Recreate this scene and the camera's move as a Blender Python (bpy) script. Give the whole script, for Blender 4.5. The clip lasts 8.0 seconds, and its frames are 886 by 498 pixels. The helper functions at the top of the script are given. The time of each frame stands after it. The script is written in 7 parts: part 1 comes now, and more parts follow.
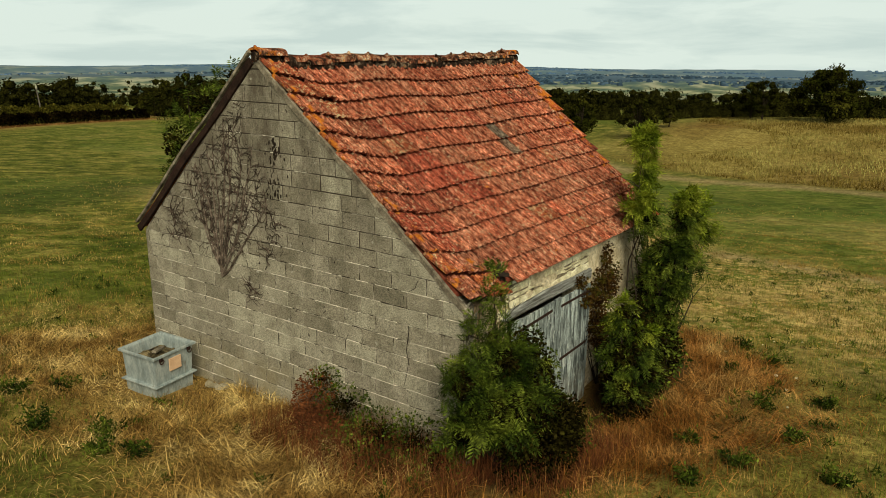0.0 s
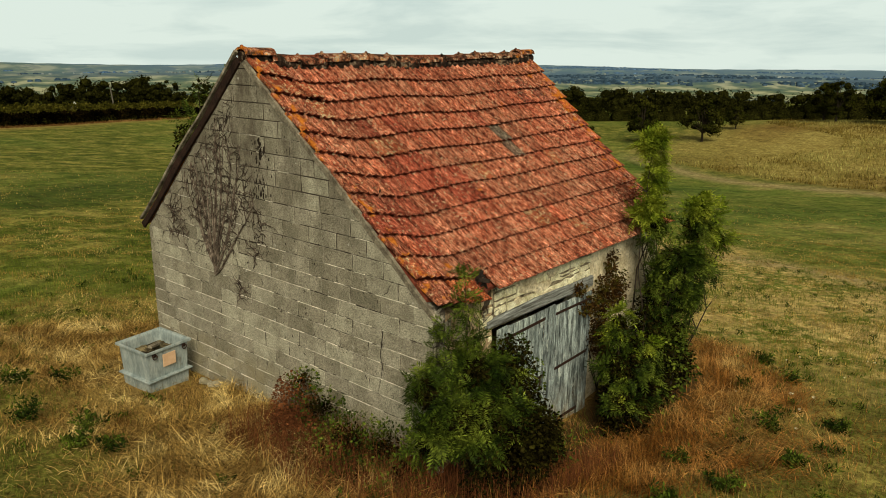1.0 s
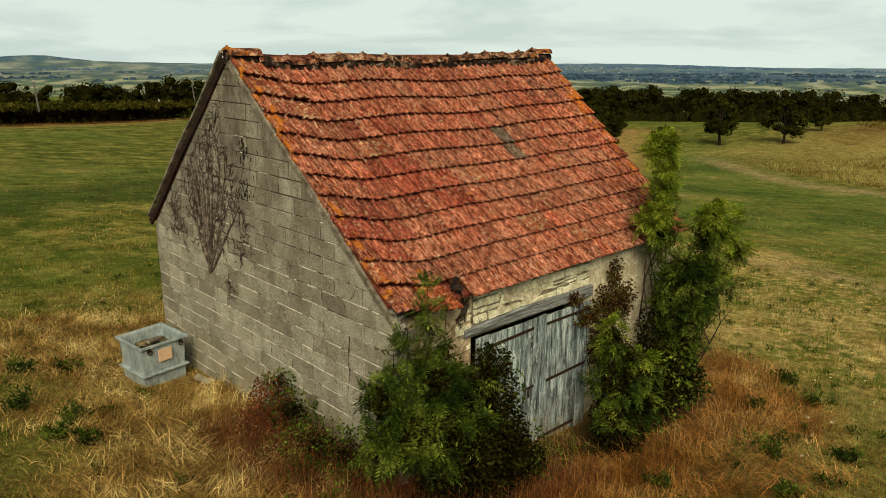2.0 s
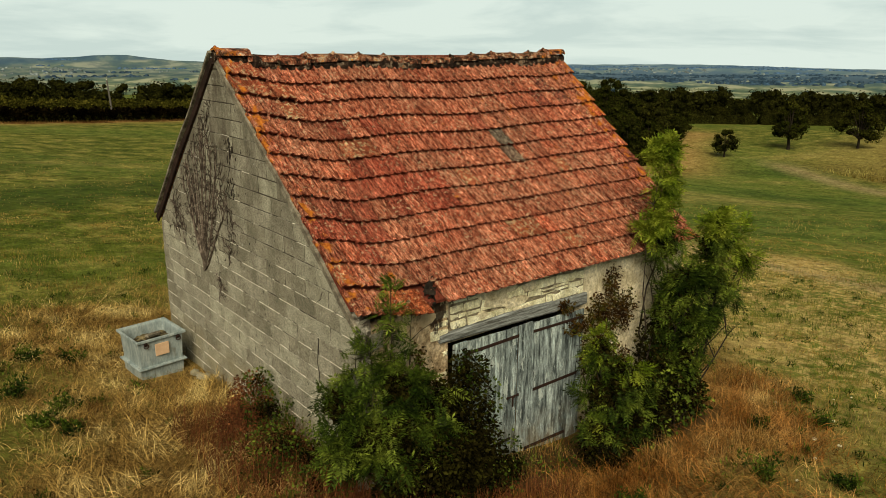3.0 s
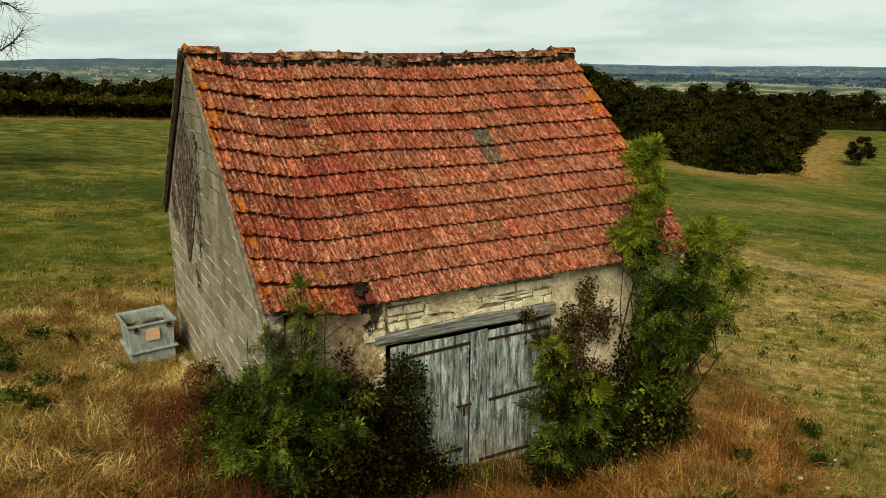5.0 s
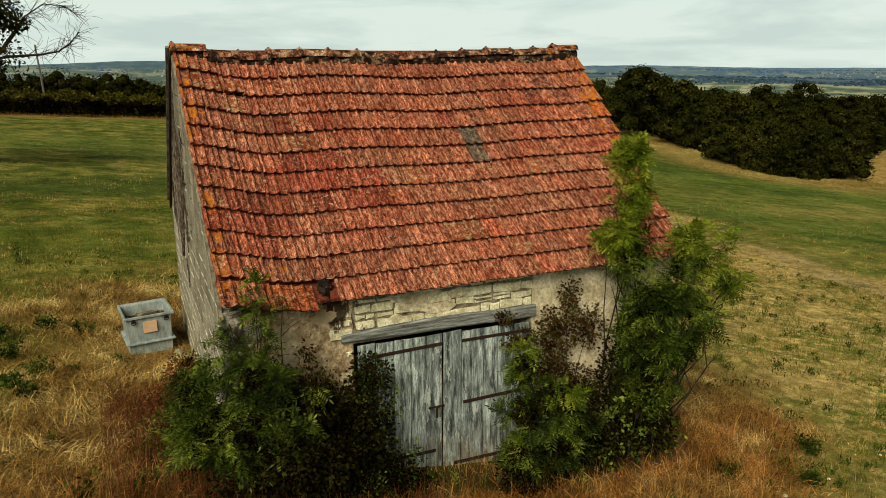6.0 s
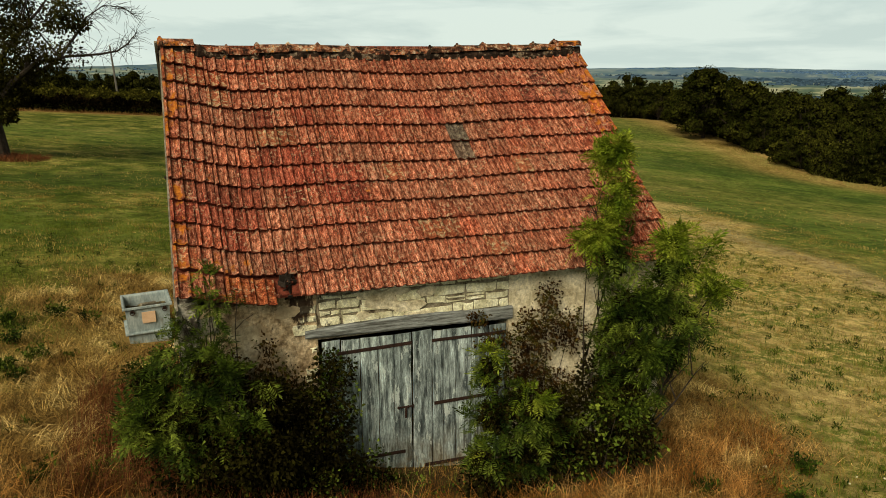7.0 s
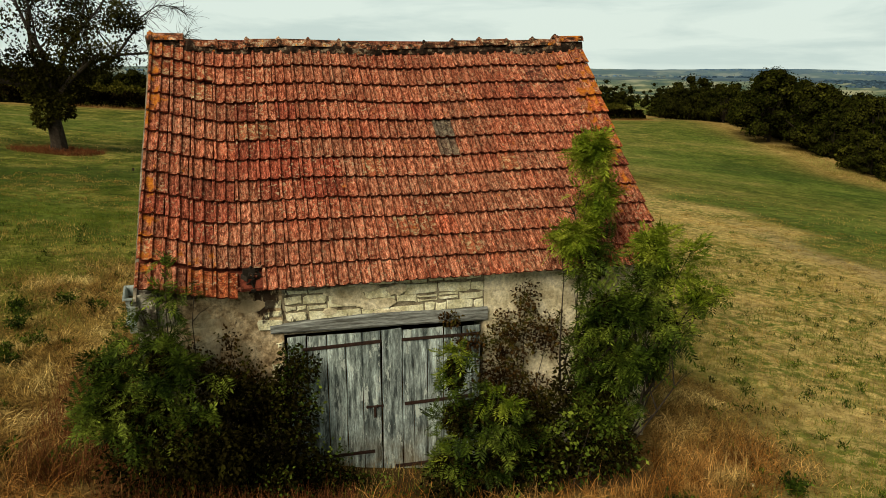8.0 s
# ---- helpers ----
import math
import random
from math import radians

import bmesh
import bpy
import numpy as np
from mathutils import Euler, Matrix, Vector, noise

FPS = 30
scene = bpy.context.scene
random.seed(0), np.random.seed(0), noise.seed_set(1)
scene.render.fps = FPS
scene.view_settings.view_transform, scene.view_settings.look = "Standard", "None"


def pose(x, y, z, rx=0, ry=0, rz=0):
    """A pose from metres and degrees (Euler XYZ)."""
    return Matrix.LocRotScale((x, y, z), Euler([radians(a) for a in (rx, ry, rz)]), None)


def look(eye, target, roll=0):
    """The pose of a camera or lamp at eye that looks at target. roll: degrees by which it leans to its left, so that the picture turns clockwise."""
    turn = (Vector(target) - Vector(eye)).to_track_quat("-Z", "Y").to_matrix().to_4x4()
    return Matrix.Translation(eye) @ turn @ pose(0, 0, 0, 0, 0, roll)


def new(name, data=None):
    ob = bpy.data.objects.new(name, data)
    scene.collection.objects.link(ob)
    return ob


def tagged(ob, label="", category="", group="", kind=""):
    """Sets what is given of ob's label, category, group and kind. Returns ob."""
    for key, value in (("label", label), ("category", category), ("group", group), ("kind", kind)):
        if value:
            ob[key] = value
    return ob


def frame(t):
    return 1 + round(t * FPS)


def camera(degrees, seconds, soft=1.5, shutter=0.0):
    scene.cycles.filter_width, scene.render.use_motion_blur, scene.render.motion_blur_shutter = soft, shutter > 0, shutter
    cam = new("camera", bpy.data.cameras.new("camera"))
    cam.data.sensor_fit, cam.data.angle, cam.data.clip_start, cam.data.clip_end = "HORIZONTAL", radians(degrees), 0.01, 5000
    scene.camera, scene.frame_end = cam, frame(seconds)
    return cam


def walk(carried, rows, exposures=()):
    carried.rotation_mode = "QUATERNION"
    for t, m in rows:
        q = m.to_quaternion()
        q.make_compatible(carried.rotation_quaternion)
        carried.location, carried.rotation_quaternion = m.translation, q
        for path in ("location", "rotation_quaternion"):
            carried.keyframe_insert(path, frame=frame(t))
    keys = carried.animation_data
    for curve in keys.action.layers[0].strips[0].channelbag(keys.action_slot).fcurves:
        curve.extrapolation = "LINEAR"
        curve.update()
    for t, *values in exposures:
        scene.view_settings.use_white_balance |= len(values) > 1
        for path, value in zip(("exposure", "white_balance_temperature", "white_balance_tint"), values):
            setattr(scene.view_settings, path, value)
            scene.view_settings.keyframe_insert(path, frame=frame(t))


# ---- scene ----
cam = camera(62.0, 8.0, soft=0.6)
PATH = [
    (0, (-6.367, -4.621, 5.38), (-4.799, -3.494, 4.861), 0.5),
    (0.5, (-5.991, -4.946, 5.38), (-4.473, -3.752, 4.86), 0.5),
    (1, (-5.59, -5.271, 5.39), (-4.125, -4.013, 4.868), 0.5),
    (1.5, (-5.084, -5.632, 5.405), (-3.689, -4.299, 4.88), 0.4),
    (3, (-3.724, -6.51, 5.423), (-2.526, -4.998, 4.896), 0.4),
    (3.5, (-3.3, -6.77, 5.426), (-2.163, -5.212, 4.898), 0.4),
    (4, (-2.845, -7.02, 5.418), (-1.773, -5.416, 4.89), 0.3),
    (5.5, (-1.325, -7.712, 5.352), (-0.468, -5.982, 4.829), 0.2),
    (6, (-0.824, -7.883, 5.319), (-0.039, -6.119, 4.798), 0.1),
    (6.5, (-0.195, -8.055, 5.278), (0.5, -6.253, 4.758), 0.1),
    (7, (0.293, -8.154, 5.236), (0.917, -6.325, 4.718), 0.1),
    (7.5, (0.784, -8.226, 5.189), (1.337, -6.374, 4.675), 0.1),
    (8, (1.376, -8.284, 5.161), (1.842, -6.409, 4.644), 0.2),
]
walk(cam, [(t, look(eye, target, roll)) for t, eye, target, roll in PATH])

# ---- light ----
SUN_EL, SUN_AZ = 39.0, 224.0
world = bpy.data.worlds.new("world")
scene.world = world
world.use_nodes = True
wn, wl = world.node_tree.nodes, world.node_tree.links
wn.clear()
w_out = wn.new("ShaderNodeOutputWorld")
w_bg = wn.new("ShaderNodeBackground")
w_sky = wn.new("ShaderNodeTexSky")
w_sky.sky_type = "NISHITA"
w_sky.sun_disc = False
w_sky.sun_elevation, w_sky.sun_rotation = radians(SUN_EL), radians(SUN_AZ)
w_tc = wn.new("ShaderNodeTexCoord")
w_sep = wn.new("ShaderNodeSeparateXYZ")
w_max = wn.new("ShaderNodeMath"); w_max.operation = "MAXIMUM"; w_max.inputs[1].default_value = 0.03
w_com = wn.new("ShaderNodeCombineXYZ")
wl.new(w_tc.outputs["Generated"], w_sep.inputs[0])
wl.new(w_sep.outputs[2], w_max.inputs[0])
wl.new(w_sep.outputs[0], w_com.inputs[0]); wl.new(w_sep.outputs[1], w_com.inputs[1]); wl.new(w_max.outputs[0], w_com.inputs[2])
wl.new(w_com.outputs[0], w_sky.inputs[0])
w_dim = wn.new("ShaderNodeVectorMath"); w_dim.operation = "SCALE"; w_dim.inputs[3].default_value = 0.09
wl.new(w_sky.outputs[0], w_dim.inputs[0])
# stratus: long flat cloud banks over a thin veil
w_map = wn.new("ShaderNodeMapping"); w_map.inputs["Scale"].default_value = (2.6, 2.6, 17.0)
wl.new(w_tc.outputs["Generated"], w_map.inputs[0])
w_noise = wn.new("ShaderNodeTexNoise"); w_noise.inputs["Scale"].default_value = 1.5; w_noise.inputs["Detail"].default_value = 7.0; w_noise.inputs["Roughness"].default_value = 0.56; w_noise.inputs["Distortion"].default_value = 0.35
wl.new(w_map.outputs[0], w_noise.inputs["Vector"])
w_ramp = wn.new("ShaderNodeValToRGB")
w_ramp.color_ramp.elements[0].position, w_ramp.color_ramp.elements[0].color = 0.40, (0.59, 0.71, 0.66, 1)
w_ramp.color_ramp.elements[1].position, w_ramp.color_ramp.elements[1].color = 0.56, (0.74, 0.85, 0.77, 1)
wl.new(w_noise.outputs["Fac"], w_ramp.inputs[0])
w_mix = wn.new("ShaderNodeMix"); w_mix.data_type = "RGBA"; w_mix.inputs["Factor"].default_value = 0.94
wl.new(w_dim.outputs[0], w_mix.inputs["A"]); wl.new(w_ramp.outputs[0], w_mix.inputs["B"])
# the unseen sky overhead is dimmed and warmed to weaken the fill light
w_overhead_dim = wn.new("ShaderNodeMapRange")
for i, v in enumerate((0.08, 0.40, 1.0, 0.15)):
    w_overhead_dim.inputs[i + 1].default_value = v
wl.new(w_sep.outputs[2], w_overhead_dim.inputs[0])
w_scale = wn.new("ShaderNodeVectorMath"); w_scale.operation = "SCALE"
w_warm = wn.new("ShaderNodeMix"); w_warm.data_type = "RGBA"
w_up = wn.new("ShaderNodeMapRange"); w_up.inputs[1].default_value = 0.12; w_up.inputs[2].default_value = 0.45
wl.new(w_sep.outputs[2], w_up.inputs[0]); wl.new(w_up.outputs[0], w_warm.inputs["Factor"])
wl.new(w_mix.outputs["Result"], w_warm.inputs["A"])
w_warm.inputs["B"].default_value = (0.82, 0.78, 0.60, 1)
wl.new(w_warm.outputs["Result"], w_scale.inputs[0]); wl.new(w_overhead_dim.outputs[0], w_scale.inputs[3])
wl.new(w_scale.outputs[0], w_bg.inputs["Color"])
w_bg.inputs["Strength"].default_value = 1.0
wl.new(w_bg.outputs[0], w_out.inputs["Surface"])

sun = new("sun", bpy.data.lights.new("sun", "SUN"))
sun.data.energy, sun.data.angle, sun.data.color = 4.35, radians(34), (1.0, 0.868, 0.625)
sa, se = radians(SUN_AZ), radians(SUN_EL)
sun.matrix_world = look((0, 0, 30), (-math.sin(sa) * math.cos(se) * 30, -math.cos(sa) * math.cos(se) * 30, 30 - 30 * math.sin(se)))
scene.view_settings.exposure = 0.0


# ---- materials ----
def ramp_node(nt, stops, fac):
    r = nt.nodes.new("ShaderNodeValToRGB")
    while len(r.color_ramp.elements) < len(stops):
        r.color_ramp.elements.new(0.5)
    for e, (p, c) in zip(r.color_ramp.elements, stops):
        e.position, e.color = p, (*c, 1)
    nt.links.new(fac, r.inputs[0])
    return r.outputs[0]


def noise_node(nt, scale, detail=6, rough=0.6, stretch=(1, 1, 1), distort=0.0):
    g = nt.nodes.new("ShaderNodeNewGeometry")
    m = nt.nodes.new("ShaderNodeMapping")
    m.inputs["Scale"].default_value = stretch
    nt.links.new(g.outputs["Position"], m.inputs[0])
    n = nt.nodes.new("ShaderNodeTexNoise")
    n.inputs["Scale"].default_value, n.inputs["Detail"].default_value = scale, detail
    n.inputs["Roughness"].default_value, n.inputs["Distortion"].default_value = rough, distort
    nt.links.new(m.outputs[0], n.inputs["Vector"])
    return n.outputs["Fac"]


def math_node(nt, op, a, b=None, clamp=False):
    m = nt.nodes.new("ShaderNodeMath")
    m.operation, m.use_clamp = op, clamp
    for i, v in enumerate((a, b)):
        if v is None:
            continue
        if isinstance(v, (int, float)):
            m.inputs[i].default_value = v
        else:
            nt.links.new(v, m.inputs[i])
    return m.outputs[0]


def range_node(nt, v, a, b, c=0.0, d=1.0):
    m = nt.nodes.new("ShaderNodeMapRange")
    nt.links.new(v, m.inputs[0])
    for i, k in enumerate((a, b, c, d)):
        m.inputs[i + 1].default_value = k
    return m.outputs[0]


def mix_node(nt, fac, a, b, mode="MIX"):
    m = nt.nodes.new("ShaderNodeMix")
    m.data_type, m.blend_type = "RGBA", mode
    for name, v in (("Factor", fac), ("A", a), ("B", b)):
        if isinstance(v, (int, float)):
            m.inputs[name].default_value = v
        elif isinstance(v, tuple):
            m.inputs[name].default_value = (*v, 1)
        else:
            nt.links.new(v, m.inputs[name])
    return m.outputs["Result"]


def position(nt):
    g = nt.nodes.new("ShaderNodeNewGeometry")
    s = nt.nodes.new("ShaderNodeSeparateXYZ")
    nt.links.new(g.outputs["Position"], s.inputs[0])
    return s.outputs


def material(name, stops, scale=3.0, rough=0.9, bump=0.3, bump_scale=40.0, rand=0.0, island=0.0, stretch=(1, 1, 1),
             fine=0.5, detail=8, layers=None, metal=0.0, translucent=0.0, spec=0.12):
    """A weathered surface: large stains by the colour stops, fine grain, per-piece variation, relief."""
    m = bpy.data.materials.new(name)
    m.use_nodes = True
    nt = m.node_tree
    bsdf = nt.nodes["Principled BSDF"]
    n1 = noise_node(nt, scale, detail, 0.65, stretch)
    col = ramp_node(nt, stops, n1)
    n2 = noise_node(nt, bump_scale, 5, 0.7, stretch)
    k = range_node(nt, n2, 0.3, 0.7, 1 - fine, 1 + fine)
    if rand:
        oi = nt.nodes.new("ShaderNodeObjectInfo")
        k = math_node(nt, "MULTIPLY", k, range_node(nt, oi.outputs["Random"], 0, 1, 1 - rand, 1 + rand))
    if island:
        g = nt.nodes.new("ShaderNodeNewGeometry")
        k = math_node(nt, "MULTIPLY", k, range_node(nt, g.outputs["Random Per Island"], 0, 1, 1 - island, 1 + island))
    sc = nt.nodes.new("ShaderNodeVectorMath")
    sc.operation = "SCALE"
    nt.links.new(col, sc.inputs[0])
    nt.links.new(k, sc.inputs[3])
    col = sc.outputs[0]
    if layers:
        col = layers(nt, col)
    nt.links.new(col, bsdf.inputs["Base Color"])
    bsdf.inputs["Roughness"].default_value = rough
    bsdf.inputs["Metallic"].default_value = metal
    bsdf.inputs["Specular IOR Level"].default_value = spec
    if bump:
        b = nt.nodes.new("ShaderNodeBump")
        b.inputs["Strength"].default_value, b.inputs["Distance"].default_value = bump, 0.02
        nt.links.new(n2, b.inputs["Height"])
        nt.links.new(b.outputs[0], bsdf.inputs["Normal"])
    if translucent:
        tr = nt.nodes.new("ShaderNodeBsdfTranslucent")
        nt.links.new(col, tr.inputs["Color"])
        mx = nt.nodes.new("ShaderNodeMixShader")
        mx.inputs[0].default_value = translucent
        nt.links.new(bsdf.outputs[0], mx.inputs[1])
        nt.links.new(tr.outputs[0], mx.inputs[2])
        nt.links.new(mx.outputs[0], nt.nodes["Material Output"].inputs["Surface"])
    return m


def oi_random(nt):
    return nt.nodes.new("ShaderNodeObjectInfo").outputs["Random"]


def tile_layers(nt, col):
    """Hue shifts from tile to tile, dark moss stains, pale lichen spots, orange lichen on the verges."""
    r = oi_random(nt)
    drift = ramp_node(nt, [(0.40, (0.96, 0.88, 0.88)), (0.5, (1.0, 1.0, 1.0)), (0.60, (0.98, 1.08, 1.10))], noise_node(nt, 0.9, 3, 0.5))
    col = mix_node(nt, 1.0, col, drift, "MULTIPLY")
    hue = ramp_node(nt, [(0.0, (0.74, 0.76, 0.78)), (0.2, (0.90, 0.93, 0.94)), (0.5, (1.0, 1.0, 1.0)), (0.75, (1.06, 1.14, 1.15)), (0.88, (0.74, 0.86, 0.90)), (1.0, (1.04, 0.94, 0.90))], r)
    streak = range_node(nt, noise_node(nt, 26.0, 4, 0.7, (3.4, 0.2, 0.2)), 0.40, 0.60, 0.74, 1.24)
    grit = math_node(nt, "MULTIPLY", streak, range_node(nt, noise_node(nt, 105.0, 3, 0.75, (1, 0.7, 0.7)), 0.40, 0.60, 0.50, 1.50))
    sc = nt.nodes.new("ShaderNodeVectorMath")
    sc.operation = "SCALE"
    nt.links.new(col, sc.inputs[0])
    nt.links.new(grit, sc.inputs[3])
    col = sc.outputs[0]
    col = mix_node(nt, 1.0, col, hue, "MULTIPLY")
    stain = range_node(nt, noise_node(nt, 14.0, 7, 0.8, (1, 0.6, 0.6)), 0.53, 0.66)
    col = mix_node(nt, math_node(nt, "MULTIPLY", stain, 0.7), col, (0.05, 0.016, 0.010))
    moss = range_node(nt, noise_node(nt, 1.3, 4, 0.6), 0.55, 0.75)
    moss = math_node(nt, "MULTIPLY", moss, range_node(nt, noise_node(nt, 38.0, 4, 0.7), 0.45, 0.62))
    col = mix_node(nt, math_node(nt, "MULTIPLY", moss, 0.6), col, (0.13, 0.10, 0.055))
    pale = range_node(nt, noise_node(nt, 24.0, 2, 0.55), 0.605, 0.63)
    pale = math_node(nt, "MULTIPLY", pale, range_node(nt, noise_node(nt, 2.2, 3, 0.6), 0.40, 0.60, 0.12, 0.75))
    col = mix_node(nt, pale, col, (0.52, 0.41, 0.27))
    p = position(nt)
    left = range_node(nt, p[0], 0.12, 0.30, 0.66, 0)
    top = range_node(nt, p[2], 2.8, 4.7, 0.35, 1)
    right = math_node(nt, "MULTIPLY", range_node(nt, p[0], 5.6, 6.15, 0, 0.82), top)
    low = math_node(nt, "MULTIPLY", range_node(nt, p[0], 0.5, 1.3, 0.55, 0), range_node(nt, p[2], 2.9, 3.2, 1, 0))
    edge = math_node(nt, "MAXIMUM", math_node(nt, "MAXIMUM", left, right), low)
    spots = range_node(nt, math_node(nt, "ADD", noise_node(nt, 6.0, 6, 0.65), math_node(nt, "MULTIPLY", edge, 0.22)), 0.66, 0.72)
    return mix_node(nt, math_node(nt, "MULTIPLY", spots, 0.9), col, mix_node(nt, range_node(nt, noise_node(nt, 22, 5, 0.7), 0.35, 0.65), (0.28, 0.06, 0.008), (0.66, 0.25, 0.028)))


def rib_layers(nt, col):
    """Rib shading put into the tile colour: darker beside each rib, lighter on its top."""
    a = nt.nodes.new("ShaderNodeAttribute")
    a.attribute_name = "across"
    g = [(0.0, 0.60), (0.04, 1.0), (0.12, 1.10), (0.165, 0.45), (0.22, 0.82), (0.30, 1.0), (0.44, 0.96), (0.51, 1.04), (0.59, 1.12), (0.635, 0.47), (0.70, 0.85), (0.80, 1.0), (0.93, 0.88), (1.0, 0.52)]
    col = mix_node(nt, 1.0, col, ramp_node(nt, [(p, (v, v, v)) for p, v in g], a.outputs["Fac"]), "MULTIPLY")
    return tile_layers(nt, col)


def block_layers(nt, col):
    p = position(nt)
    r = oi_random(nt)
    col = mix_node(nt, 1.0, col, ramp_node(nt, [(0, (0.76, 0.755, 0.73)), (0.25, (0.89, 0.885, 0.86)), (0.55, (1, 1, 1)), (0.8, (1.07, 1.09, 1.08)), (1, (1.18, 1.21, 1.20))], r), "MULTIPLY")
    # Patchy darkening, stronger towards the top of the gable.
    upper_dark = math_node(nt, "MULTIPLY", range_node(nt, p[2], 2.4, 4.2, 0.1, 1.0), range_node(nt, noise_node(nt, 1.6, 7, 0.7, (1, 1, 0.5)), 0.36, 0.62))
    col = mix_node(nt, math_node(nt, "MULTIPLY", upper_dark, 0.85), col, (0.080, 0.066, 0.050))
    specks = range_node(nt, noise_node(nt, 13.0, 4, 0.6), 0.66, 0.69)
    col = mix_node(nt, math_node(nt, "MULTIPLY", specks, 0.8), col, (0.035, 0.028, 0.022))
    pale = range_node(nt, noise_node(nt, 9.0, 2, 0.5, (1.3, 1.1, 1.2)), 0.72, 0.74)
    col = mix_node(nt, math_node(nt, "MULTIPLY", pale, 0.6), col, (0.5, 0.5, 0.45))
    # Yellowish blotches low on the wall.
    blotch = math_node(nt, "MULTIPLY", range_node(nt, p[2], 0.9, 1.3, 1, 0), range_node(nt, noise_node(nt, 2.5, 4), 0.35, 0.6))
    return mix_node(nt, math_node(nt, "MULTIPLY", blotch, 0.55), col, (0.27, 0.24, 0.14))


def mortar_layers(nt, col):
    """High on the gable the joints are eaten out and filled with dark dirt."""
    worn = math_node(nt, "MULTIPLY", range_node(nt, position(nt)[2], 2.3, 3.5, 0.12, 1.0), range_node(nt, noise_node(nt, 2.2, 4, 0.6), 0.30, 0.50))
    return mix_node(nt, math_node(nt, "MULTIPLY", worn, 0.92), col, (0.045, 0.036, 0.028))


def drip_layers(nt, col):
    """Black water stain that has run down the wall from the broken place in the eave."""
    p = position(nt)
    wide = math_node(nt, "MULTIPLY", range_node(nt, p[0], 1.14, 1.28), range_node(nt, p[0], 1.66, 1.34))
    run = math_node(nt, "MULTIPLY", wide, range_node(nt, p[2], 2.02, 2.34))
    torn = range_node(nt, math_node(nt, "ADD", noise_node(nt, 9.0, 6, 0.75, (1.5, 1, 0.5)), math_node(nt, "MULTIPLY", run, 0.26)), 0.60, 0.69)
    return mix_node(nt, math_node(nt, "MULTIPLY", torn, 0.95), col, (0.016, 0.008, 0.005))


def render_layers(nt, col):
    p = position(nt)
    moss = math_node(nt, "MULTIPLY", range_node(nt, noise_node(nt, 3.0, 7, 0.7), 0.45, 0.7), range_node(nt, p[0], 0.9, 1.6, 0.35, 0.10))
    col = mix_node(nt, moss, col, (0.085, 0.064, 0.032))
    # Brown blotches, stronger towards the left end of the wall.
    blotch = math_node(nt, "MULTIPLY", range_node(nt, noise_node(nt, 2.2, 5, 0.7, (1.2, 1, 0.5)), 0.42, 0.58), range_node(nt, p[0], 1.1, 1.7, 0.45, 0.0))
    col = mix_node(nt, blotch, col, (0.075, 0.050, 0.026))
    earth = math_node(nt, "MULTIPLY", range_node(nt, p[0], 0.55, 0.95), range_node(nt, p[0], 1.25, 1.6, 0.85, 0.0))
    earth = math_node(nt, "MULTIPLY", earth, range_node(nt, noise_node(nt, 3.2, 6, 0.7, (1.6, 1, 0.7)), 0.36, 0.56, 0.35, 1.0))
    col = mix_node(nt, earth, col, mix_node(nt, noise_node(nt, 16, 5, 0.7), (0.20, 0.135, 0.07), (0.56, 0.45, 0.29)))
    return col


def zinc_layers(nt, col):
    """Pale runs down the sheet and a little rust and dirt near the foot."""
    runs = range_node(nt, noise_node(nt, 7.0, 6, 0.7, (3, 3, 0.35)), 0.56, 0.66)
    col = mix_node(nt, math_node(nt, "MULTIPLY", runs, 0.22), col, (0.55, 0.62, 0.60))
    dirt = range_node(nt, noise_node(nt, 5.0, 7, 0.7, (2, 2, 0.6)), 0.56, 0.70)
    return mix_node(nt, math_node(nt, "MULTIPLY", dirt, 0.6), col, (0.13, 0.115, 0.075))


def plank_layers(nt, col):
    r = oi_random(nt)
    col = mix_node(nt, 1.0, col, ramp_node(nt, [(0, (0.75, 0.77, 0.78)), (0.5, (0.97, 0.98, 1)), (1, (1.18, 1.2, 1.18))], r), "MULTIPLY")
    streak = range_node(nt, noise_node(nt, 11.0, 6, 0.75, (9, 9, 0.35)), 0.38, 0.62, 0.52, 1.45)
    sc = nt.nodes.new("ShaderNodeVectorMath")
    sc.operation = "SCALE"
    nt.links.new(col, sc.inputs[0])
    nt.links.new(streak, sc.inputs[3])
    col = sc.outputs[0]
    peel = range_node(nt, noise_node(nt, 3.4, 7, 0.75, (3.2, 3, 0.9)), 0.56, 0.60)
    col = mix_node(nt, math_node(nt, "MULTIPLY", peel, 0.75), col, (0.60, 0.69, 0.66))
    dark = range_node(nt, noise_node(nt, 4.0, 6, 0.7, (6, 6, 0.6)), 0.55, 0.7)
    col = mix_node(nt, math_node(nt, "MULTIPLY", dark, 0.7), col, (0.05, 0.05, 0.048))
    p = position(nt)
    mud = math_node(nt, "MULTIPLY", range_node(nt, p[2], 0.1, 0.7, 1, 0), range_node(nt, noise_node(nt, 4, 5), 0.4, 0.6))
    return mix_node(nt, math_node(nt, "MULTIPLY", mud, 0.7), col, (0.16, 0.125, 0.07))


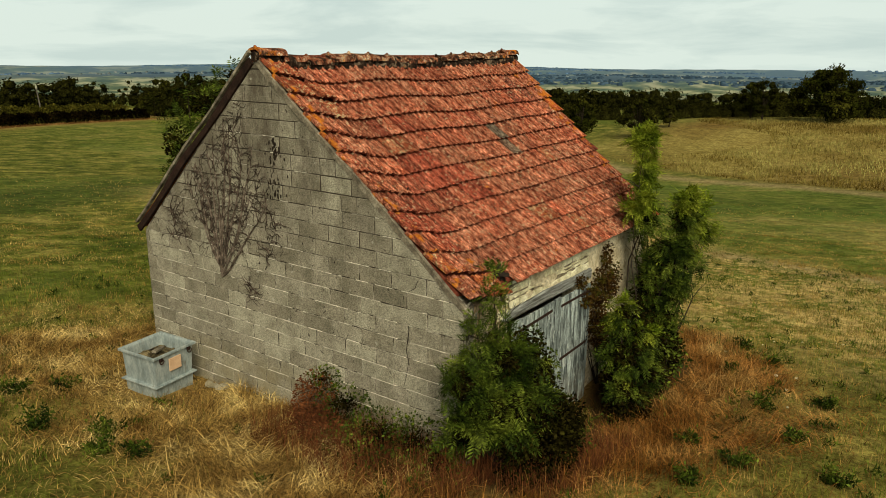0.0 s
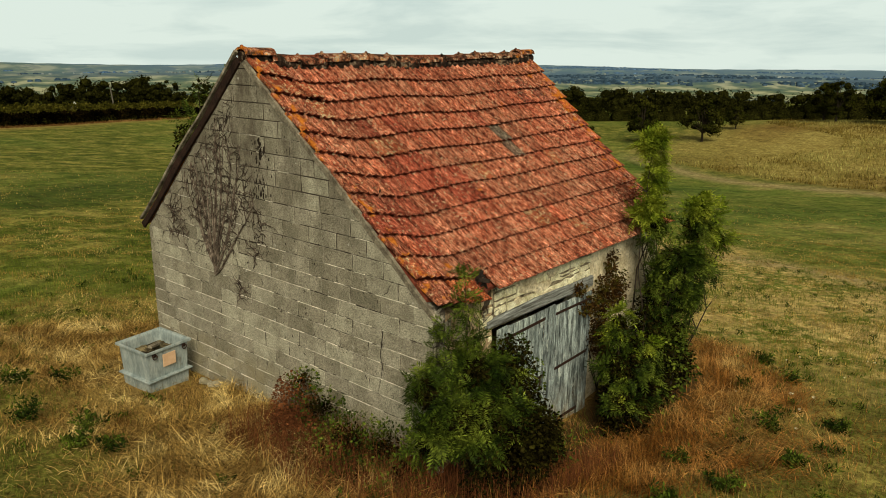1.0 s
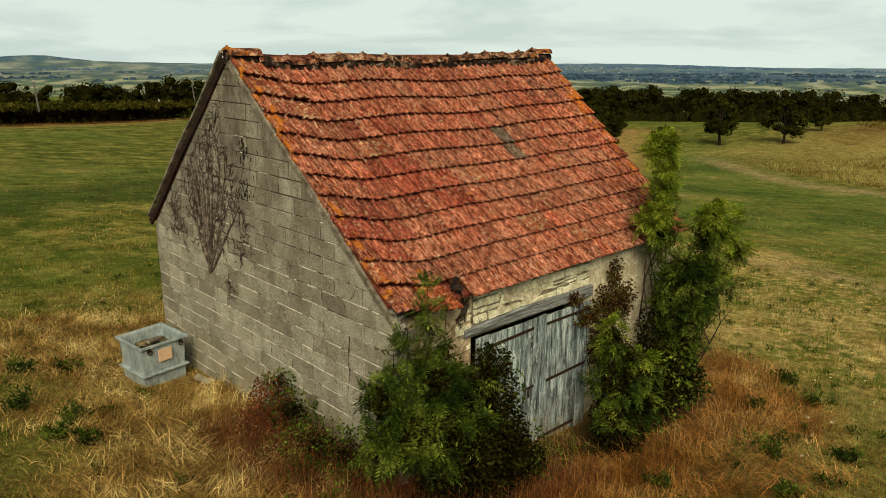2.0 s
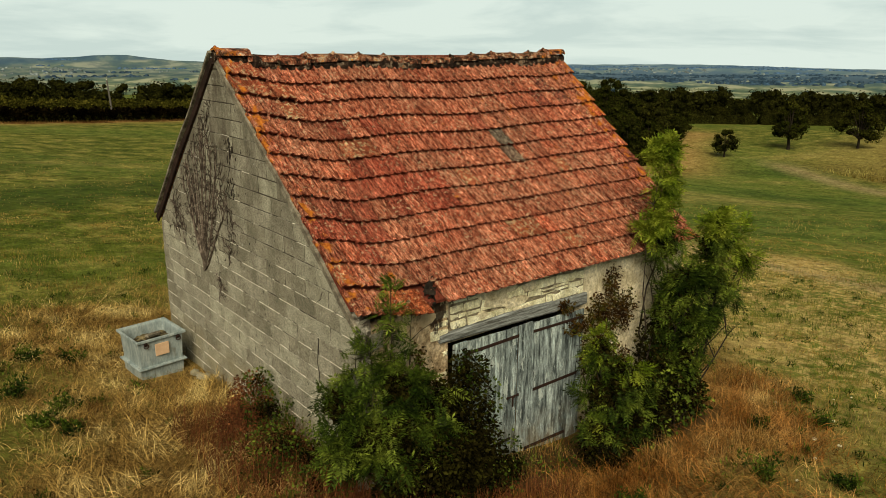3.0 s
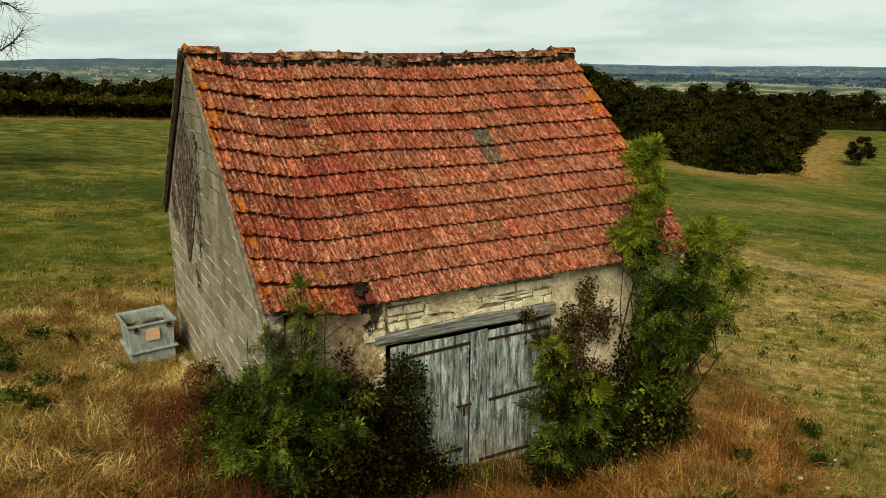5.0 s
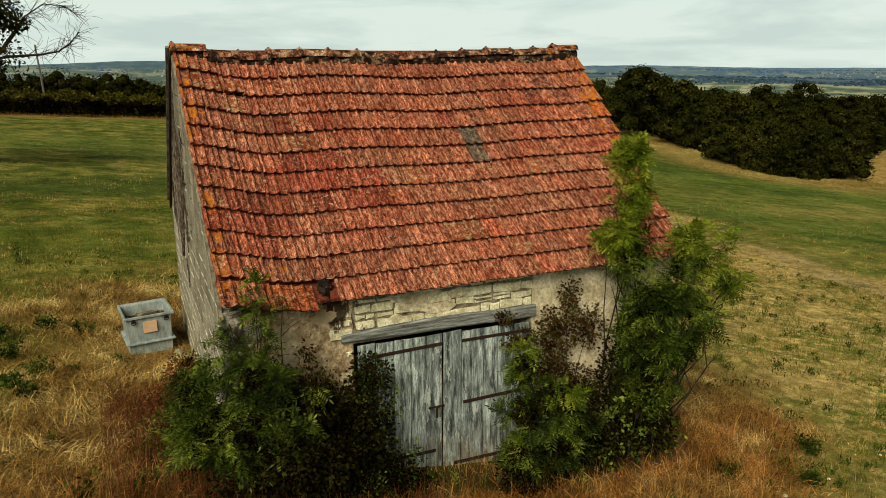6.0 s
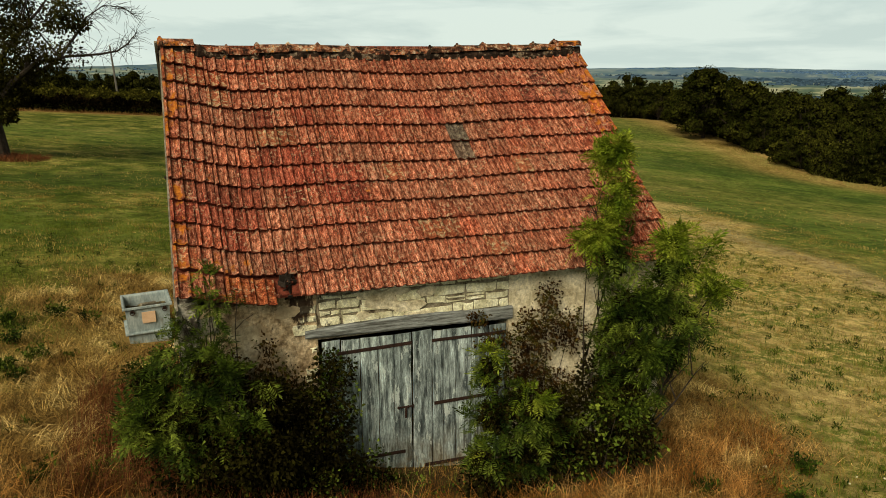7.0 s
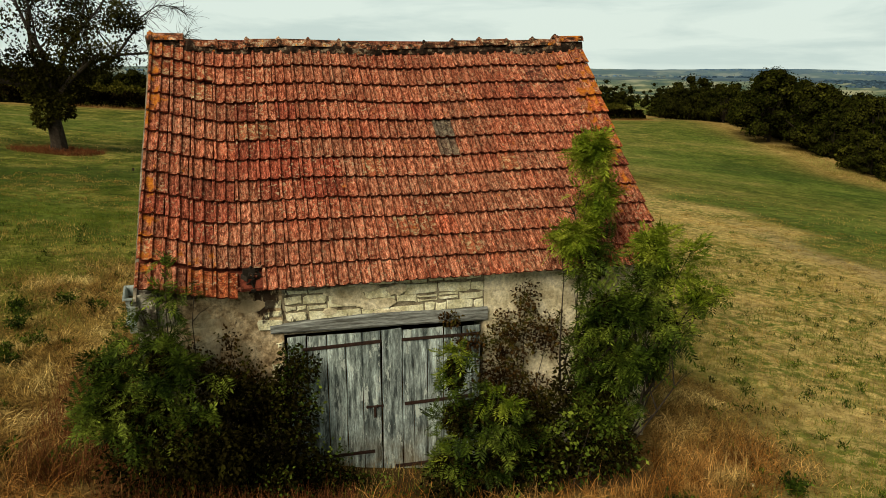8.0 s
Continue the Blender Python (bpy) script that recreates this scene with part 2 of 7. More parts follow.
def field_layers(nt, col):
    """Field colours: green valley, dry crest, mown track, by stored cover values."""
    def cover(name):
        a = nt.nodes.new("ShaderNodeAttribute")
        a.attribute_name = name
        return a.outputs["Fac"]
    grain = range_node(nt, noise_node(nt, 0.7, 10, 0.78), 0.36, 0.64)
    col = mix_node(nt, math_node(nt, "MULTIPLY", cover("gold"), 0.85), col, mix_node(nt, grain, mix_node(nt, range_node(nt, noise_node(nt, 0.035, 4, 0.5), 0.42, 0.58), (0.075, 0.043, 0.012), (0.16, 0.115, 0.03)), mix_node(nt, range_node(nt, noise_node(nt, 0.035, 4, 0.5), 0.42, 0.58), (0.23, 0.15, 0.045), (0.38, 0.32, 0.105))))
    col = mix_node(nt, math_node(nt, "MULTIPLY", cover("green"), 0.8), col, valley_green(nt, grain))
    col = mix_node(nt, math_node(nt, "MULTIPLY", cover("lush"), 0.8), col, mix_node(nt, grain, (0.018, 0.038, 0.006), (0.065, 0.10, 0.016)))
    sprout = math_node(nt, "MULTIPLY", range_node(nt, noise_node(nt, 0.32, 4, 0.6), 0.42, 0.60), range_node(nt, noise_node(nt, 3.4, 9, 0.8), 0.46, 0.54))
    stubble = mix_node(nt, sprout, mix_node(nt, range_node(nt, noise_node(nt, 5.0, 10, 0.85), 0.36, 0.64), (0.20, 0.135, 0.040), (0.70, 0.55, 0.23)), (0.095, 0.135, 0.022))
    col = mix_node(nt, cover("dry"), col, stubble)
    col = mix_node(nt, cover("track"), col, mix_node(nt, grain, (0.20, 0.15, 0.07), (0.42, 0.34, 0.18)))
    col = mix_node(nt, math_node(nt, "MULTIPLY", cover("edge"), 0.8), col, mix_node(nt, grain, (0.20, 0.115, 0.034), (0.46, 0.32, 0.12)))
    tuft = range_node(nt, noise_node(nt, 2.6, 7, 0.7), 0.34, 0.66, 0.55, 1.5)
    sc = nt.nodes.new("ShaderNodeVectorMath")
    sc.operation = "SCALE"
    nt.links.new(col, sc.inputs[0]); nt.links.new(tuft, sc.inputs[3])
    col = sc.outputs[0]
    col = mix_node(nt, cover("straw"), col, mix_node(nt, range_node(nt, noise_node(nt, 22, 7, 0.75), 0.36, 0.64), (0.060, 0.033, 0.010), (0.40, 0.265, 0.095)))
    # Dark brown paints the shade under the bushes and at the door.
    return mix_node(nt, cover("bush_shade"), col, mix_node(nt, noise_node(nt, 9, 6, 0.7), (0.022, 0.014, 0.006), (0.085, 0.056, 0.022)))


def valley_green(nt, fine):
    """The valley meadow: dark lush drifts, mid green and thin pale patches."""
    drift = math_node(nt, "ADD", math_node(nt, "MULTIPLY", noise_node(nt, 0.06, 4, 0.55, (0.8, 1.1, 0)), 0.7), math_node(nt, "MULTIPLY", noise_node(nt, 0.30, 5, 0.65, (0.8, 1.2, 0)), 0.3))
    low = ramp_node(nt, [(0.40, (0.022, 0.050, 0.008)), (0.47, (0.048, 0.085, 0.012)), (0.53, (0.075, 0.105, 0.018)), (0.60, (0.16, 0.145, 0.040))], drift)
    high = ramp_node(nt, [(0.40, (0.060, 0.110, 0.020)), (0.47, (0.115, 0.175, 0.030)), (0.53, (0.17, 0.215, 0.045)), (0.60, (0.36, 0.33, 0.11))], drift)
    return mix_node(nt, fine, low, high)


def red_straw(nt, col):
    """Rust-coloured weathered straw in drifts, most of it before the front wall."""
    p = position(nt)
    f = math_node(nt, "MULTIPLY", range_node(nt, p[1], 1.0, -0.9, 0.05, 1.0), range_node(nt, noise_node(nt, 0.9, 4, 0.6), 0.28, 0.52))
    return mix_node(nt, f, col, mix_node(nt, 1.0, col, (0.68, 0.45, 0.33), "MULTIPLY"))


def patch_blades(nt, col):
    p = range_node(nt, math_node(nt, "ADD", math_node(nt, "MULTIPLY", noise_node(nt, 0.4, 3, 0.5), 0.5), math_node(nt, "MULTIPLY", noise_node(nt, 1.9, 4, 0.6), 0.5)), 0.42, 0.60)
    g = nt.nodes.new("ShaderNodeNewGeometry").outputs["Random Per Island"]
    dry = range_node(nt, position(nt)[0], 4.5, 9.0, 0.04, -0.13)
    p = math_node(nt, "ADD", p, dry)
    f = range_node(nt, math_node(nt, "ADD", p, math_node(nt, "MULTIPLY", g, 0.4)), 0.62, 0.80)
    return mix_node(nt, f, col, mix_node(nt, g, (0.036, 0.068, 0.007), (0.125, 0.165, 0.022)))


def land_layers(nt, col):
    """The plain seen from the hill: a patchwork of fields and woods, thicker woods half way out, blue hills last, with
    the haze of distance mixed into the colours.
    """
    def stored(name):
        a = nt.nodes.new("ShaderNodeAttribute")
        a.attribute_name = name
        return a.outputs["Fac"]
    def patch(sx, sy, detail, rough):
        c = nt.nodes.new("ShaderNodeCombineXYZ")
        nt.links.new(math_node(nt, "MULTIPLY", stored("bearing"), sx), c.inputs[0])
        nt.links.new(math_node(nt, "MULTIPLY", stored("dip"), sy), c.inputs[1])
        n = nt.nodes.new("ShaderNodeTexNoise")
        n.inputs["Scale"].default_value, n.inputs["Detail"].default_value, n.inputs["Roughness"].default_value = 1.0, detail, rough
        nt.links.new(c.outputs[0], n.inputs["Vector"])
        return n.outputs["Fac"]
    col = ramp_node(nt, [(0.36, (0.045, 0.085, 0.065)), (0.44, (0.085, 0.135, 0.085)), (0.51, (0.155, 0.195, 0.11)), (0.59, (0.36, 0.38, 0.25))], patch(0.55, 5.0, 3, 0.55))
    thick = ramp_node(nt, [(0.0, (0.50, 0.50, 0.50)), (0.22, (0.50, 0.50, 0.50)), (0.32, (0.38, 0.38, 0.38)), (0.46, (0.40, 0.40, 0.40)), (0.54, (0.60, 0.60, 0.60)), (0.80, (0.62, 0.62, 0.62)), (1.0, (0.50, 0.50, 0.50))], range_node(nt, stored("dip"), 0.9, 3.4))
    woods = range_node(nt, math_node(nt, "SUBTRACT", patch(0.40, 3.6, 7, 0.68), math_node(nt, "SUBTRACT", thick, 0.5)), 0.50, 0.54)
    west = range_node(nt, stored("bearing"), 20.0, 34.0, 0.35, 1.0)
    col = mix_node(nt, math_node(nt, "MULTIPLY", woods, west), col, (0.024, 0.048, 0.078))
    # Haze painted as a blue that grows with distance.
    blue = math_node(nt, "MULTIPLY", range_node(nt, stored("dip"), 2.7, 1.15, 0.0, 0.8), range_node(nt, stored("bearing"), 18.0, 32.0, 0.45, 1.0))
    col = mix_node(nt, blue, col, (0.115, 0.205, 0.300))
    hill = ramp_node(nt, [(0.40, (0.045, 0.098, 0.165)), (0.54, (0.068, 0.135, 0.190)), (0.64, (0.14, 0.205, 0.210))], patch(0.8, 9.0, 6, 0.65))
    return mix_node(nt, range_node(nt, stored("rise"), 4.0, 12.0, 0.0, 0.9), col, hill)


M_BLOCK = material("concrete_block", [(0.36, (0.223, 0.214, 0.166)), (0.5, (0.299, 0.287, 0.229)), (0.64, (0.371, 0.355, 0.286))], 3.0, 0.95, 0.9, 70, 0.07, layers=block_layers, fine=0.75, spec=0.05)
M_CROP = material("standing_hay", [(0.38, (0.0712, 0.0473, 0.01)), (0.5, (0.1568, 0.1208, 0.028)), (0.62, (0.304, 0.2835, 0.09))], 0.06, 0.9, 0, 3, island=0.18, spec=0.0, translucent=0.1)
M_MORTAR = material("mortar", [(0.38, (0.031, 0.027, 0.02)), (0.46, (0.099, 0.09, 0.068)), (0.52, (0.273, 0.26, 0.217)), (0.6, (0.434, 0.415, 0.353))], 7.5, 0.95, 0.5, 30, stretch=(1, 0.7, 1.0), layers=mortar_layers)
M_BED = material("pale_mortar", [(0.38, (0.40, 0.38, 0.31)), (0.5, (0.60, 0.58, 0.50)), (0.62, (0.80, 0.78, 0.70))], 9.0, 0.95, 0.6, 60)
M_RENDER = material("lime_render", [(0.36, (0.3749, 0.3206, 0.2005)), (0.5, (0.5767, 0.5201, 0.3629)), (0.64, (0.7508, 0.6957, 0.5346))], 3.5, 0.95, 0.9, 22, layers=render_layers)
M_JOINT = material("earth_joint", [(0.36, (0.0528, 0.0414, 0.0242)), (0.46, (0.1728, 0.148, 0.099)), (0.6, (0.288, 0.2561, 0.1859))], 9, 0.95, 0.6, 40, layers=drip_layers)
M_EARTH = material("earthy_rubble", [(0.36, (0.1492, 0.1013, 0.0533)), (0.48, (0.3518, 0.2665, 0.1599)), (0.62, (0.5863, 0.4797, 0.3198))], 7.0, 0.95, 0.9, 24, fine=0.6, layers=drip_layers)
M_STONE = material("pale_limestone", [(0.36, (0.4824, 0.4512, 0.273)), (0.5, (0.7227, 0.7018, 0.4952)), (0.64, (0.8921, 0.8899, 0.7023))], 7.0, 0.92, 0.7, 40, 0.12, fine=0.4, layers=drip_layers)
# Dark red clay that stands in for the shade under each tile course.
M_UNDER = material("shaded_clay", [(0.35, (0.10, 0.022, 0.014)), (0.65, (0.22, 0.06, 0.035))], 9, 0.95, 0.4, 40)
M_DARK = material("dark_inside", [(0.3, (0.014, 0.011, 0.009)), (0.7, (0.035, 0.028, 0.022))], 3, 0.95)
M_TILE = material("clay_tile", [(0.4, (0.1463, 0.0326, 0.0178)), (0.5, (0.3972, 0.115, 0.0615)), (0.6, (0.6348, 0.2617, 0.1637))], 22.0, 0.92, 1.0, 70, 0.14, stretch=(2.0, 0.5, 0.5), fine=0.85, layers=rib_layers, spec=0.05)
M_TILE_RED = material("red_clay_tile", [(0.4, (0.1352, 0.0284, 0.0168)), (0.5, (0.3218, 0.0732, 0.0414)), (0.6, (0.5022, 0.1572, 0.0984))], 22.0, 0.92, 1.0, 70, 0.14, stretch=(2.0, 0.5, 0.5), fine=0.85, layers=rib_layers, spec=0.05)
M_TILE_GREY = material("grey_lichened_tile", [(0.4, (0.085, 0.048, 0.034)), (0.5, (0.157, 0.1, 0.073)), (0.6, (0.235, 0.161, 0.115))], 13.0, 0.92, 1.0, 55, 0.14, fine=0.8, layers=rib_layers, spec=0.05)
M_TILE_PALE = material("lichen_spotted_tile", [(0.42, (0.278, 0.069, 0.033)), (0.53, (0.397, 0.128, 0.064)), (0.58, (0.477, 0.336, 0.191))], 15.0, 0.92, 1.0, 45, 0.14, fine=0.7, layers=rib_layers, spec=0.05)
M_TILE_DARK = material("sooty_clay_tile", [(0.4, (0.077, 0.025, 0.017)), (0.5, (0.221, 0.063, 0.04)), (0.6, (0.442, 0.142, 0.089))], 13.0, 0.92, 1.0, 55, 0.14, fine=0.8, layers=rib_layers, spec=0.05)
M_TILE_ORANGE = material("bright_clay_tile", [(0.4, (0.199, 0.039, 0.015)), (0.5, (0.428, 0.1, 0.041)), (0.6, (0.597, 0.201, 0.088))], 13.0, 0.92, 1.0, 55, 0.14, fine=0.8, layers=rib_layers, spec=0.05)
M_RIDGE = material("ridge_clay", [(0.40, (0.016, 0.011, 0.008)), (0.47, (0.075, 0.032, 0.020)), (0.52, (0.26, 0.090, 0.045)), (0.57, (0.36, 0.17, 0.10)), (0.60, (0.44, 0.41, 0.32)), (0.64, (0.58, 0.20, 0.03))], 7.5, 0.92, 0.9, 45, 0.25, layers=tile_layers, spec=0.05)
M_MOSS = material("mossy_mortar", [(0.40, (0.010, 0.007, 0.005)), (0.54, (0.035, 0.020, 0.013)), (0.60, (0.22, 0.18, 0.13)), (0.63, (0.08, 0.035, 0.02)), (0.67, (0.46, 0.17, 0.03))], 10.0, 0.95, 0.9, 30)
M_BOARD = material("weathered_board", [(0.36, (0.09, 0.078, 0.06)), (0.55, (0.21, 0.19, 0.145)), (0.68, (0.36, 0.335, 0.27))], 6, 0.9, 0.6, 50)
M_FASCIA = material("dark_fascia", [(0.3, (0.010, 0.006, 0.005)), (0.7, (0.040, 0.022, 0.016))], 6, 0.8, 0.4, 40)
M_PLANK = material("grey_plank", [(0.4, (0.0716, 0.0911, 0.0929)), (0.5, (0.2474, 0.2967, 0.2916)), (0.58, (0.3906, 0.4734, 0.471)), (0.64, (0.6138, 0.7198, 0.7084))], 2.6, 0.9, 0.8, 30, 0.05, stretch=(5, 5, 0.8), layers=plank_layers, fine=0.5, spec=0.05)
M_BEAM = material("grey_beam", [(0.38, (0.0792, 0.0808, 0.0708)), (0.5, (0.2024, 0.2176, 0.2125)), (0.64, (0.3696, 0.4068, 0.4048))], 4.0, 0.9, 0.8, 22, stretch=(0.4, 5, 6), fine=0.5)
M_IRON = material("rusty_iron", [(0.3, (0.012, 0.008, 0.007)), (0.7, (0.045, 0.024, 0.017))], 20, 0.7, 0.3, 80)
M_ZINC = material("galvanised_steel", [(0.36, (0.176, 0.228, 0.237)), (0.5, (0.271, 0.332, 0.34)), (0.64, (0.369, 0.432, 0.434))], 9.0, 0.5, 0.1, 60, fine=0.22, metal=0.15, spec=0.4, stretch=(1, 1, 0.35), layers=zinc_layers)
M_LABEL = material("tan_label", [(0.3, (0.52, 0.35, 0.22)), (0.7, (0.62, 0.44, 0.29))], 8, 0.8, 0.05, 40, fine=0.08)
M_SILT = material("bin_silt", [(0.36, (0.008, 0.006, 0.005)), (0.5, (0.06, 0.05, 0.028)), (0.64, (0.24, 0.20, 0.11))], 6, 0.95, 0.5)
M_GROUND = material("dry_meadow", [(0.36, (0.0393, 0.063, 0.0081)), (0.5, (0.0999, 0.1189, 0.0194)), (0.64, (0.2422, 0.223, 0.0567))], 0.6, 0.95, 0.9, 11, layers=field_layers, fine=0.7, detail=12, spec=0.03)
M_BLADE = material("meadow_grass", [(0.38, (0.198, 0.1364, 0.0292)), (0.5, (0.378, 0.264, 0.0731)), (0.62, (0.558, 0.4224, 0.1548))], 0.8, 0.9, 0, 20, island=0.55, layers=patch_blades, translucent=0.2, spec=0.05)
M_STRAW = material("straw", [(0.38, (0.1256, 0.0704, 0.0173)), (0.5, (0.3092, 0.2089, 0.0622)), (0.62, (0.5925, 0.4772, 0.1972))], 1.3, 0.9, 0, 25, island=0.9, translucent=0.12, spec=0.05, layers=red_straw)
M_REGROWTH = material("green_regrowth", [(0.38, (0.0634, 0.0933, 0.0106)), (0.5, (0.1199, 0.1497, 0.0185)), (0.62, (0.2116, 0.218, 0.0343))], 0.7, 0.9, 0, 20, island=0.5, translucent=0.2, spec=0.03)
M_RUST = material("dead_bramble", [(0.3, (0.06, 0.018, 0.007)), (0.7, (0.20, 0.075, 0.026))], 3, 0.9, 0, 25, island=0.5, translucent=0.15)
M_LEAF = material("ash_leaf", [(0.38, (0.0093, 0.0206, 0.002)), (0.5, (0.0427, 0.0689, 0.0067)), (0.62, (0.1245, 0.1626, 0.0199))], 2.5, 0.65, 0, 30, island=0.65, translucent=0.18, spec=0.08)
M_LEAF_BRIGHT = material("young_ash_leaf", [(0.38, (0.0707, 0.1185, 0.0068)), (0.5, (0.1588, 0.2162, 0.0153)), (0.62, (0.2858, 0.3318, 0.0357))], 2.5, 0.65, 0, 30, island=0.5, translucent=0.35, spec=0.08)
# Near-black leaf: the shade inside bushes and thickets put into the colour.
M_LEAF_SHADE = material("shaded_leaf", [(0.38, (0.004, 0.004, 0.001)), (0.5, (0.013, 0.011, 0.003)), (0.62, (0.024, 0.024, 0.004))], 5, 0.9, 0, 30, island=0.7, translucent=0.05, spec=0.0)
M_IVY = material("withered_ivy", [(0.38, (0.016, 0.008, 0.003)), (0.5, (0.050, 0.026, 0.007)), (0.62, (0.055, 0.058, 0.008))], 5, 0.85, 0, 30, island=0.55, translucent=0.12, spec=0.03)
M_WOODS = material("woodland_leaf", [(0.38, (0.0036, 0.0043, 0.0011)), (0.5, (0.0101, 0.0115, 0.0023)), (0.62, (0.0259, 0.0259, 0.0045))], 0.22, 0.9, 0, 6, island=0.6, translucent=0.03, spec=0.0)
M_CROWN = material("tree_crown_leaf", [(0.38, (0.0061, 0.0084, 0.0014)), (0.5, (0.0204, 0.0253, 0.0035)), (0.62, (0.0544, 0.0562, 0.0083))], 0.16, 0.9, 0, 6, island=0.4, translucent=0.03, spec=0.0)
M_OLD_LEAF = material("old_tree_leaf", [(0.38, (0.0047, 0.0046, 0.0012)), (0.5, (0.0164, 0.0152, 0.0034)), (0.62, (0.0406, 0.0395, 0.0068))], 0.5, 0.9, 0, 6, island=0.5, translucent=0.08, spec=0.0)
# Near-black core colour that gives the gaps in foliage their shade.
M_SHADE = material("foliage_shade", [(0.40, (0.0015, 0.0015, 0.0006)), (0.5, (0.008, 0.009, 0.002)), (0.60, (0.034, 0.035, 0.007))], 4.5, 1.0, 1.0, 7.0, fine=0.9, spec=0.0)
# Paler olive leaf that paints the hedge top and bank as lit.
M_LIT_BANK = material("lit_bracken", [(0.38, (0.018, 0.0188, 0.0032)), (0.5, (0.0461, 0.0462, 0.0064)), (0.62, (0.1089, 0.0974, 0.0162))], 1.1, 0.9, 0, 6, island=0.25, translucent=0.05, spec=0.0)
M_MARGIN = material("margin_straw", [(0.38, (0.0476, 0.0212, 0.0067)), (0.5, (0.1156, 0.059, 0.019)), (0.62, (0.2448, 0.1476, 0.0504))], 0.25, 0.9, 0, 6, island=0.5, spec=0.0)
# Near-black leaf: shade on the hedge face put into the colour.
M_HEDGE_SHADE = material("shaded_hedge_leaf", [(0.38, (0.0012, 0.0009, 0.0005)), (0.5, (0.004, 0.0032, 0.0012)), (0.62, (0.012, 0.0085, 0.0025))], 0.4, 0.9, 0, 6, island=0.6, spec=0.0)
M_BARK = material("bark", [(0.3, (0.0108, 0.0078, 0.0054)), (0.7, (0.045, 0.036, 0.027))], 8, 0.95, 0.5, 30)
M_VINE = material("dead_vine", [(0.36, (0.0279, 0.0211, 0.0166)), (0.5, (0.093, 0.0744, 0.0589)), (0.6, (0.186, 0.155, 0.128))], 12, 0.9, 0.2, 60)
M_TWIG = material("dead_twig", [(0.36, (0.022, 0.016, 0.013)), (0.5, (0.055, 0.041, 0.033)), (0.62, (0.13, 0.10, 0.08))], 12, 0.9, 0.2, 60)
M_POLE = material("grey_pole", [(0.3, (0.08, 0.075, 0.065)), (0.7, (0.15, 0.14, 0.125))], 2, 0.9)
M_SIGN = material("sign_back", [(0.3, (0.62, 0.62, 0.58)), (0.7, (0.72, 0.72, 0.68))], 2, 0.5, 0.0, fine=0.05)
# Far woods and houses carry bluish haze in their base colours.
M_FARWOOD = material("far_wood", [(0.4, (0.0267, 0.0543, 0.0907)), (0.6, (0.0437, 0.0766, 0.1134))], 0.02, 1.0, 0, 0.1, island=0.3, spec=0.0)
M_HAZEDWOOD = material("hazed_wood", [(0.4, (0.0571, 0.1115, 0.2001)), (0.6, (0.0746, 0.1356, 0.2277))], 0.02, 1.0, 0, 0.1, island=0.2, spec=0.0)
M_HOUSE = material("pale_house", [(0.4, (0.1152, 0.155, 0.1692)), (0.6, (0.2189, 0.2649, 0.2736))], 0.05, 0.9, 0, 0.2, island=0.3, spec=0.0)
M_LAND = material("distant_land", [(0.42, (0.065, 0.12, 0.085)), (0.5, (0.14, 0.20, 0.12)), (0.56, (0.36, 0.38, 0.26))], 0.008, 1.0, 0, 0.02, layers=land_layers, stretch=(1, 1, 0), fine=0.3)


# ---- mesh helpers ----
def mesh_np(name, verts, faces, mat):
    """A mesh from numpy arrays; all faces have the same number of corners."""
    me = bpy.data.meshes.new(name)
    verts, faces = np.asarray(verts, np.float32), np.asarray(faces, np.int32)
    n, k = faces.shape
    me.vertices.add(len(verts)); me.vertices.foreach_set("co", verts.ravel())
    me.loops.add(n * k); me.loops.foreach_set("vertex_index", faces.ravel())
    me.polygons.add(n)
    me.polygons.foreach_set("loop_start", np.arange(0, n * k, k, dtype=np.int32))
    me.update(calc_edges=True)
    me.materials.append(mat)
    return me


def mesh_bm(name, bm, mat, smooth=False):
    me = bpy.data.meshes.new(name)
    bmesh.ops.recalc_face_normals(bm, faces=bm.faces)
    for f in bm.faces:
        f.smooth = smooth
    bm.to_mesh(me)
    bm.free()
    me.materials.append(mat)
    return me


def part(name, bm, mat, parent, label="", smooth=False):
    ob = new(name, mesh_bm(name, bm, mat, smooth) if isinstance(bm, bmesh.types.BMesh) else bm)
    ob.parent = parent
    return tagged(ob, label)


def thing(name, at, label, category, group="", kind=""):
    ob = new(name)
    ob.location = at
    return tagged(ob, label, category, group, kind)


def box(bm, lo, hi, bevel=0.0, m=None):
    r = bmesh.ops.create_cube(bm, size=1.0)
    c = [(a + b) / 2 for a, b in zip(lo, hi)]
    s = [b - a for a, b in zip(lo, hi)]
    for v in r["verts"]:
        v.co = Vector([c[i] + v.co[i] * s[i] for i in range(3)])
    if bevel:
        edges = list({e for v in r["verts"] for e in v.link_edges})
        out = bmesh.ops.bevel(bm, geom=edges, offset=bevel, segments=1, affect="EDGES")
        vs = {v for f in out["faces"] for v in f.verts} | {v for v in r["verts"] if v.is_valid}
    else:
        vs = r["verts"]
    if m is not None:
        for v in vs:
            v.co = m @ v.co
    return bm


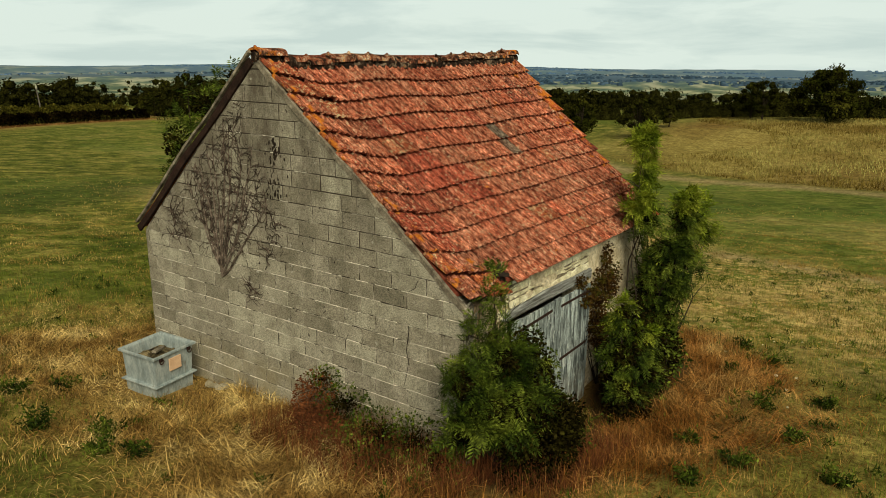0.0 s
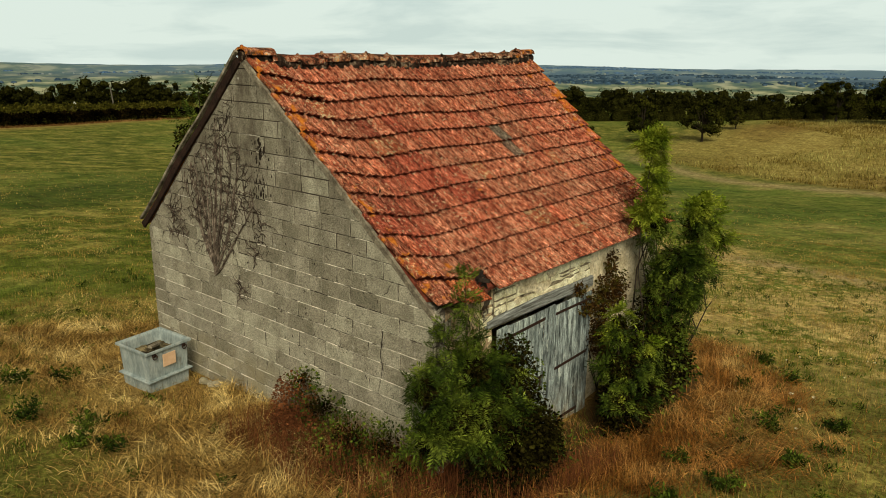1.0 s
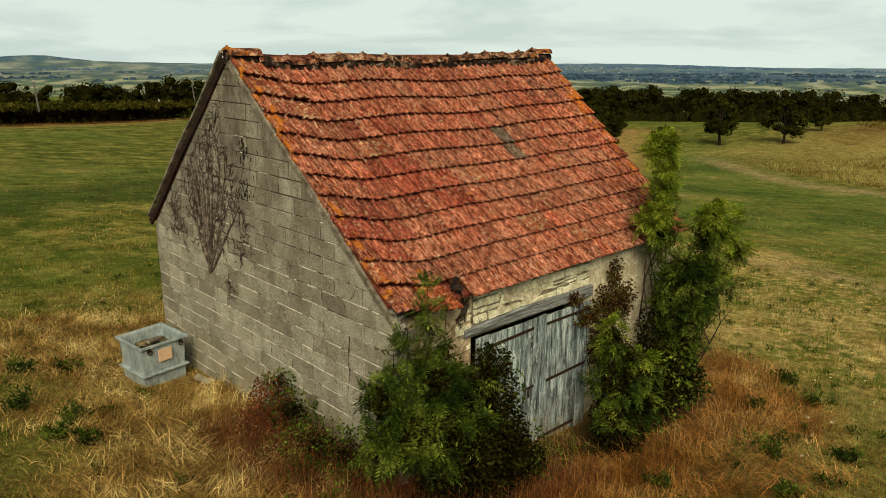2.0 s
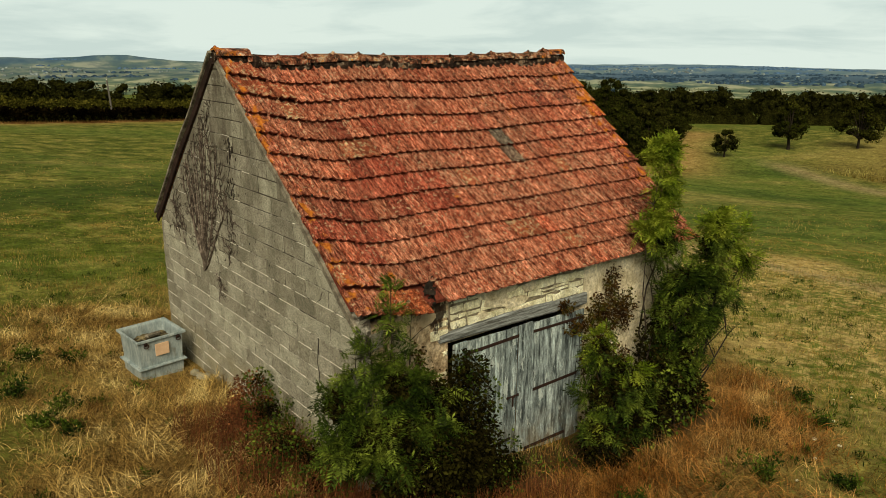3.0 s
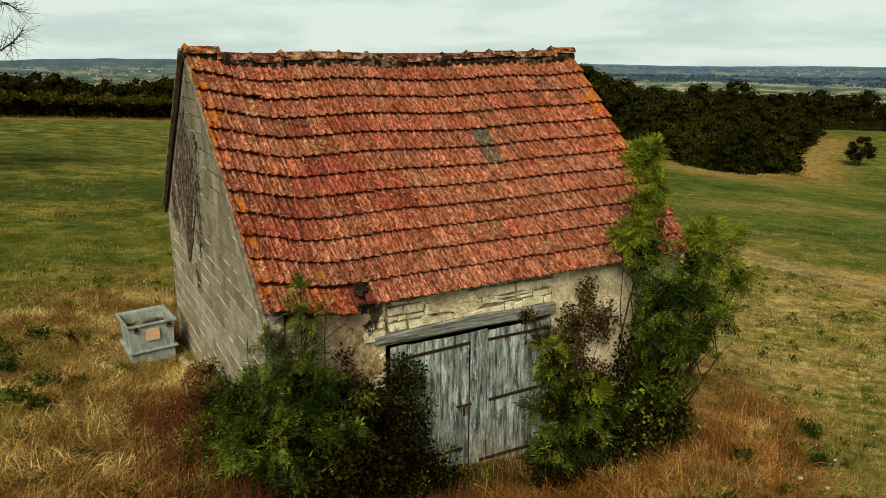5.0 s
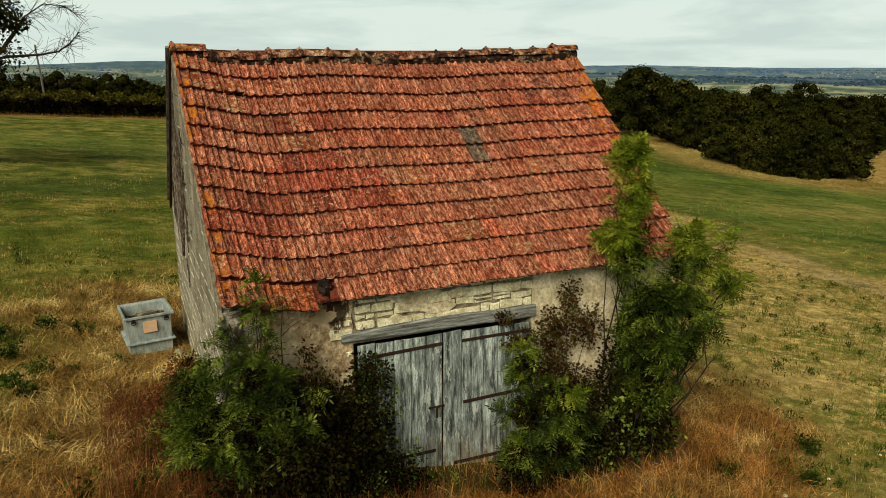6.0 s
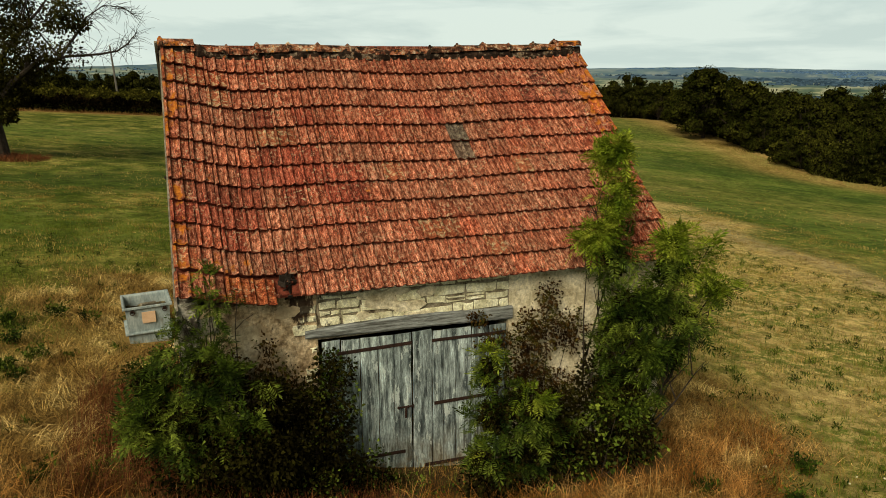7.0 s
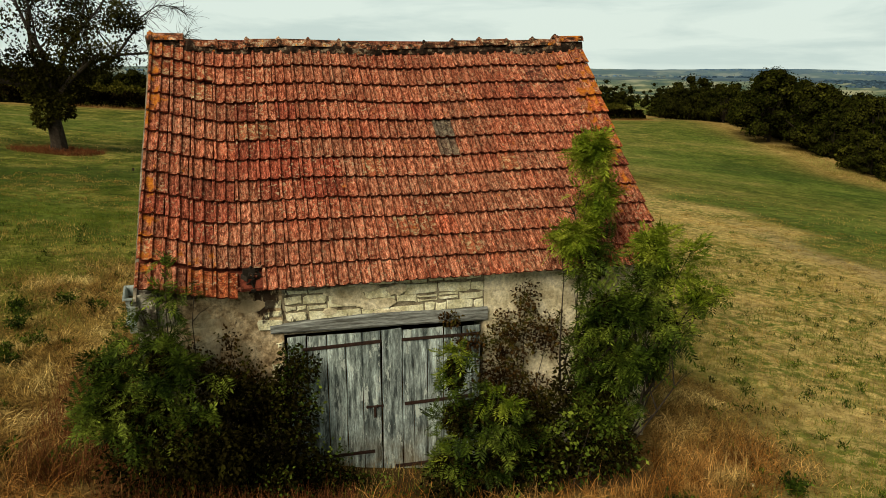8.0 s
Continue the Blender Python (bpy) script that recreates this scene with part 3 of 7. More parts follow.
def tube(bm, pts, radii, sides=6):
    """A tapered tube along points."""
    rings = []
    pts = [Vector(p) for p in pts]
    for i, p in enumerate(pts):
        d = (pts[min(i + 1, len(pts) - 1)] - pts[max(i - 1, 0)]).normalized()
        a = d.orthogonal().normalized()
        b = d.cross(a)
        rings.append([bm.verts.new(p + (a * math.cos(2 * math.pi * k / sides) + b * math.sin(2 * math.pi * k / sides)) * radii[i]) for k in range(sides)])
    for r0, r1 in zip(rings, rings[1:]):
        best = min(range(sides), key=lambda o: sum((r0[k].co - r1[(k + o) % sides].co).length for k in range(sides)))
        for k in range(sides):
            bm.faces.new((r0[k], r0[(k + 1) % sides], r1[(k + 1 + best) % sides], r1[(k + best) % sides]))
    bm.faces.new(rings[0][::-1]); bm.faces.new(rings[-1])
    return bm


def prism(bm, poly, out, depth, chamfer, plane):
    """A piece with a flat, chamfered face: poly in the wall's own 2D, plane(u, v, n) to the world."""
    n = len(poly)
    cu, cv = sum(p[0] for p in poly) / n, sum(p[1] for p in poly) / n
    def inset(p, d):
        l = math.hypot(p[0] - cu, p[1] - cv) or 1
        k = max(0.0, 1 - d / l)
        return cu + (p[0] - cu) * k, cv + (p[1] - cv) * k
    back = [bm.verts.new(plane(p[0], p[1], -depth)) for p in poly]
    side = [bm.verts.new(plane(p[0], p[1], out - chamfer)) for p in poly]
    face = [bm.verts.new(plane(*inset(p, chamfer * 1.6), out)) for p in poly]
    for i in range(n):
        j = (i + 1) % n
        bm.faces.new((back[i], back[j], side[j], side[i]))
        bm.faces.new((side[i], side[j], face[j], face[i]))
    bm.faces.new(face)
    return bm


def clip(poly, a, b, c):
    """The part of a polygon where a*u + b*v <= c."""
    out = []
    for p, q in zip(poly, poly[1:] + poly[:1]):
        dp, dq = a * p[0] + b * p[1] - c, a * q[0] + b * q[1] - c
        if dp <= 0:
            out.append(p)
        if dp * dq < 0:
            k = dp / (dp - dq)
            out.append((p[0] + k * (q[0] - p[0]), p[1] + k * (q[1] - p[1])))
    return out


def unit(a):
    return a / np.maximum(np.linalg.norm(a, axis=-1, keepdims=True), 1e-9)


def leaf_quads(base, way, side, length, width, fold=0.15):
    """Diamond leaves: base, edge, tip, edge."""
    nrm = unit(np.cross(way, side))
    l, w = np.asarray(length)[..., None], np.asarray(width)[..., None]
    mid = base + way * l * 0.45
    v = np.stack([base, mid + side * w / 2 + nrm * w * fold, base + way * l, mid - side * w / 2 + nrm * w * fold], axis=-2)
    v = v.reshape(-1, 3)
    return v, np.arange(len(v)).reshape(-1, 4)


def pinnate(rng, pos, way, size, pairs=4):
    """Compound leaves: pairs of leaflets along a drooping stalk, and one at its tip."""
    n = len(pos)
    side = unit(np.cross(way, rng.normal(0, 0.35, (n, 3)) + (0, 0, 1)))
    nrm = unit(np.cross(side, way))
    vs = []
    for k in range(pairs):
        f = 0.25 + 0.7 * k / pairs
        at = pos + way * (size * f)[:, None] - np.array((0, 0, 1)) * (size * 0.22 * f * f)[:, None]
        for s in (-1, 1):
            d = unit(way * 0.55 + side * s + nrm * rng.normal(0, 0.12, (n, 1)) - np.array((0, 0, 0.12)))
            vs.append(leaf_quads(at, d, unit(np.cross(d, nrm)), size * (0.36 - 0.12 * abs(f - 0.5)), size * 0.085)[0])
    at = pos + way * (size * 0.9)[:, None] - np.array((0, 0, 1)) * (size * 0.18)[:, None]
    d = unit(way - np.array((0, 0, 0.3)))
    vs.append(leaf_quads(at, d, side, size * 0.36, size * 0.11)[0])
    v = np.concatenate(vs)
    return v, np.arange(len(v)).reshape(-1, 4)


def in_lobes(rng, lobes, n, shell=0.55):
    """Points and outward ways in a cluster of egg-shaped lobes (centre, radii), mostly near their skins."""
    w = np.array([r[0] * r[1] + r[1] * r[2] + r[0] * r[2] for _, r in lobes])
    pick = rng.choice(len(lobes), n, p=w / w.sum())
    c = np.array([l[0] for l in lobes])[pick]
    r = np.array([l[1] for l in lobes])[pick]
    d = unit(rng.normal(0, 1, (n, 3)))
    k = shell + (1.06 - shell) * rng.random((n, 1)) ** 0.7
    return c + d * r * k, unit(d / r)


def lumps(rng, lobes, scale):
    """Dark cores that stand in for the shade inside foliage: a closed, uneven lump in each lobe, as quads."""
    lat, lon = 5, 8
    t, p = np.meshgrid(np.linspace(0.12, math.pi - 0.12, lat), np.arange(lon) * 2 * math.pi / lon, indexing="ij")
    ball = np.stack([np.sin(t) * np.cos(p), np.sin(t) * np.sin(p), np.cos(t)], -1).reshape(-1, 3)
    f = [(i * lon + j, (i + 1) * lon + j, (i + 1) * lon + (j + 1) % lon, i * lon + (j + 1) % lon) for i in range(lat - 1) for j in range(lon)]
    f += [(0, 1, 2, 3), (0, 3, 4, 7), (4, 5, 6, 7)] + [tuple((lat - 1) * lon + k for k in q) for q in ((3, 2, 1, 0), (7, 4, 3, 0), (7, 6, 5, 4))]
    c, r = np.array([l[0] for l in lobes], float), np.array([l[1] for l in lobes], float)
    v = c[:, None] + ball[None] * r[:, None] * scale * rng.uniform(0.62, 1.12, (len(c), len(ball), 1))
    return v.reshape(-1, 3), (np.array(f)[None] + len(ball) * np.arange(len(c))[:, None, None]).reshape(-1, 4)


# ---- lie of the land ----
def bell(x, y, cx, cy, s):
    return np.exp(-((x - cx) ** 2 + (y - cy) ** 2) / (2 * s * s))


def ground_z(x, y):
    x, y = np.asarray(x, float), np.asarray(y, float)
    u = 0.107 * x + 0.055 * y
    z = 0.61 - 11 * np.tanh(u / 11)
    z = z + 2.0 * bell(x, y, 15, 105, 45) + 1.6 * bell(x, y, 74, 102, 22) - 2.0 * bell(x, y, 80, 28, 24) + 3.6 * bell(x, y, 140, 8, 34)
    z = z - 0.43 * np.exp(-((x - 2.9) ** 2 / 4 + (y + 0.5) ** 2 / 2.2)) - 0.10 * np.exp(-((x + 0.8) ** 2 + (y - 4.4) ** 2) / 1.2)
    z = z + 0.035 * np.sin(1.9 * x + 0.7 * y) * np.sin(1.3 * y - 0.8 * x + 1) + 0.02 * np.sin(4.1 * x - 2.2 * y) * np.sin(3.3 * y + 1.1 * x)
    r = np.hypot(x, y)
    f = np.clip((r - 170) / 700, 0, 1)
    f = f * f * (3 - 2 * f)
    drop = -66 - 17 * np.clip((r - 800) / 3800, 0, 1)
    return z * (1 - f) + drop * f


def gz(x, y):
    return float(ground_z(x, y))


def polar(name, radii, steps, height, mat, shift=(0.0, 0.0)):
    a = np.linspace(0, 2 * np.pi, steps, endpoint=False)
    rr, aa = np.meshgrid(radii, a, indexing="ij")
    x, y = shift[0] + rr * np.cos(aa), shift[1] + rr * np.sin(aa)
    v = np.stack([x, y, height(x, y)], -1).reshape(-1, 3)
    i, j = np.meshgrid(np.arange(len(radii) - 1), np.arange(steps), indexing="ij")
    k = (j + 1) % steps
    f = np.stack([i * steps + j, (i + 1) * steps + j, (i + 1) * steps + k, i * steps + k], -1).reshape(-1, 4)
    me = mesh_np(name, v, f, mat)
    for p in me.polygons:
        p.use_smooth = True
    return me


g_radii = np.concatenate([[0.01], np.geomspace(0.5, 1250, 230)])
g_mesh = polar("ground", g_radii, 300, ground_z, M_GROUND, (2.0, 1.0))
gv = np.empty(len(g_mesh.vertices) * 3, np.float32)
g_mesh.vertices.foreach_get("co", gv)
gx, gy = gv.reshape(-1, 3)[:, 0].astype(float), gv.reshape(-1, 3)[:, 1].astype(float)


def smooth(v, a, b):
    k = np.clip((v - a) / (b - a), 0, 1)
    return k * k * (3 - 2 * k)


def straw_cover(x, y):
    """Nearness to the barn's walls, where long straw lies."""
    dx = np.maximum(np.maximum(-x, x - 6.4), 0)
    dy = np.maximum(np.maximum(-0.2 - y, y - 5.7), 0)
    d = np.hypot(dx, dy) + 0.35 * np.sin(1.7 * x + 2.3 * y) + 0.5 * np.sin(0.6 * x - 0.8 * y)
    reach = 1.2 - 0.75 * smooth(x, 5.5, 7.0) + 0.25 * smooth(-x, 0.0, 1.0)
    return np.maximum(0.0, 1 - (0.76 + 0.18 * smooth(x, 5.5, 7.5)) * smooth(d, reach, reach + 2.3) - np.where(x > 6.5, 0.04, 0.36) * smooth(d, 3.0, 6.5))


def bush_shade_cover(x, y):
    """Where shade under the front-wall bushes and at the door is painted on the ground."""
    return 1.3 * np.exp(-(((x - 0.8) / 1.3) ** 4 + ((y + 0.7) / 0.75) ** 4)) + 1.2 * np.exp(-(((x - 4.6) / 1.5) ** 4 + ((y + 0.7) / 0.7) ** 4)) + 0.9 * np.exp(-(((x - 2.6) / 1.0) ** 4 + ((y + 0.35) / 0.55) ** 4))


WOOD_EDGE = [(88, 150), (84, 118), (76, 95), (68.5, 74), (65, 62), (60.5, 52), (61, 47.5), (64.5, 44.5), (72, 46), (82, 52), (95, 62), (108, 67)]


HEDGE = [(-60, 60), (-20, 78), (6, 86.5), (28, 97.5), (45, 105.5), (66, 109)]


def wood_line(x, y, line=WOOD_EDGE):
    """Distance to the edge of the wood, or to a hedge."""
    best = np.full(np.shape(x), 1e6)
    for (x0, y0), (x1, y1) in zip(line, line[1:]):
        dx, dy = x1 - x0, y1 - y0
        k = np.clip(((x - x0) * dx + (y - y0) * dy) / (dx * dx + dy * dy), 0, 1)
        best = np.minimum(best, np.hypot(x - x0 - k * dx, y - y0 - k * dy))
    return best


far_line = gx - (20 + 0.2 * gy) - 1.6 * np.sin(0.35 * gy) + 0.8 * np.sin(0.9 * gy)
cover = {
    "lush": smooth(gy - 0.5 * gx, 21.5, 25.0) * (1 - smooth(gy - 0.5 * gx, 28.5, 32.0)) * (1 - smooth(gx, 18, 26)),
    "dry": smooth(gx - 0.25 * gy, 5.5, 11.0) * (1 - smooth(far_line, -1.3, 1.3)) * (1 - smooth(gy, 28, 38)) * 0.94,
    "gold": smooth(gx - (66 + 0.55 * gy), 0, 5) * (1 - smooth(gy, 34, 52)) * (gx < 400) + 0.45 * bell(gx, gy, 29, 36, 6.0) + 0.9 * bell(gx, gy, 100, 178, 18),
    "green": np.clip(smooth(far_line, -1.3, 1.3) * (1 - 0.5 * smooth(gy - 0.6 * gx, 35, 55)) * (1 - smooth(gx - (63 + 0.55 * gy), 0, 4)) * smooth(gy, -30, -10) * (0.80 + 0.2 * np.sin(0.19 * gx + 0.11 * gy)) + 0.8 * bell(gx, gy, 85, 52, 14) + 0.6 * smooth(np.sin(0.17 * gy + 0.06 * gx + 0.6 * np.sin(0.1 * gx)), 0.1, 0.8) * (gx < 24) * smooth(gy, 8, 14) + 0.6 * (np.hypot(gx, gy) > 140), 0, 1),
    "edge": np.maximum(np.exp(-(np.maximum(wood_line(gx, gy, HEDGE) - 1.5, 0) / 3.0) ** 2), np.maximum(np.exp(-((wood_line(gx, gy) - 1.5) / 4.2) ** 2), 1.1 * bell(gx, gy, -8.6, 32.6, 0.9))),
    "track": np.exp(-((gx - (65 + 0.55 * gy + 1.5 * np.sin(gy * 0.2) - 1.0)) / 2.2) ** 2) * (1 - smooth(gy, 38, 46)) * 0.75 + 0.8 * np.exp(-((gx - (18.9 + 0.2 * gy + 0.4 * np.sin(gy * 0.7))) / 0.8) ** 2) * (1 - smooth(gy, 16, 26)),
    "straw": straw_cover(gx, gy) * 0.9,
    "bush_shade": np.clip(bush_shade_cover(gx, gy), 0, 1),
}
for key, val in cover.items():
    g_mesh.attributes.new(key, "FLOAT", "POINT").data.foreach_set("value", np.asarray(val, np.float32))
tagged(new("ground", g_mesh), "dry meadow ground with straw and green patches", "ground", kind="structure")


def hill_z(x, y):
    """The low range of hills at the edge of the plain."""
    r, a = np.hypot(x, y), np.degrees(np.arctan2(x, y))
    range_z = 22 * np.exp(-((a - 4) / 9) ** 2) + 9 * np.exp(-((a - 8.3) / 1.6) ** 2) + 6 * np.exp(-((a - 11.5) / 1.5) ** 2) + 6 * np.exp(-((a - 5.0) / 1.2) ** 2) + 4 * np.exp(-((a - 1.0) / 2.5) ** 2) + 1.2 * np.sin(2.9 * a)
    return range_z * smooth(r, 3500, 4250) + 30 * np.exp(-((a - 15) / 2.8) ** 2) * smooth(r, 4100, 4450)


def land_z(x, y):
    r, a = np.hypot(x, y), np.degrees(np.arctan2(x, y))
    base = -66 - 17 * np.clip((r - 800) / 3800, 0, 1) - 3 - 25 * (r < 1300)
    roll = 9 * np.sin(0.0031 * x + 1) * np.sin(0.0027 * y) * smooth(r, 1200, 2000)
    return base + hill_z(x, y) + roll


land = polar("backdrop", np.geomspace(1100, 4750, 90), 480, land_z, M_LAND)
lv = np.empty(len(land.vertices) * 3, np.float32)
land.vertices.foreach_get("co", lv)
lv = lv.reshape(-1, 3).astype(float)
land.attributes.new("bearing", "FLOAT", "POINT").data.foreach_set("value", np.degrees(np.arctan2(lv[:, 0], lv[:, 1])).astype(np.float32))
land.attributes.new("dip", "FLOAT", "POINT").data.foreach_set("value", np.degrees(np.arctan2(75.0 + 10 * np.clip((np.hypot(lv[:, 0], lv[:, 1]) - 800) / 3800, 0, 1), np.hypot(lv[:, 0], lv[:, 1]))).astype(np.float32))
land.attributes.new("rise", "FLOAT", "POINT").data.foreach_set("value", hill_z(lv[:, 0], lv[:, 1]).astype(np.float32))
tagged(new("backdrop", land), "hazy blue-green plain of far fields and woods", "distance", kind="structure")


def far_domes(name, label, mat, category, at, size, height):
    """Lumpy tree crowns far off, each a low dome."""
    ring = [(math.cos(k * math.pi / 3.5), math.sin(k * math.pi / 3.5)) for k in range(7)]
    unit_v = np.array([(c, q, -0.3) for c, q in ring] + [(0.86 * c, 0.86 * q, 0.55) for c, q in ring] + [(0.45 * c, 0.45 * q, 0.92) for c, q in ring])
    unit_f = np.array([(7 * r + k, 7 * r + (k + 1) % 7, 7 * r + 7 + (k + 1) % 7, 7 * r + 7 + k) for r in range(2) for k in range(7)] + [(14, 15, 16, 17), (14, 17, 18, 20), (18, 19, 20, 17)])
    q = np.random.default_rng(len(at))
    v = unit_v[None] * np.stack([size, size, height], 1)[:, None] * q.uniform(0.8, 1.2, (len(at), 21, 1)) + at[:, None]
    f = unit_f[None] + 21 * np.arange(len(at))[:, None, None]
    tagged(new(name, mesh_np(name, v.reshape(-1, 3), f.reshape(-1, 4), mat)), label, category, kind="stuff")


q = np.random.default_rng(90)
for name, near, far, count, mat, label in (("far_woods", 1150, 1900, 9, M_FARWOOD, "dark belts of trees on the plain"), ("far_woods", 1900, 3000, 120, M_FARWOOD, "thick dark woods across the plain"), ("far_woods", 3000, 4400, 70, M_HAZEDWOOD, "hazy blue woods far across the plain")):
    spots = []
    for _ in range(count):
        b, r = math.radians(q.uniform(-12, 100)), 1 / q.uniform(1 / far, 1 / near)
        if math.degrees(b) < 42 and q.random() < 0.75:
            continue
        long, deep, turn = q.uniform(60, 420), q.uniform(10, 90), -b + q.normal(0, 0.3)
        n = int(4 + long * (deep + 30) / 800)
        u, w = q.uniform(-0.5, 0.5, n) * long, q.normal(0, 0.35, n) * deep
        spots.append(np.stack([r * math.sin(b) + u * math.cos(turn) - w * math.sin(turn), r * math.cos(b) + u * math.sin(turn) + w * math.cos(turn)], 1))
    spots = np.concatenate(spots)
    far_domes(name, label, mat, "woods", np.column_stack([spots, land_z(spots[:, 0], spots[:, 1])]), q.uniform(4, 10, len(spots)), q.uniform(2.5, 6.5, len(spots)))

# far towns: small pale houses with gabled roofs
hv, hf = [], []
for b0, b1, r0, r1, n in ((3, 13, 2300, 3100, 90), (50, 58, 3000, 3500, 50), (30, 40, 2600, 3400, 14), (60, 88, 2300, 3000, 22), (14, 30, 2400, 3200, 20)):
    for _ in range(n):
        b, r = math.radians(q.uniform(b0, b1)), q.uniform(r0, r1)
        x, y = r * math.sin(b), r * math.cos(b)
        z, w, d, h, turn = float(land_z(x, y)), q.uniform(2.5, 5.5), q.uniform(2.5, 4), q.uniform(1.5, 3.5), q.uniform(0, math.pi)
        k = len(hv)
        for px, py, pz in ((-w, -d, -2), (w, -d, -2), (w, d, -2), (-w, d, -2), (-w, -d, h), (w, -d, h), (w, d, h), (-w, d, h), (-w, 0, h + 3), (w, 0, h + 3)):
            hv.append((x + px * math.cos(turn) - py * math.sin(turn), y + px * math.sin(turn) + py * math.cos(turn), z + pz))
        hf += [(k, k + 1, k + 5, k + 4), (k + 1, k + 2, k + 6, k + 5), (k + 2, k + 3, k + 7, k + 6), (k + 3, k, k + 4, k + 7), (k + 4, k + 5, k + 9, k + 8), (k + 6, k + 7, k + 8, k + 9)]
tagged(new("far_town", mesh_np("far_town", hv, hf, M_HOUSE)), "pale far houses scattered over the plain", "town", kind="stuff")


# ---- barn ----
LENGTH, RIDGE_Y, RIDGE_Z, BACK_Y = 6.30, 2.90, 5.28, 5.66
FRONT_LEFT = -0.34          # the block pier at the front corner stands proud of the stone wall
barn = thing("barn", (0, 0, 0), "small abandoned barn with block gable, stone front and tiled roof", "barn")


def front_y(x):
    return FRONT_LEFT * (1 - min(1.0, max(0.0, x / 1.30)))


def roof_front(x, s):
    """A point of the tiled slope: x along the ridge, s metres down from it."""
    k = s / 4.0
    lift = 0.20 * math.exp(-(max(x, 0) / 0.55) ** 2) * (0.75 + 0.25 * k) + 0.11 * math.exp(-((x - 6.4) / 0.6) ** 2) * (1 - k)
    y = RIDGE_Y - 0.03 - s * 0.762 - 0.13 * math.exp(-(max(x, 0) / 0.9) ** 2) * k
    z = 5.185 - s * 0.648 - 0.05 * math.sin(math.pi * k) + lift - 0.03 * math.sin(2.1 * x + 0.6) * (1 - k)
    return Vector((x, y, z))


# gable wall: a mortar core with the blocks set on it
RAKE_F = (5.27 - 2.62) / (RIDGE_Y - FRONT_LEFT)
RAKE_B = (5.27 - 2.66) / (BACK_Y - RIDGE_Y)
gable_outline = [(FRONT_LEFT, -0.6), (BACK_Y, -0.6), (BACK_Y, 2.66), (RIDGE_Y, 5.27), (FRONT_LEFT, 2.62)]


def wall_slab(outline, x0, x1):
    bm = bmesh.new()
    a = [bm.verts.new((x0, u, v)) for u, v in outline]
    b = [bm.verts.new((x1, u, v)) for u, v in outline]
    bm.faces.new(a[::-1]); bm.faces.new(b)
    for i in range(len(a)):
        j = (i + 1) % len(a)
        bm.faces.new((a[i], a[j], b[j], b[i]))
    return bm


gable = part("gable_wall", wall_slab(gable_outline, -0.002, 0.20), M_MORTAR, barn, "grey concrete block gable with pale mortar joints")
part("gable_wall", wall_slab([(0.0, -0.9), (BACK_Y, -0.9), (BACK_Y, 2.60), (RIDGE_Y, 5.15), (0.0, 2.60)], LENGTH - 0.22, LENGTH), M_RENDER, barn, "rendered rear gable wall")
bm = bmesh.new(); box(bm, (0.204, BACK_Y - 0.20, -0.9), (LENGTH - 0.224, BACK_Y - 0.002, 2.62))
part("back_wall", bm, M_RENDER, barn)

rng = random.Random(4)
PITCH_Z, PITCH_Y, JOINT = 0.2055, 0.512, 0.011


def block_piece(poly, out):
    bm = bmesh.new()
    prism(bm, poly, out, 0.0, 0.004, lambda u, v, n: (0.006 - n, u, v))
    return part("concrete_block", bm, M_BLOCK, gable)


rows = 26
for r in range(rows):
    z0 = 0.0 + r * PITCH_Z
    start = FRONT_LEFT - (0.0 if r % 2 else 0.5) * PITCH_Y + rng.uniform(-0.04, 0.04)
    u = start
    while u < BACK_Y:
        w = PITCH_Y if rng.random() > 0.1 else PITCH_Y * rng.choice((0.5, 0.75))
        gap, side = JOINT * rng.uniform(0.9, 1.5), JOINT * rng.uniform(0.9, 1.5)
        lean = rng.uniform(-0.003, 0.003)
        poly = [(u + side / 2, z0 + gap / 2 + lean), (u + w - side / 2, z0 + gap / 2 - lean), (u + w - side / 2, z0 + PITCH_Z - gap / 2), (u + side / 2, z0 + PITCH_Z - gap / 2)]
        poly = clip(poly, -1, 0, -(FRONT_LEFT + 0.002))
        poly = clip(poly, 1, 0, BACK_Y - 0.002) if poly else poly
        poly = clip(poly, -RAKE_F, 1, 5.24 - RAKE_F * RIDGE_Y) if poly else poly
        poly = clip(poly, RAKE_B, 1, 5.24 + RAKE_B * RIDGE_Y) if poly else poly
        u += w
        if len(poly) < 3:
            continue
        cu, cv = sum(p[0] for p in poly) / len(poly), sum(p[1] for p in poly) / len(poly)
        if max(p[0] for p in poly) - min(p[0] for p in poly) < 0.05 or (abs(cu - 2.66) < 0.2 and abs(cv - 4.17) < 0.11 and w < 0.3):
            continue
        block_piece(poly, 0.014 + rng.uniform(-0.004, 0.004))

# what is left of the pale bed joints
bm = bmesh.new()
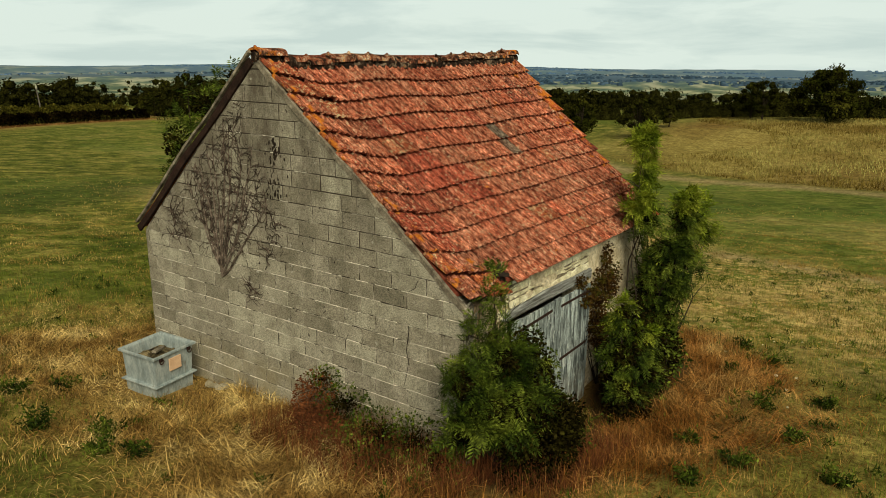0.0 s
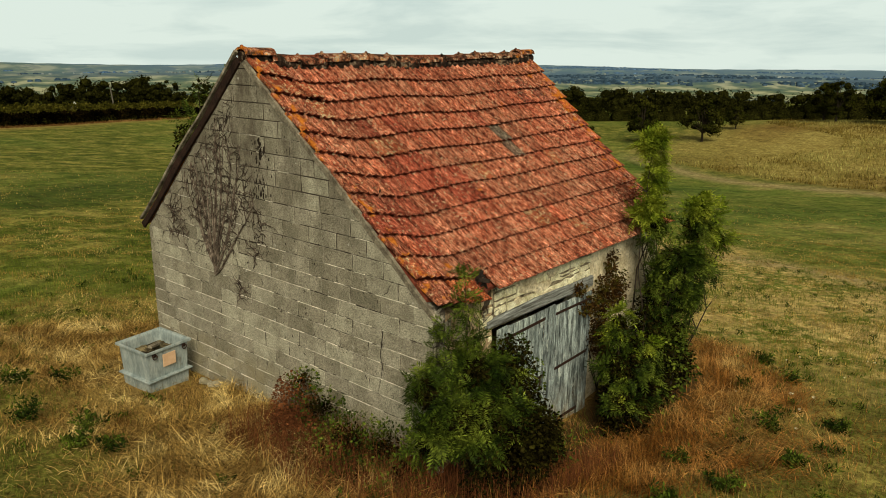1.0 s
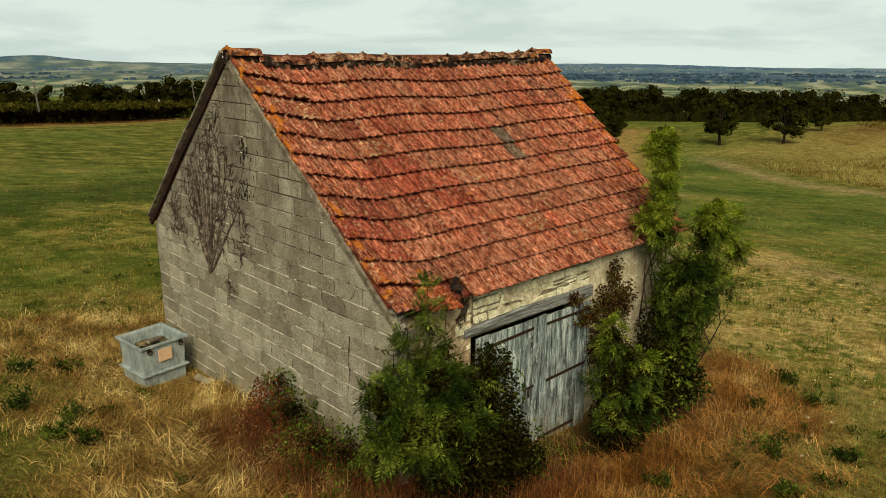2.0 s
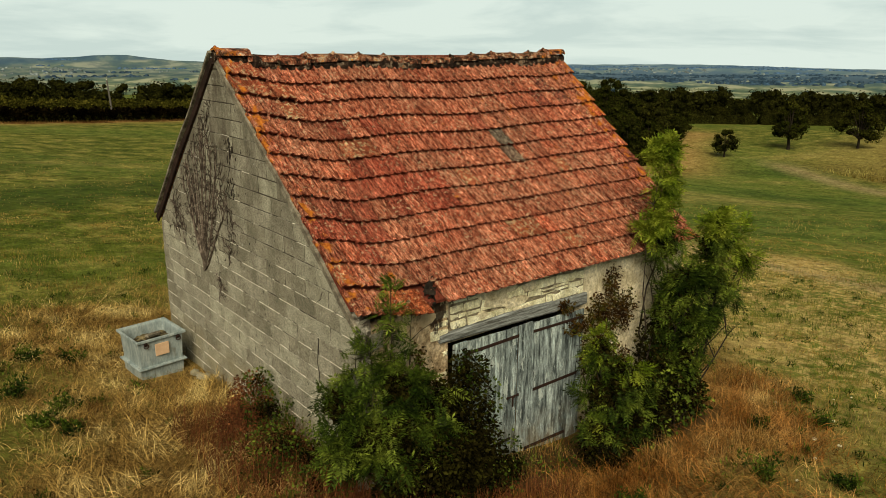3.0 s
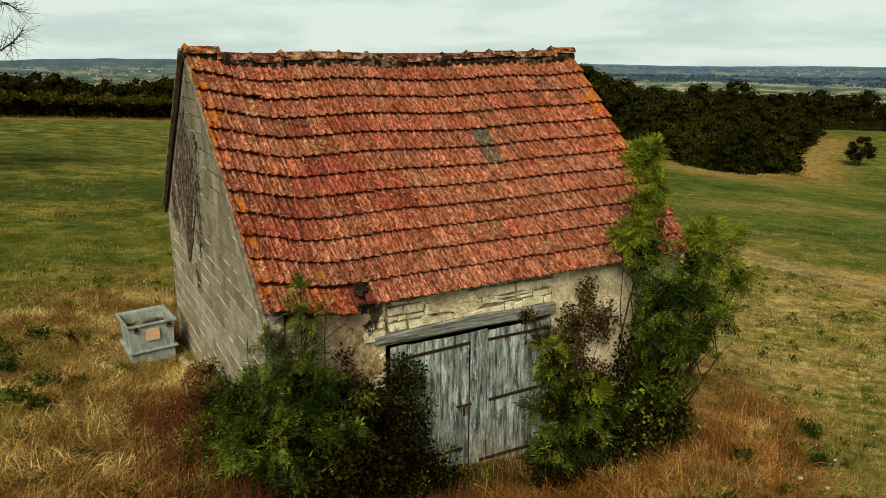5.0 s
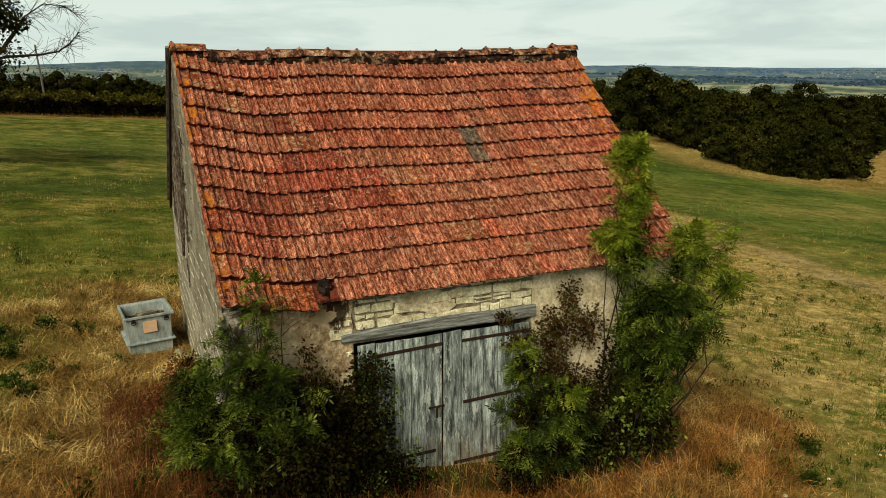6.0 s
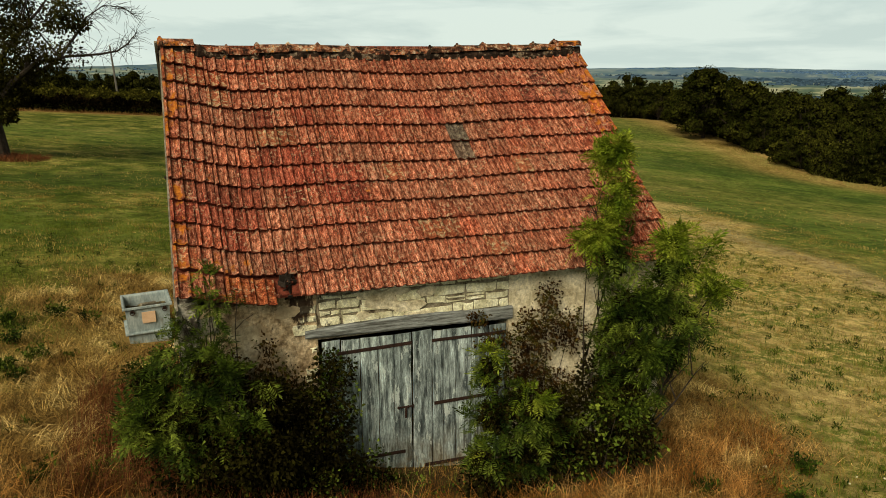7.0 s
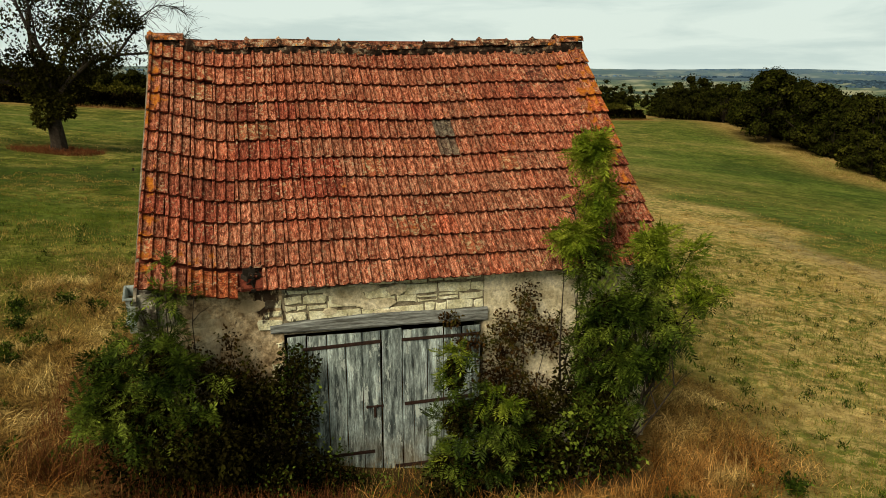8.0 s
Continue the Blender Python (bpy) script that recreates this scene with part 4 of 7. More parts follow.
for r in range(1, rows):
    z = r * PITCH_Z
    keep = 0.6 if z < 2.3 else 0.42 if z < 3.0 else 0.1
    u = FRONT_LEFT + 0.02
    u_end = min(BACK_Y - 0.03, RIDGE_Y + (5.15 - z) / RAKE_B)
    u = max(u, RIDGE_Y - (5.15 - z) / RAKE_F)
    while u < u_end - 0.06:
        w = min(rng.uniform(0.04, 0.26), u_end - u)
        if rng.random() < keep:
            h, lift, n = rng.uniform(0.002, 0.005), rng.uniform(-0.002, 0.002), max(2, int(w / 0.05))
            top = [(u + w * i / n, z + lift + h * rng.uniform(0.5, 1.1)) for i in range(n + 1)]
            low = [(u + w * i / n, z + lift - h * rng.uniform(0.5, 1.1)) for i in range(n, -1, -1)]
            prism(bm, top + low, 0.016 + rng.uniform(0, 0.004), 0.0, 0.0015, lambda a, b, n: (0.006 - n, a, b))
        u += w
tagged(part("mortar_bed", bm, M_BED, gable), "pale broken bed joints between the blocks", kind="stuff")
# dark chips paint the shade in holes left by fallen mortar and a block corner; a dark tube draws the crack near the
# front corner
bm = bmesh.new()
for i in range(120):
    cu, cv = 2.62 + rng.gauss(0, 0.10), rng.uniform(3.50, 4.25)
    w, h = rng.uniform(0.004, 0.018), rng.uniform(0.006, 0.045)
    if i < 12:
        cu, cv = 2.60 + rng.uniform(-0.022, 0.022), 4.04 + 0.022 * i
        w, h = rng.uniform(0.018, 0.034), rng.uniform(0.02, 0.04)
    elif i > 85:
        cu, cv = 2.3 + rng.gauss(0, 0.7), 3.0 + rng.gauss(0, 0.45)
        w, h = rng.uniform(0.004, 0.012), rng.uniform(0.005, 0.022)
    poly = [(cu + w * math.cos(a) * rng.uniform(0.6, 1), cv + h * math.sin(a) * rng.uniform(0.6, 1)) for a in [k * math.pi / 3.5 for k in range(7)]]
    prism(bm, poly, 0.0185, 0.0, 0.001, lambda u, v, n: (0.006 - n - 0.0015, u, v))
tagged(part("weathering_hole", bm, M_DARK, gable), "dark chips painting the shade in eaten-out holes of the blocks", kind="stuff")
bm = bmesh.new()
crack = [(0.30, 2.84), (0.34, 2.74), (0.44, 2.68), (0.43, 2.50), (0.47, 2.36), (0.43, 2.22), (0.45, 2.08), (0.47, 1.94), (0.44, 1.80), (0.47, 1.62), (0.51, 1.48)]
tube(bm, [(-0.007, u, v) for u, v in crack], [0.003 + 0.004 * rng.random() for _ in crack], 5)
part("crack", bm, M_DARK, gable, "dark stepped crack through the blocks")

# cement fillet and boards along the rakes
def rake_board(name, y0, z0, y1, z1, width, thick, x0, mat, label=""):
    bm = bmesh.new()
    n = 14
    d = Vector((0, y1 - y0, z1 - z0)).normalized()
    up = Vector((0, -d.z, d.y))
    if up.z < 0:
        up = -up
    prev = None
    for i in range(n + 1):
        k = i / n
        p = Vector((0, y0 + (y1 - y0) * k, z0 + (z1 - z0) * k)) + up * (0.012 * math.sin(9 * k + y0) + rng.uniform(-0.006, 0.006))
        w = width * (1 + 0.12 * math.sin(13 * k))
        ring = [bm.verts.new(p + Vector((x0, 0, 0))), bm.verts.new(p + Vector((x0 - thick, 0, 0)) + up * 0.008),
                bm.verts.new(p + Vector((x0 - thick, 0, 0)) + up * (w - 0.01)), bm.verts.new(p + Vector((x0, 0, 0)) + up * w)]
        if prev:
            for a in range(4):
                bm.faces.new((prev[a], prev[(a + 1) % 4], ring[(a + 1) % 4], ring[a]))
        else:
            bm.faces.new(ring)
        prev = ring
    bm.faces.new(prev[::-1])
    return part(name, bm, mat, barn, label)


rake_board("verge_fillet", RIDGE_Y, 5.20, FRONT_LEFT - 0.02, 2.56, 0.085, 0.035, 0.02, M_BOARD, "weathered grey cement fillet along the roof verge")
rake_board("bargeboard", RIDGE_Y, 5.20, BACK_Y + 0.11, 2.615, 0.11, 0.03, -0.01, M_FASCIA, "dark stained bargeboard")
rake_board("bargeboard", RIDGE_Y + 0.02, 5.33, BACK_Y + 0.14, 2.755, 0.05, 0.05, -0.02, M_BOARD, "grey capping strip on the verge")

# back slope, a closed slab under old tiles
bm = bmesh.new()
q = [(RIDGE_Y, 5.31), (BACK_Y + 0.14, 2.75), (BACK_Y + 0.12, 2.67), (RIDGE_Y, 5.20)]
a = [bm.verts.new((-0.008, y, z)) for y, z in q]
b = [bm.verts.new((LENGTH + 0.06, y, z)) for y, z in q]
bm.faces.new(a); bm.faces.new(b[::-1])
for i in range(4):
    bm.faces.new((a[i], a[(i + 1) % 4], b[(i + 1) % 4], b[i]))
part("roof_back", bm, M_TILE, barn, "rear slope of the clay roof")

# front slope: a sagging deck that carries the tiles
bm = bmesh.new()
nx, ns = 24, 12
grid = [[roof_front(0.03 + (LENGTH + 0.03) * i / nx, 3.93 * j / ns) for j in range(ns + 1)] for i in range(nx + 1)]
top = [[bm.verts.new(p + Vector((0, 0.015, -0.045))) for p in c] for c in grid]
bot = [[bm.verts.new(p + Vector((0, 0.03, -0.085))) for p in c] for c in grid]
for i in range(nx):
    for j in range(ns):
        bm.faces.new((top[i][j], top[i + 1][j], top[i + 1][j + 1], top[i][j + 1]))
        bm.faces.new((bot[i][j], bot[i][j + 1], bot[i + 1][j + 1], bot[i + 1][j]))
for i in range(nx):
    bm.faces.new((top[i][ns], top[i + 1][ns], bot[i + 1][ns], bot[i][ns]))
    bm.faces.new((top[i][0], bot[i][0], bot[i + 1][0], top[i + 1][0]))
for j in range(ns):
    bm.faces.new((top[0][j], top[0][j + 1], bot[0][j + 1], bot[0][j]))
    bm.faces.new((top[nx][j], bot[nx][j], bot[nx][j + 1], top[nx][j + 1]))
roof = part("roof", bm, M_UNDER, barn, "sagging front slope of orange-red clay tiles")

# ridge bedding
bm = bmesh.new()
tube(bm, [(-0.03 + 6.41 * i / 60, RIDGE_Y - 0.03 + rng.uniform(-0.03, 0.02), 5.165 + 0.14 * math.exp(-(6.25 * i / 60 / 0.5) ** 2) + 0.10 * math.exp(-((6.31 * i / 60 - 6.4) / 0.6) ** 2) + rng.uniform(-0.02, 0.02)) for i in range(61)],
     [0.088 + rng.uniform(-0.03, 0.03) - (0.02 if i < 3 else 0) for i in range(61)], 9)
ridge = part("ridge", bm, M_MOSS, barn, "mossy dark mortar bedding under the ridge tiles")

# front wall: jambs, head and thickness round the door opening
DOOR_L, DOOR_R, HEAD = 1.52, 3.96, 1.95


def front_slab(x0, x1, z0, z1, steps=10):
    bm = bmesh.new()
    prev = None
    for i in range(steps + 1):
        x = x0 + (x1 - x0) * i / steps
        y = front_y(x)
        ring = [bm.verts.new((x, y, z0)), bm.verts.new((x, 0.42, z0)), bm.verts.new((x, 0.42, z1)), bm.verts.new((x, y, z1))]
        if prev:
            for a in range(4):
                bm.faces.new((prev[a], prev[(a + 1) % 4], ring[(a + 1) % 4], ring[a]))
        else:
            bm.faces.new(ring)
        prev = ring
    bm.faces.new(prev[::-1])
    return bm


front = part("front_wall", front_slab(0.204, DOOR_L, -0.6, 2.53), M_EARTH, barn, "crumbling lime-rendered rubble wall")
part("front_wall", front_slab(DOOR_R, LENGTH - 0.224, -0.9, 2.52, 4), M_RENDER, barn, "crumbling lime-rendered rubble wall")
bm = bmesh.new(); box(bm, (DOOR_L + 0.002, 0.0, HEAD), (DOOR_R - 0.002, 0.42, 2.52))
head_wall = part("front_wall", bm, M_JOINT, barn, "pale rubble stonework over the lintel")

# stones over the lintel and beside it
def stone_piece(parent, u0, u1, v0, v1, out):
    j = lambda k=0.022: rng.uniform(-2.2 * k, 2.2 * k)
    du, dv = u1 - u0, v1 - v0
    poly = [(u0 + 0.02 * rng.random(), v0 + dv * 0.14 + j(0.008)), (u0 + du * 0.12 + j(0.012), v0 + abs(j(0.012))), (u0 + du * 0.88 + j(0.012), v0 + abs(j(0.012))), (u1 - 0.012 * rng.random(), v0 + dv * 0.16 + j(0.008)),
            (u1 - 0.012 * rng.random(), v1 - dv * 0.14 + j(0.008)), (u0 + du * 0.88 + j(0.012), v1 - abs(j(0.012))), (u0 + du * 0.12 + j(0.012), v1 - abs(j(0.012))), (u0 + 0.010 * rng.random(), v1 - dv * 0.16 + j(0.008))]
    bm = bmesh.new()
    prism(bm, poly, out, 0.0, 0.007, lambda u, v, n: (u, front_y(u) - 0.001 - n, v))
    part("stone", bm, M_STONE, parent)


def lay_stones(parent, x0, x1, z0, z1, hmax, wmax, skip=0.0):
    """Uneven rubble: a panel is halved at random until its stones are small enough."""
    w, h = x1 - x0, z1 - z0
    if h > hmax * rng.uniform(0.75, 1.1) or (h > 0.10 and h > 0.8 * w):
        k = z0 + h * rng.uniform(0.32, 0.68)
        lay_stones(parent, x0, x1, z0, k, hmax, wmax, skip)
        lay_stones(parent, x0, x1, k, z1, hmax, wmax, skip)
    elif w > wmax * rng.uniform(0.55, 1.1):
        k = x0 + w * rng.uniform(0.3, 0.7)
        lay_stones(parent, x0, k, z0, z1, hmax, wmax, skip)
        lay_stones(parent, k, x1, z0, z1, hmax, wmax, skip)
    elif rng.random() >= skip:
        stone_piece(parent, x0 + 0.003, x1 - 0.003, z0 + 0.003, z1 - 0.003, rng.uniform(0.010, 0.024))


zc = 2.10
for course, h in enumerate((0.13, 0.10, 0.14, 0.12)):
    x = 2.05 + rng.uniform(-0.06, 0.06)
    while x < 3.95:
        w = min(rng.choice((0.14, 0.2, 0.26, 0.34, 0.42)), 3.954 - x)
        if w < 0.08:
            break
        lift = rng.uniform(-0.012, 0.012)
        if w > 0.2 and rng.random() < 0.22:
            stone_piece(head_wall, x, x + w, zc + lift, zc + h * 0.5 + lift, rng.uniform(0.010, 0.022))
            stone_piece(head_wall, x, x + w, zc + h * 0.5 + lift, zc + h + lift, rng.uniform(0.010, 0.022))
        else:
            stone_piece(head_wall, x, x + w, zc + lift, min(2.60, zc + h + lift + rng.uniform(-0.01, 0.008)), rng.uniform(0.010, 0.024))
        x += w
    zc += h
lay_stones(head_wall, 1.54, 2.04, 2.10, 2.50, 0.21, 0.42, 0.0)
lay_stones(front, 1.22, 1.515, 2.02, 2.40, 0.22, 0.34, 0.35)
lay_stones(front, 1.36, 1.51, 1.40, 2.0, 0.22, 0.2, 0.75)
# remains of lime plaster over the stones
for out, (u, v, w, h) in zip((0.025, 0.028, 0.031, 0.026, 0.034, 0.027, 0.030), ((2.30, 2.34, 0.28, 0.14), (2.62, 2.26, 0.30, 0.10), (2.86, 2.42, 0.16, 0.09), (2.06, 2.20, 0.10, 0.06), (2.47, 2.46, 0.26, 0.06), (2.15, 2.45, 0.2, 0.07), (2.75, 2.14, 0.24, 0.05))):
    poly = [(u + w * math.cos(a) * rng.uniform(0.62, 1.0), v + h * math.sin(a) * rng.uniform(0.6, 1.0)) for a in [k * math.pi / 7 for k in range(14)]]
    bm = bmesh.new()
    prism(bm, poly, out, 0.002, 0.004, lambda a, b, n: (a, -n, b))
    part("render_patch", bm, M_RENDER, head_wall, "flaking patch of old lime render")
for _ in range(26):
    u, v, w, h = rng.uniform(0.46, 1.28), rng.uniform(0.9, 2.42), rng.uniform(0.05, 0.2), rng.uniform(0.05, 0.2)
    u = min(max(u, 0.45 + w), 1.36 - w)
    poly = [(u + w * math.cos(a) * rng.uniform(0.55, 1.0), v + h * math.sin(a) * rng.uniform(0.55, 1.0)) for a in [k * math.pi / 7 for k in range(14)]]
    bm = bmesh.new()
    prism(bm, poly, rng.uniform(0.006, 0.016), 0.004, 0.003, lambda a, b, n: (a, front_y(a) - n, b))
    part("render_patch", bm, M_RENDER, front, "flaking patch of old lime render")
# block quoin at the front corner
for r in range(13):
    z0 = 0.0 + r * PITCH_Z
    w = 0.42 if r % 2 else 0.22
    bm = bmesh.new()
    prism(bm, [(0.010, z0 + 0.006), (w, z0 + 0.006), (w, z0 + PITCH_Z - 0.006), (0.010, z0 + PITCH_Z - 0.006)], 0.012, 0.0, 0.006, lambda u, v, n: (u, front_y(u) - 0.002 - n, v))
    part("concrete_block", bm, M_BLOCK, front)

# lintel: an old squared beam, thinner at one end
bm = bmesh.new()
n = 20
prev = None
for i in range(n + 1):
    x = 1.37 + 2.63 * i / n
    k = i / n
    lo = 1.99 - 0.05 * k + rng.uniform(-0.004, 0.004)
    hi = 2.085 + 0.05 * math.sin(math.pi * min(1, k * 1.2)) + 0.02 * k + rng.uniform(-0.005, 0.005)
    y0 = front_y(x) - 0.045 + rng.uniform(-0.004, 0.004)
    ring = [bm.verts.new(p) for p in ((x, y0 + 0.012, lo), (x, 0.30, lo), (x, 0.30, hi), (x, y0 + 0.012, hi), (x, y0, hi - 0.02), (x, y0, lo + 0.02))]
    if prev:
        for a in range(6):
            bm.faces.new((prev[a], prev[(a + 1) % 6], ring[(a + 1) % 6], ring[a]))
    else:
        bm.faces.new(ring)
    prev = ring
bm.faces.new(prev[::-1])
part("lintel", bm, M_BEAM, barn, "grey weathered oak lintel beam")


# door leaves
def plank_mesh(w, z0, z1, skew):
    bm = bmesh.new()
    nseg = 8
    prev = None
    for i in range(nseg + 1):
        z = z0 + (z1 - z0) * i / nseg
        b = 0.0035 * math.sin(i * 1.7 + w * 90)
        ring = [bm.verts.new(p) for p in ((b, 0.004, z), (b + 0.005, 0, z), (w - 0.005 + b, 0, z), (w + b, 0.004, z), (w + b, 0.026, z), (b, 0.026, z))]
        if i == nseg:
            for v in ring:
                v.co.z += skew * v.co.x
        if i == 0:
            for v in ring:
                v.co.z += rng.uniform(-0.012, 0.02)
        if prev:
            for a in range(6):
                bm.faces.new((prev[a], prev[(a + 1) % 6], ring[(a + 1) % 6], ring[a]))
        else:
            bm.faces.new(ring)
        prev = ring
    bm.faces.new(prev[::-1])
    return bm


def door_leaf(x, widths, z0, tops, y, label):
    leaf = new("door_leaf")
    leaf.parent = barn
    leaf.location = (x, y, 0)
    tagged(leaf, label)
    u = 0.0
    for w, ztop in zip(widths, tops):
        p = part("plank", plank_mesh(w - 0.010, z0 + rng.uniform(0, 0.03), ztop, rng.uniform(-0.05, 0.05)), M_PLANK, leaf)
        p.location = (u, rng.uniform(-0.004, 0.004), 0)
        p.rotation_euler = (0, radians(rng.uniform(-0.25, 0.25)), 0)
        u += w
    return leaf


def strap(leaf, x0, x1, z0, z1, h=0.045):
    bm = bmesh.new()
    for a, b in ((0, 1),):
        box(bm, (0, -0.012, -h / 2), (x1 - x0, -0.003, h / 2), 0.003)
        for k in range(4):
            r = bmesh.ops.create_uvsphere(bm, u_segments=6, v_segments=4, radius=0.012)
            for v in r["verts"]:
                v.co = Vector((0.06 + k * (x1 - x0 - 0.12) / 3 + v.co.x, -0.012 + v.co.y * 0.6, v.co.z))
    s = part("strap_hinge", bm, M_IRON, leaf, "dark rusted iron strap hinge")
    s.location = (x0 - leaf.location.x, 0, z0)
    s.rotation_euler = (0, -math.atan2(z1 - z0, x1 - x0), 0)


left_leaf = door_leaf(1.56, [0.22, 0.23, 0.22, 0.20, 0.225], -0.02, [1.935, 1.93, 1.93, 1.925, 1.92], -0.075, "grey silvered plank door leaf")
right_leaf = door_leaf(2.665, [0.25, 0.15, 0.17, 0.20, 0.22, 0.24], -0.05, [1.93, 1.915, 1.915, 1.91, 1.905, 1.90], -0.085, "grey silvered plank door leaf, slightly ajar")
right_leaf.rotation_euler = (0, 0, radians(-0.6))
strap(left_leaf, 1.72, 2.65, 1.775, 1.80)
strap(right_leaf, 2.90, 3.88, 1.80, 1.80, 0.04)
strap(right_leaf, 2.93, 3.80, 0.95, 0.97)
strap(right_leaf, 2.80, 3.60, 0.10, 0.10, 0.05)
strap(left_leaf, 1.65, 2.55, 0.34, 0.34)
bm = bmesh.new()
box(bm, (-0.13, -0.016, -0.011), (0.09, -0.004, 0.011), 0.003)
box(bm, (-0.035, -0.024, -0.15), (-0.005, -0.012, 0.0), 0.004)
for k in (-0.12, 0.0, 0.07):
    box(bm, (k, -0.026, -0.02), (k + 0.016, -0.004, 0.02), 0.003)
lock = part("latch", bm, M_IRON, left_leaf, "rusty iron bolt and hasp")
lock.location = (2.58 - 1.56, -0.002, 0.955)

# ---- dead climber on the gable ----
vine = thing("dead_climber", (0, 3.83, 2.24), "leafless grey climber stems clinging to the block gable", "vine")
vr = random.Random(11)
vine_stems = []


def vine_ok(u, v):
    return v < 2.50 + (u + 0.34) * 0.80 and v < 5.12 - 0.93 * (u - 2.90)


def twig(u, v, heading, length, r0, depth):
    pts, rad = [], []
    n = max(4, int(length / 0.035))
    for i in range(n + 1):
        pts.append((-0.013 - r0 * 0.6, u - 3.83, v - 2.24))
        rad.append(max(0.0014, r0 * (1 - 0.7 * i / n)))
        heading += vr.gauss(0, 0.30)
        u += math.cos(heading) * length / n
        v += math.sin(heading) * length / n
        if not vine_ok(u, v):
            break
        if depth < 1 and vr.random() < 0.25:
            twig(u, v, heading + vr.choice((-1, 1)) * vr.uniform(0.5, 1.2), length * 0.45, r0 * 0.7, depth + 1)
    if len(pts) > 2:
        vine_stems.append((pts, rad))


def climb(u0, v0, u1, v1, r0):
    """A stem that leaves the root, spreads sideways and then climbs upright."""
    pts, rad = [], []
    n = 34
    wob, ph = vr.uniform(0.03, 0.075), vr.uniform(0, 6)
    for i in range(n + 1):
        t = i / n
        k = min(1.0, t / 0.85) ** 0.8
        u = u0 + (u1 - u0) * k + wob * math.sin(7 * t + ph) * t + vr.gauss(0, 0.005)
        v = v0 + (v1 - v0) * t
        if not vine_ok(u, v):
            break
        pts.append((-0.013 - r0 * 0.6, u - 3.83, v - 2.24))
        rad.append(max(0.002, r0 * 1.5 * (1 - 0.75 * t)))
        if i > 4 and vr.random() < 0.35 + 0.55 * t:
            twig(u, v, vr.choice((0.15, 0.5, 2.6, 3.0)) + vr.gauss(0, 0.35), vr.uniform(0.06, 0.34), 0.0062, 0)
    vine_stems.insert(0, (pts, rad))


def grow(*way):
    """One climbing stem with its own twigs."""
    vine_stems.clear()
    climb(*way)
    stem = part("stem", tube(bmesh.new(), *vine_stems[0], 5), M_VINE, vine)
    if len(vine_stems) > 1:
        bm = bmesh.new()
        for pts, rad in vine_stems[1:]:
            tube(bm, pts, rad, 4)
        tagged(part("twig_mat", bm, M_TWIG, stem), "fine dark dead twigs", kind="stuff")


for k, (u1, v1) in enumerate(((2.85, 3.6), (3.05, 4.15), (3.28, 4.25), (3.45, 4.4), (3.62, 4.3), (3.80, 4.35), (3.95, 4.2), (4.10, 4.05), (4.30, 3.9), (4.42, 3.7), (3.15, 3.5), (4.0, 3.5), (3.35, 4.7), (3.55, 4.75), (2.95, 3.9), (4.2, 3.3))):
    grow(3.83 + vr.uniform(-0.02, 0.02), 2.24 + 0.015 * k, u1, v1, 0.0125 - 0.0005 * k)
for u0, v0, u1, v1 in ((3.35, 1.85, 3.25, 2.25), (4.75, 2.55, 4.95, 3.1), (4.55, 2.45, 4.75, 3.2), (2.9, 2.5, 2.7, 3.2)):
    grow(u0, v0, u1, v1, 0.0035)

# ---- steel tank against the gable ----
tank = thing("steel_tank", (-0.64, 4.64, gz(-0.64, 4.64)), "open galvanised steel tank standing in the straw beside the wall", "tank")
TANK = Matrix.Translation((0.0, 0.0, 0.515 - gz(-0.64, 4.64))) @ pose(0, 0, 0, 1.0, -0.6, 6.5)


def tank_shell():
    bm = bmesh.new()
    lv = [(-0.25, 0.315, 0.305), (0.195, 0.335, 0.325), (0.20, 0.378, 0.368), (0.222, 0.378, 0.368), (0.227, 0.325, 0.315), (0.64, 0.345, 0.335),
          (0.642, 0.385, 0.375), (0.68, 0.385, 0.375), (0.68, 0.352, 0.342), (0.65, 0.336, 0.326), (0.30, 0.310, 0.305)]
    rings = [[bm.verts.new(TANK @ Vector((sx * a, sy * b, z))) for sx, sy in ((-1, -1), (1, -1), (1, 1), (-1, 1))] for z, a, b in lv]
    for r0, r1 in zip(rings, rings[1:]):
        for k in range(4):
            bm.faces.new((r0[k], r0[(k + 1) % 4], r1[(k + 1) % 4], r1[k]))
    bm.faces.new(rings[0][::-1])
    bmesh.ops.bevel(bm, geom=[e for e in bm.edges], offset=0.004, segments=1, affect="EDGES")
    return bm


part("tank_body", tank_shell(), M_ZINC, tank, "dull blue-grey galvanised shell with a flange and rim")
bm = bmesh.new()
r = bmesh.ops.create_grid(bm, x_segments=14, y_segments=14, size=0.322)
for v in r["verts"]:
    v.co = TANK @ Vector((v.co.x, v.co.y, 0.49 + 0.05 * noise.noise(v.co * 6) + 0.03 * noise.noise(v.co * 17)))
part("silt", bm, M_SILT, tank, "dark dried silt and debris inside the tank", True)
bm = bmesh.new(); box(bm, (-0.10, -0.356, 0.38), (0.11, -0.338, 0.57), 0.002, TANK)
part("label_plate", bm, M_LABEL, tank, "faded tan label plate")
for sx in (-0.24, 0.26):
    bm = bmesh.new()
    ring = [(sx + 0.035 * math.cos(a), -0.372, 0.585 + 0.035 * math.sin(a)) for a in [k * math.pi / 5 for k in range(11)]]
    tube(bm, [TANK @ Vector(p) for p in ring], [0.008] * 11, 5)
    box(bm, (sx - 0.025, -0.365, 0.58), (sx + 0.025, -0.335, 0.64), 0.004, TANK)
    part("lifting_eye", bm, M_IRON, tank, "dark iron lifting eye")
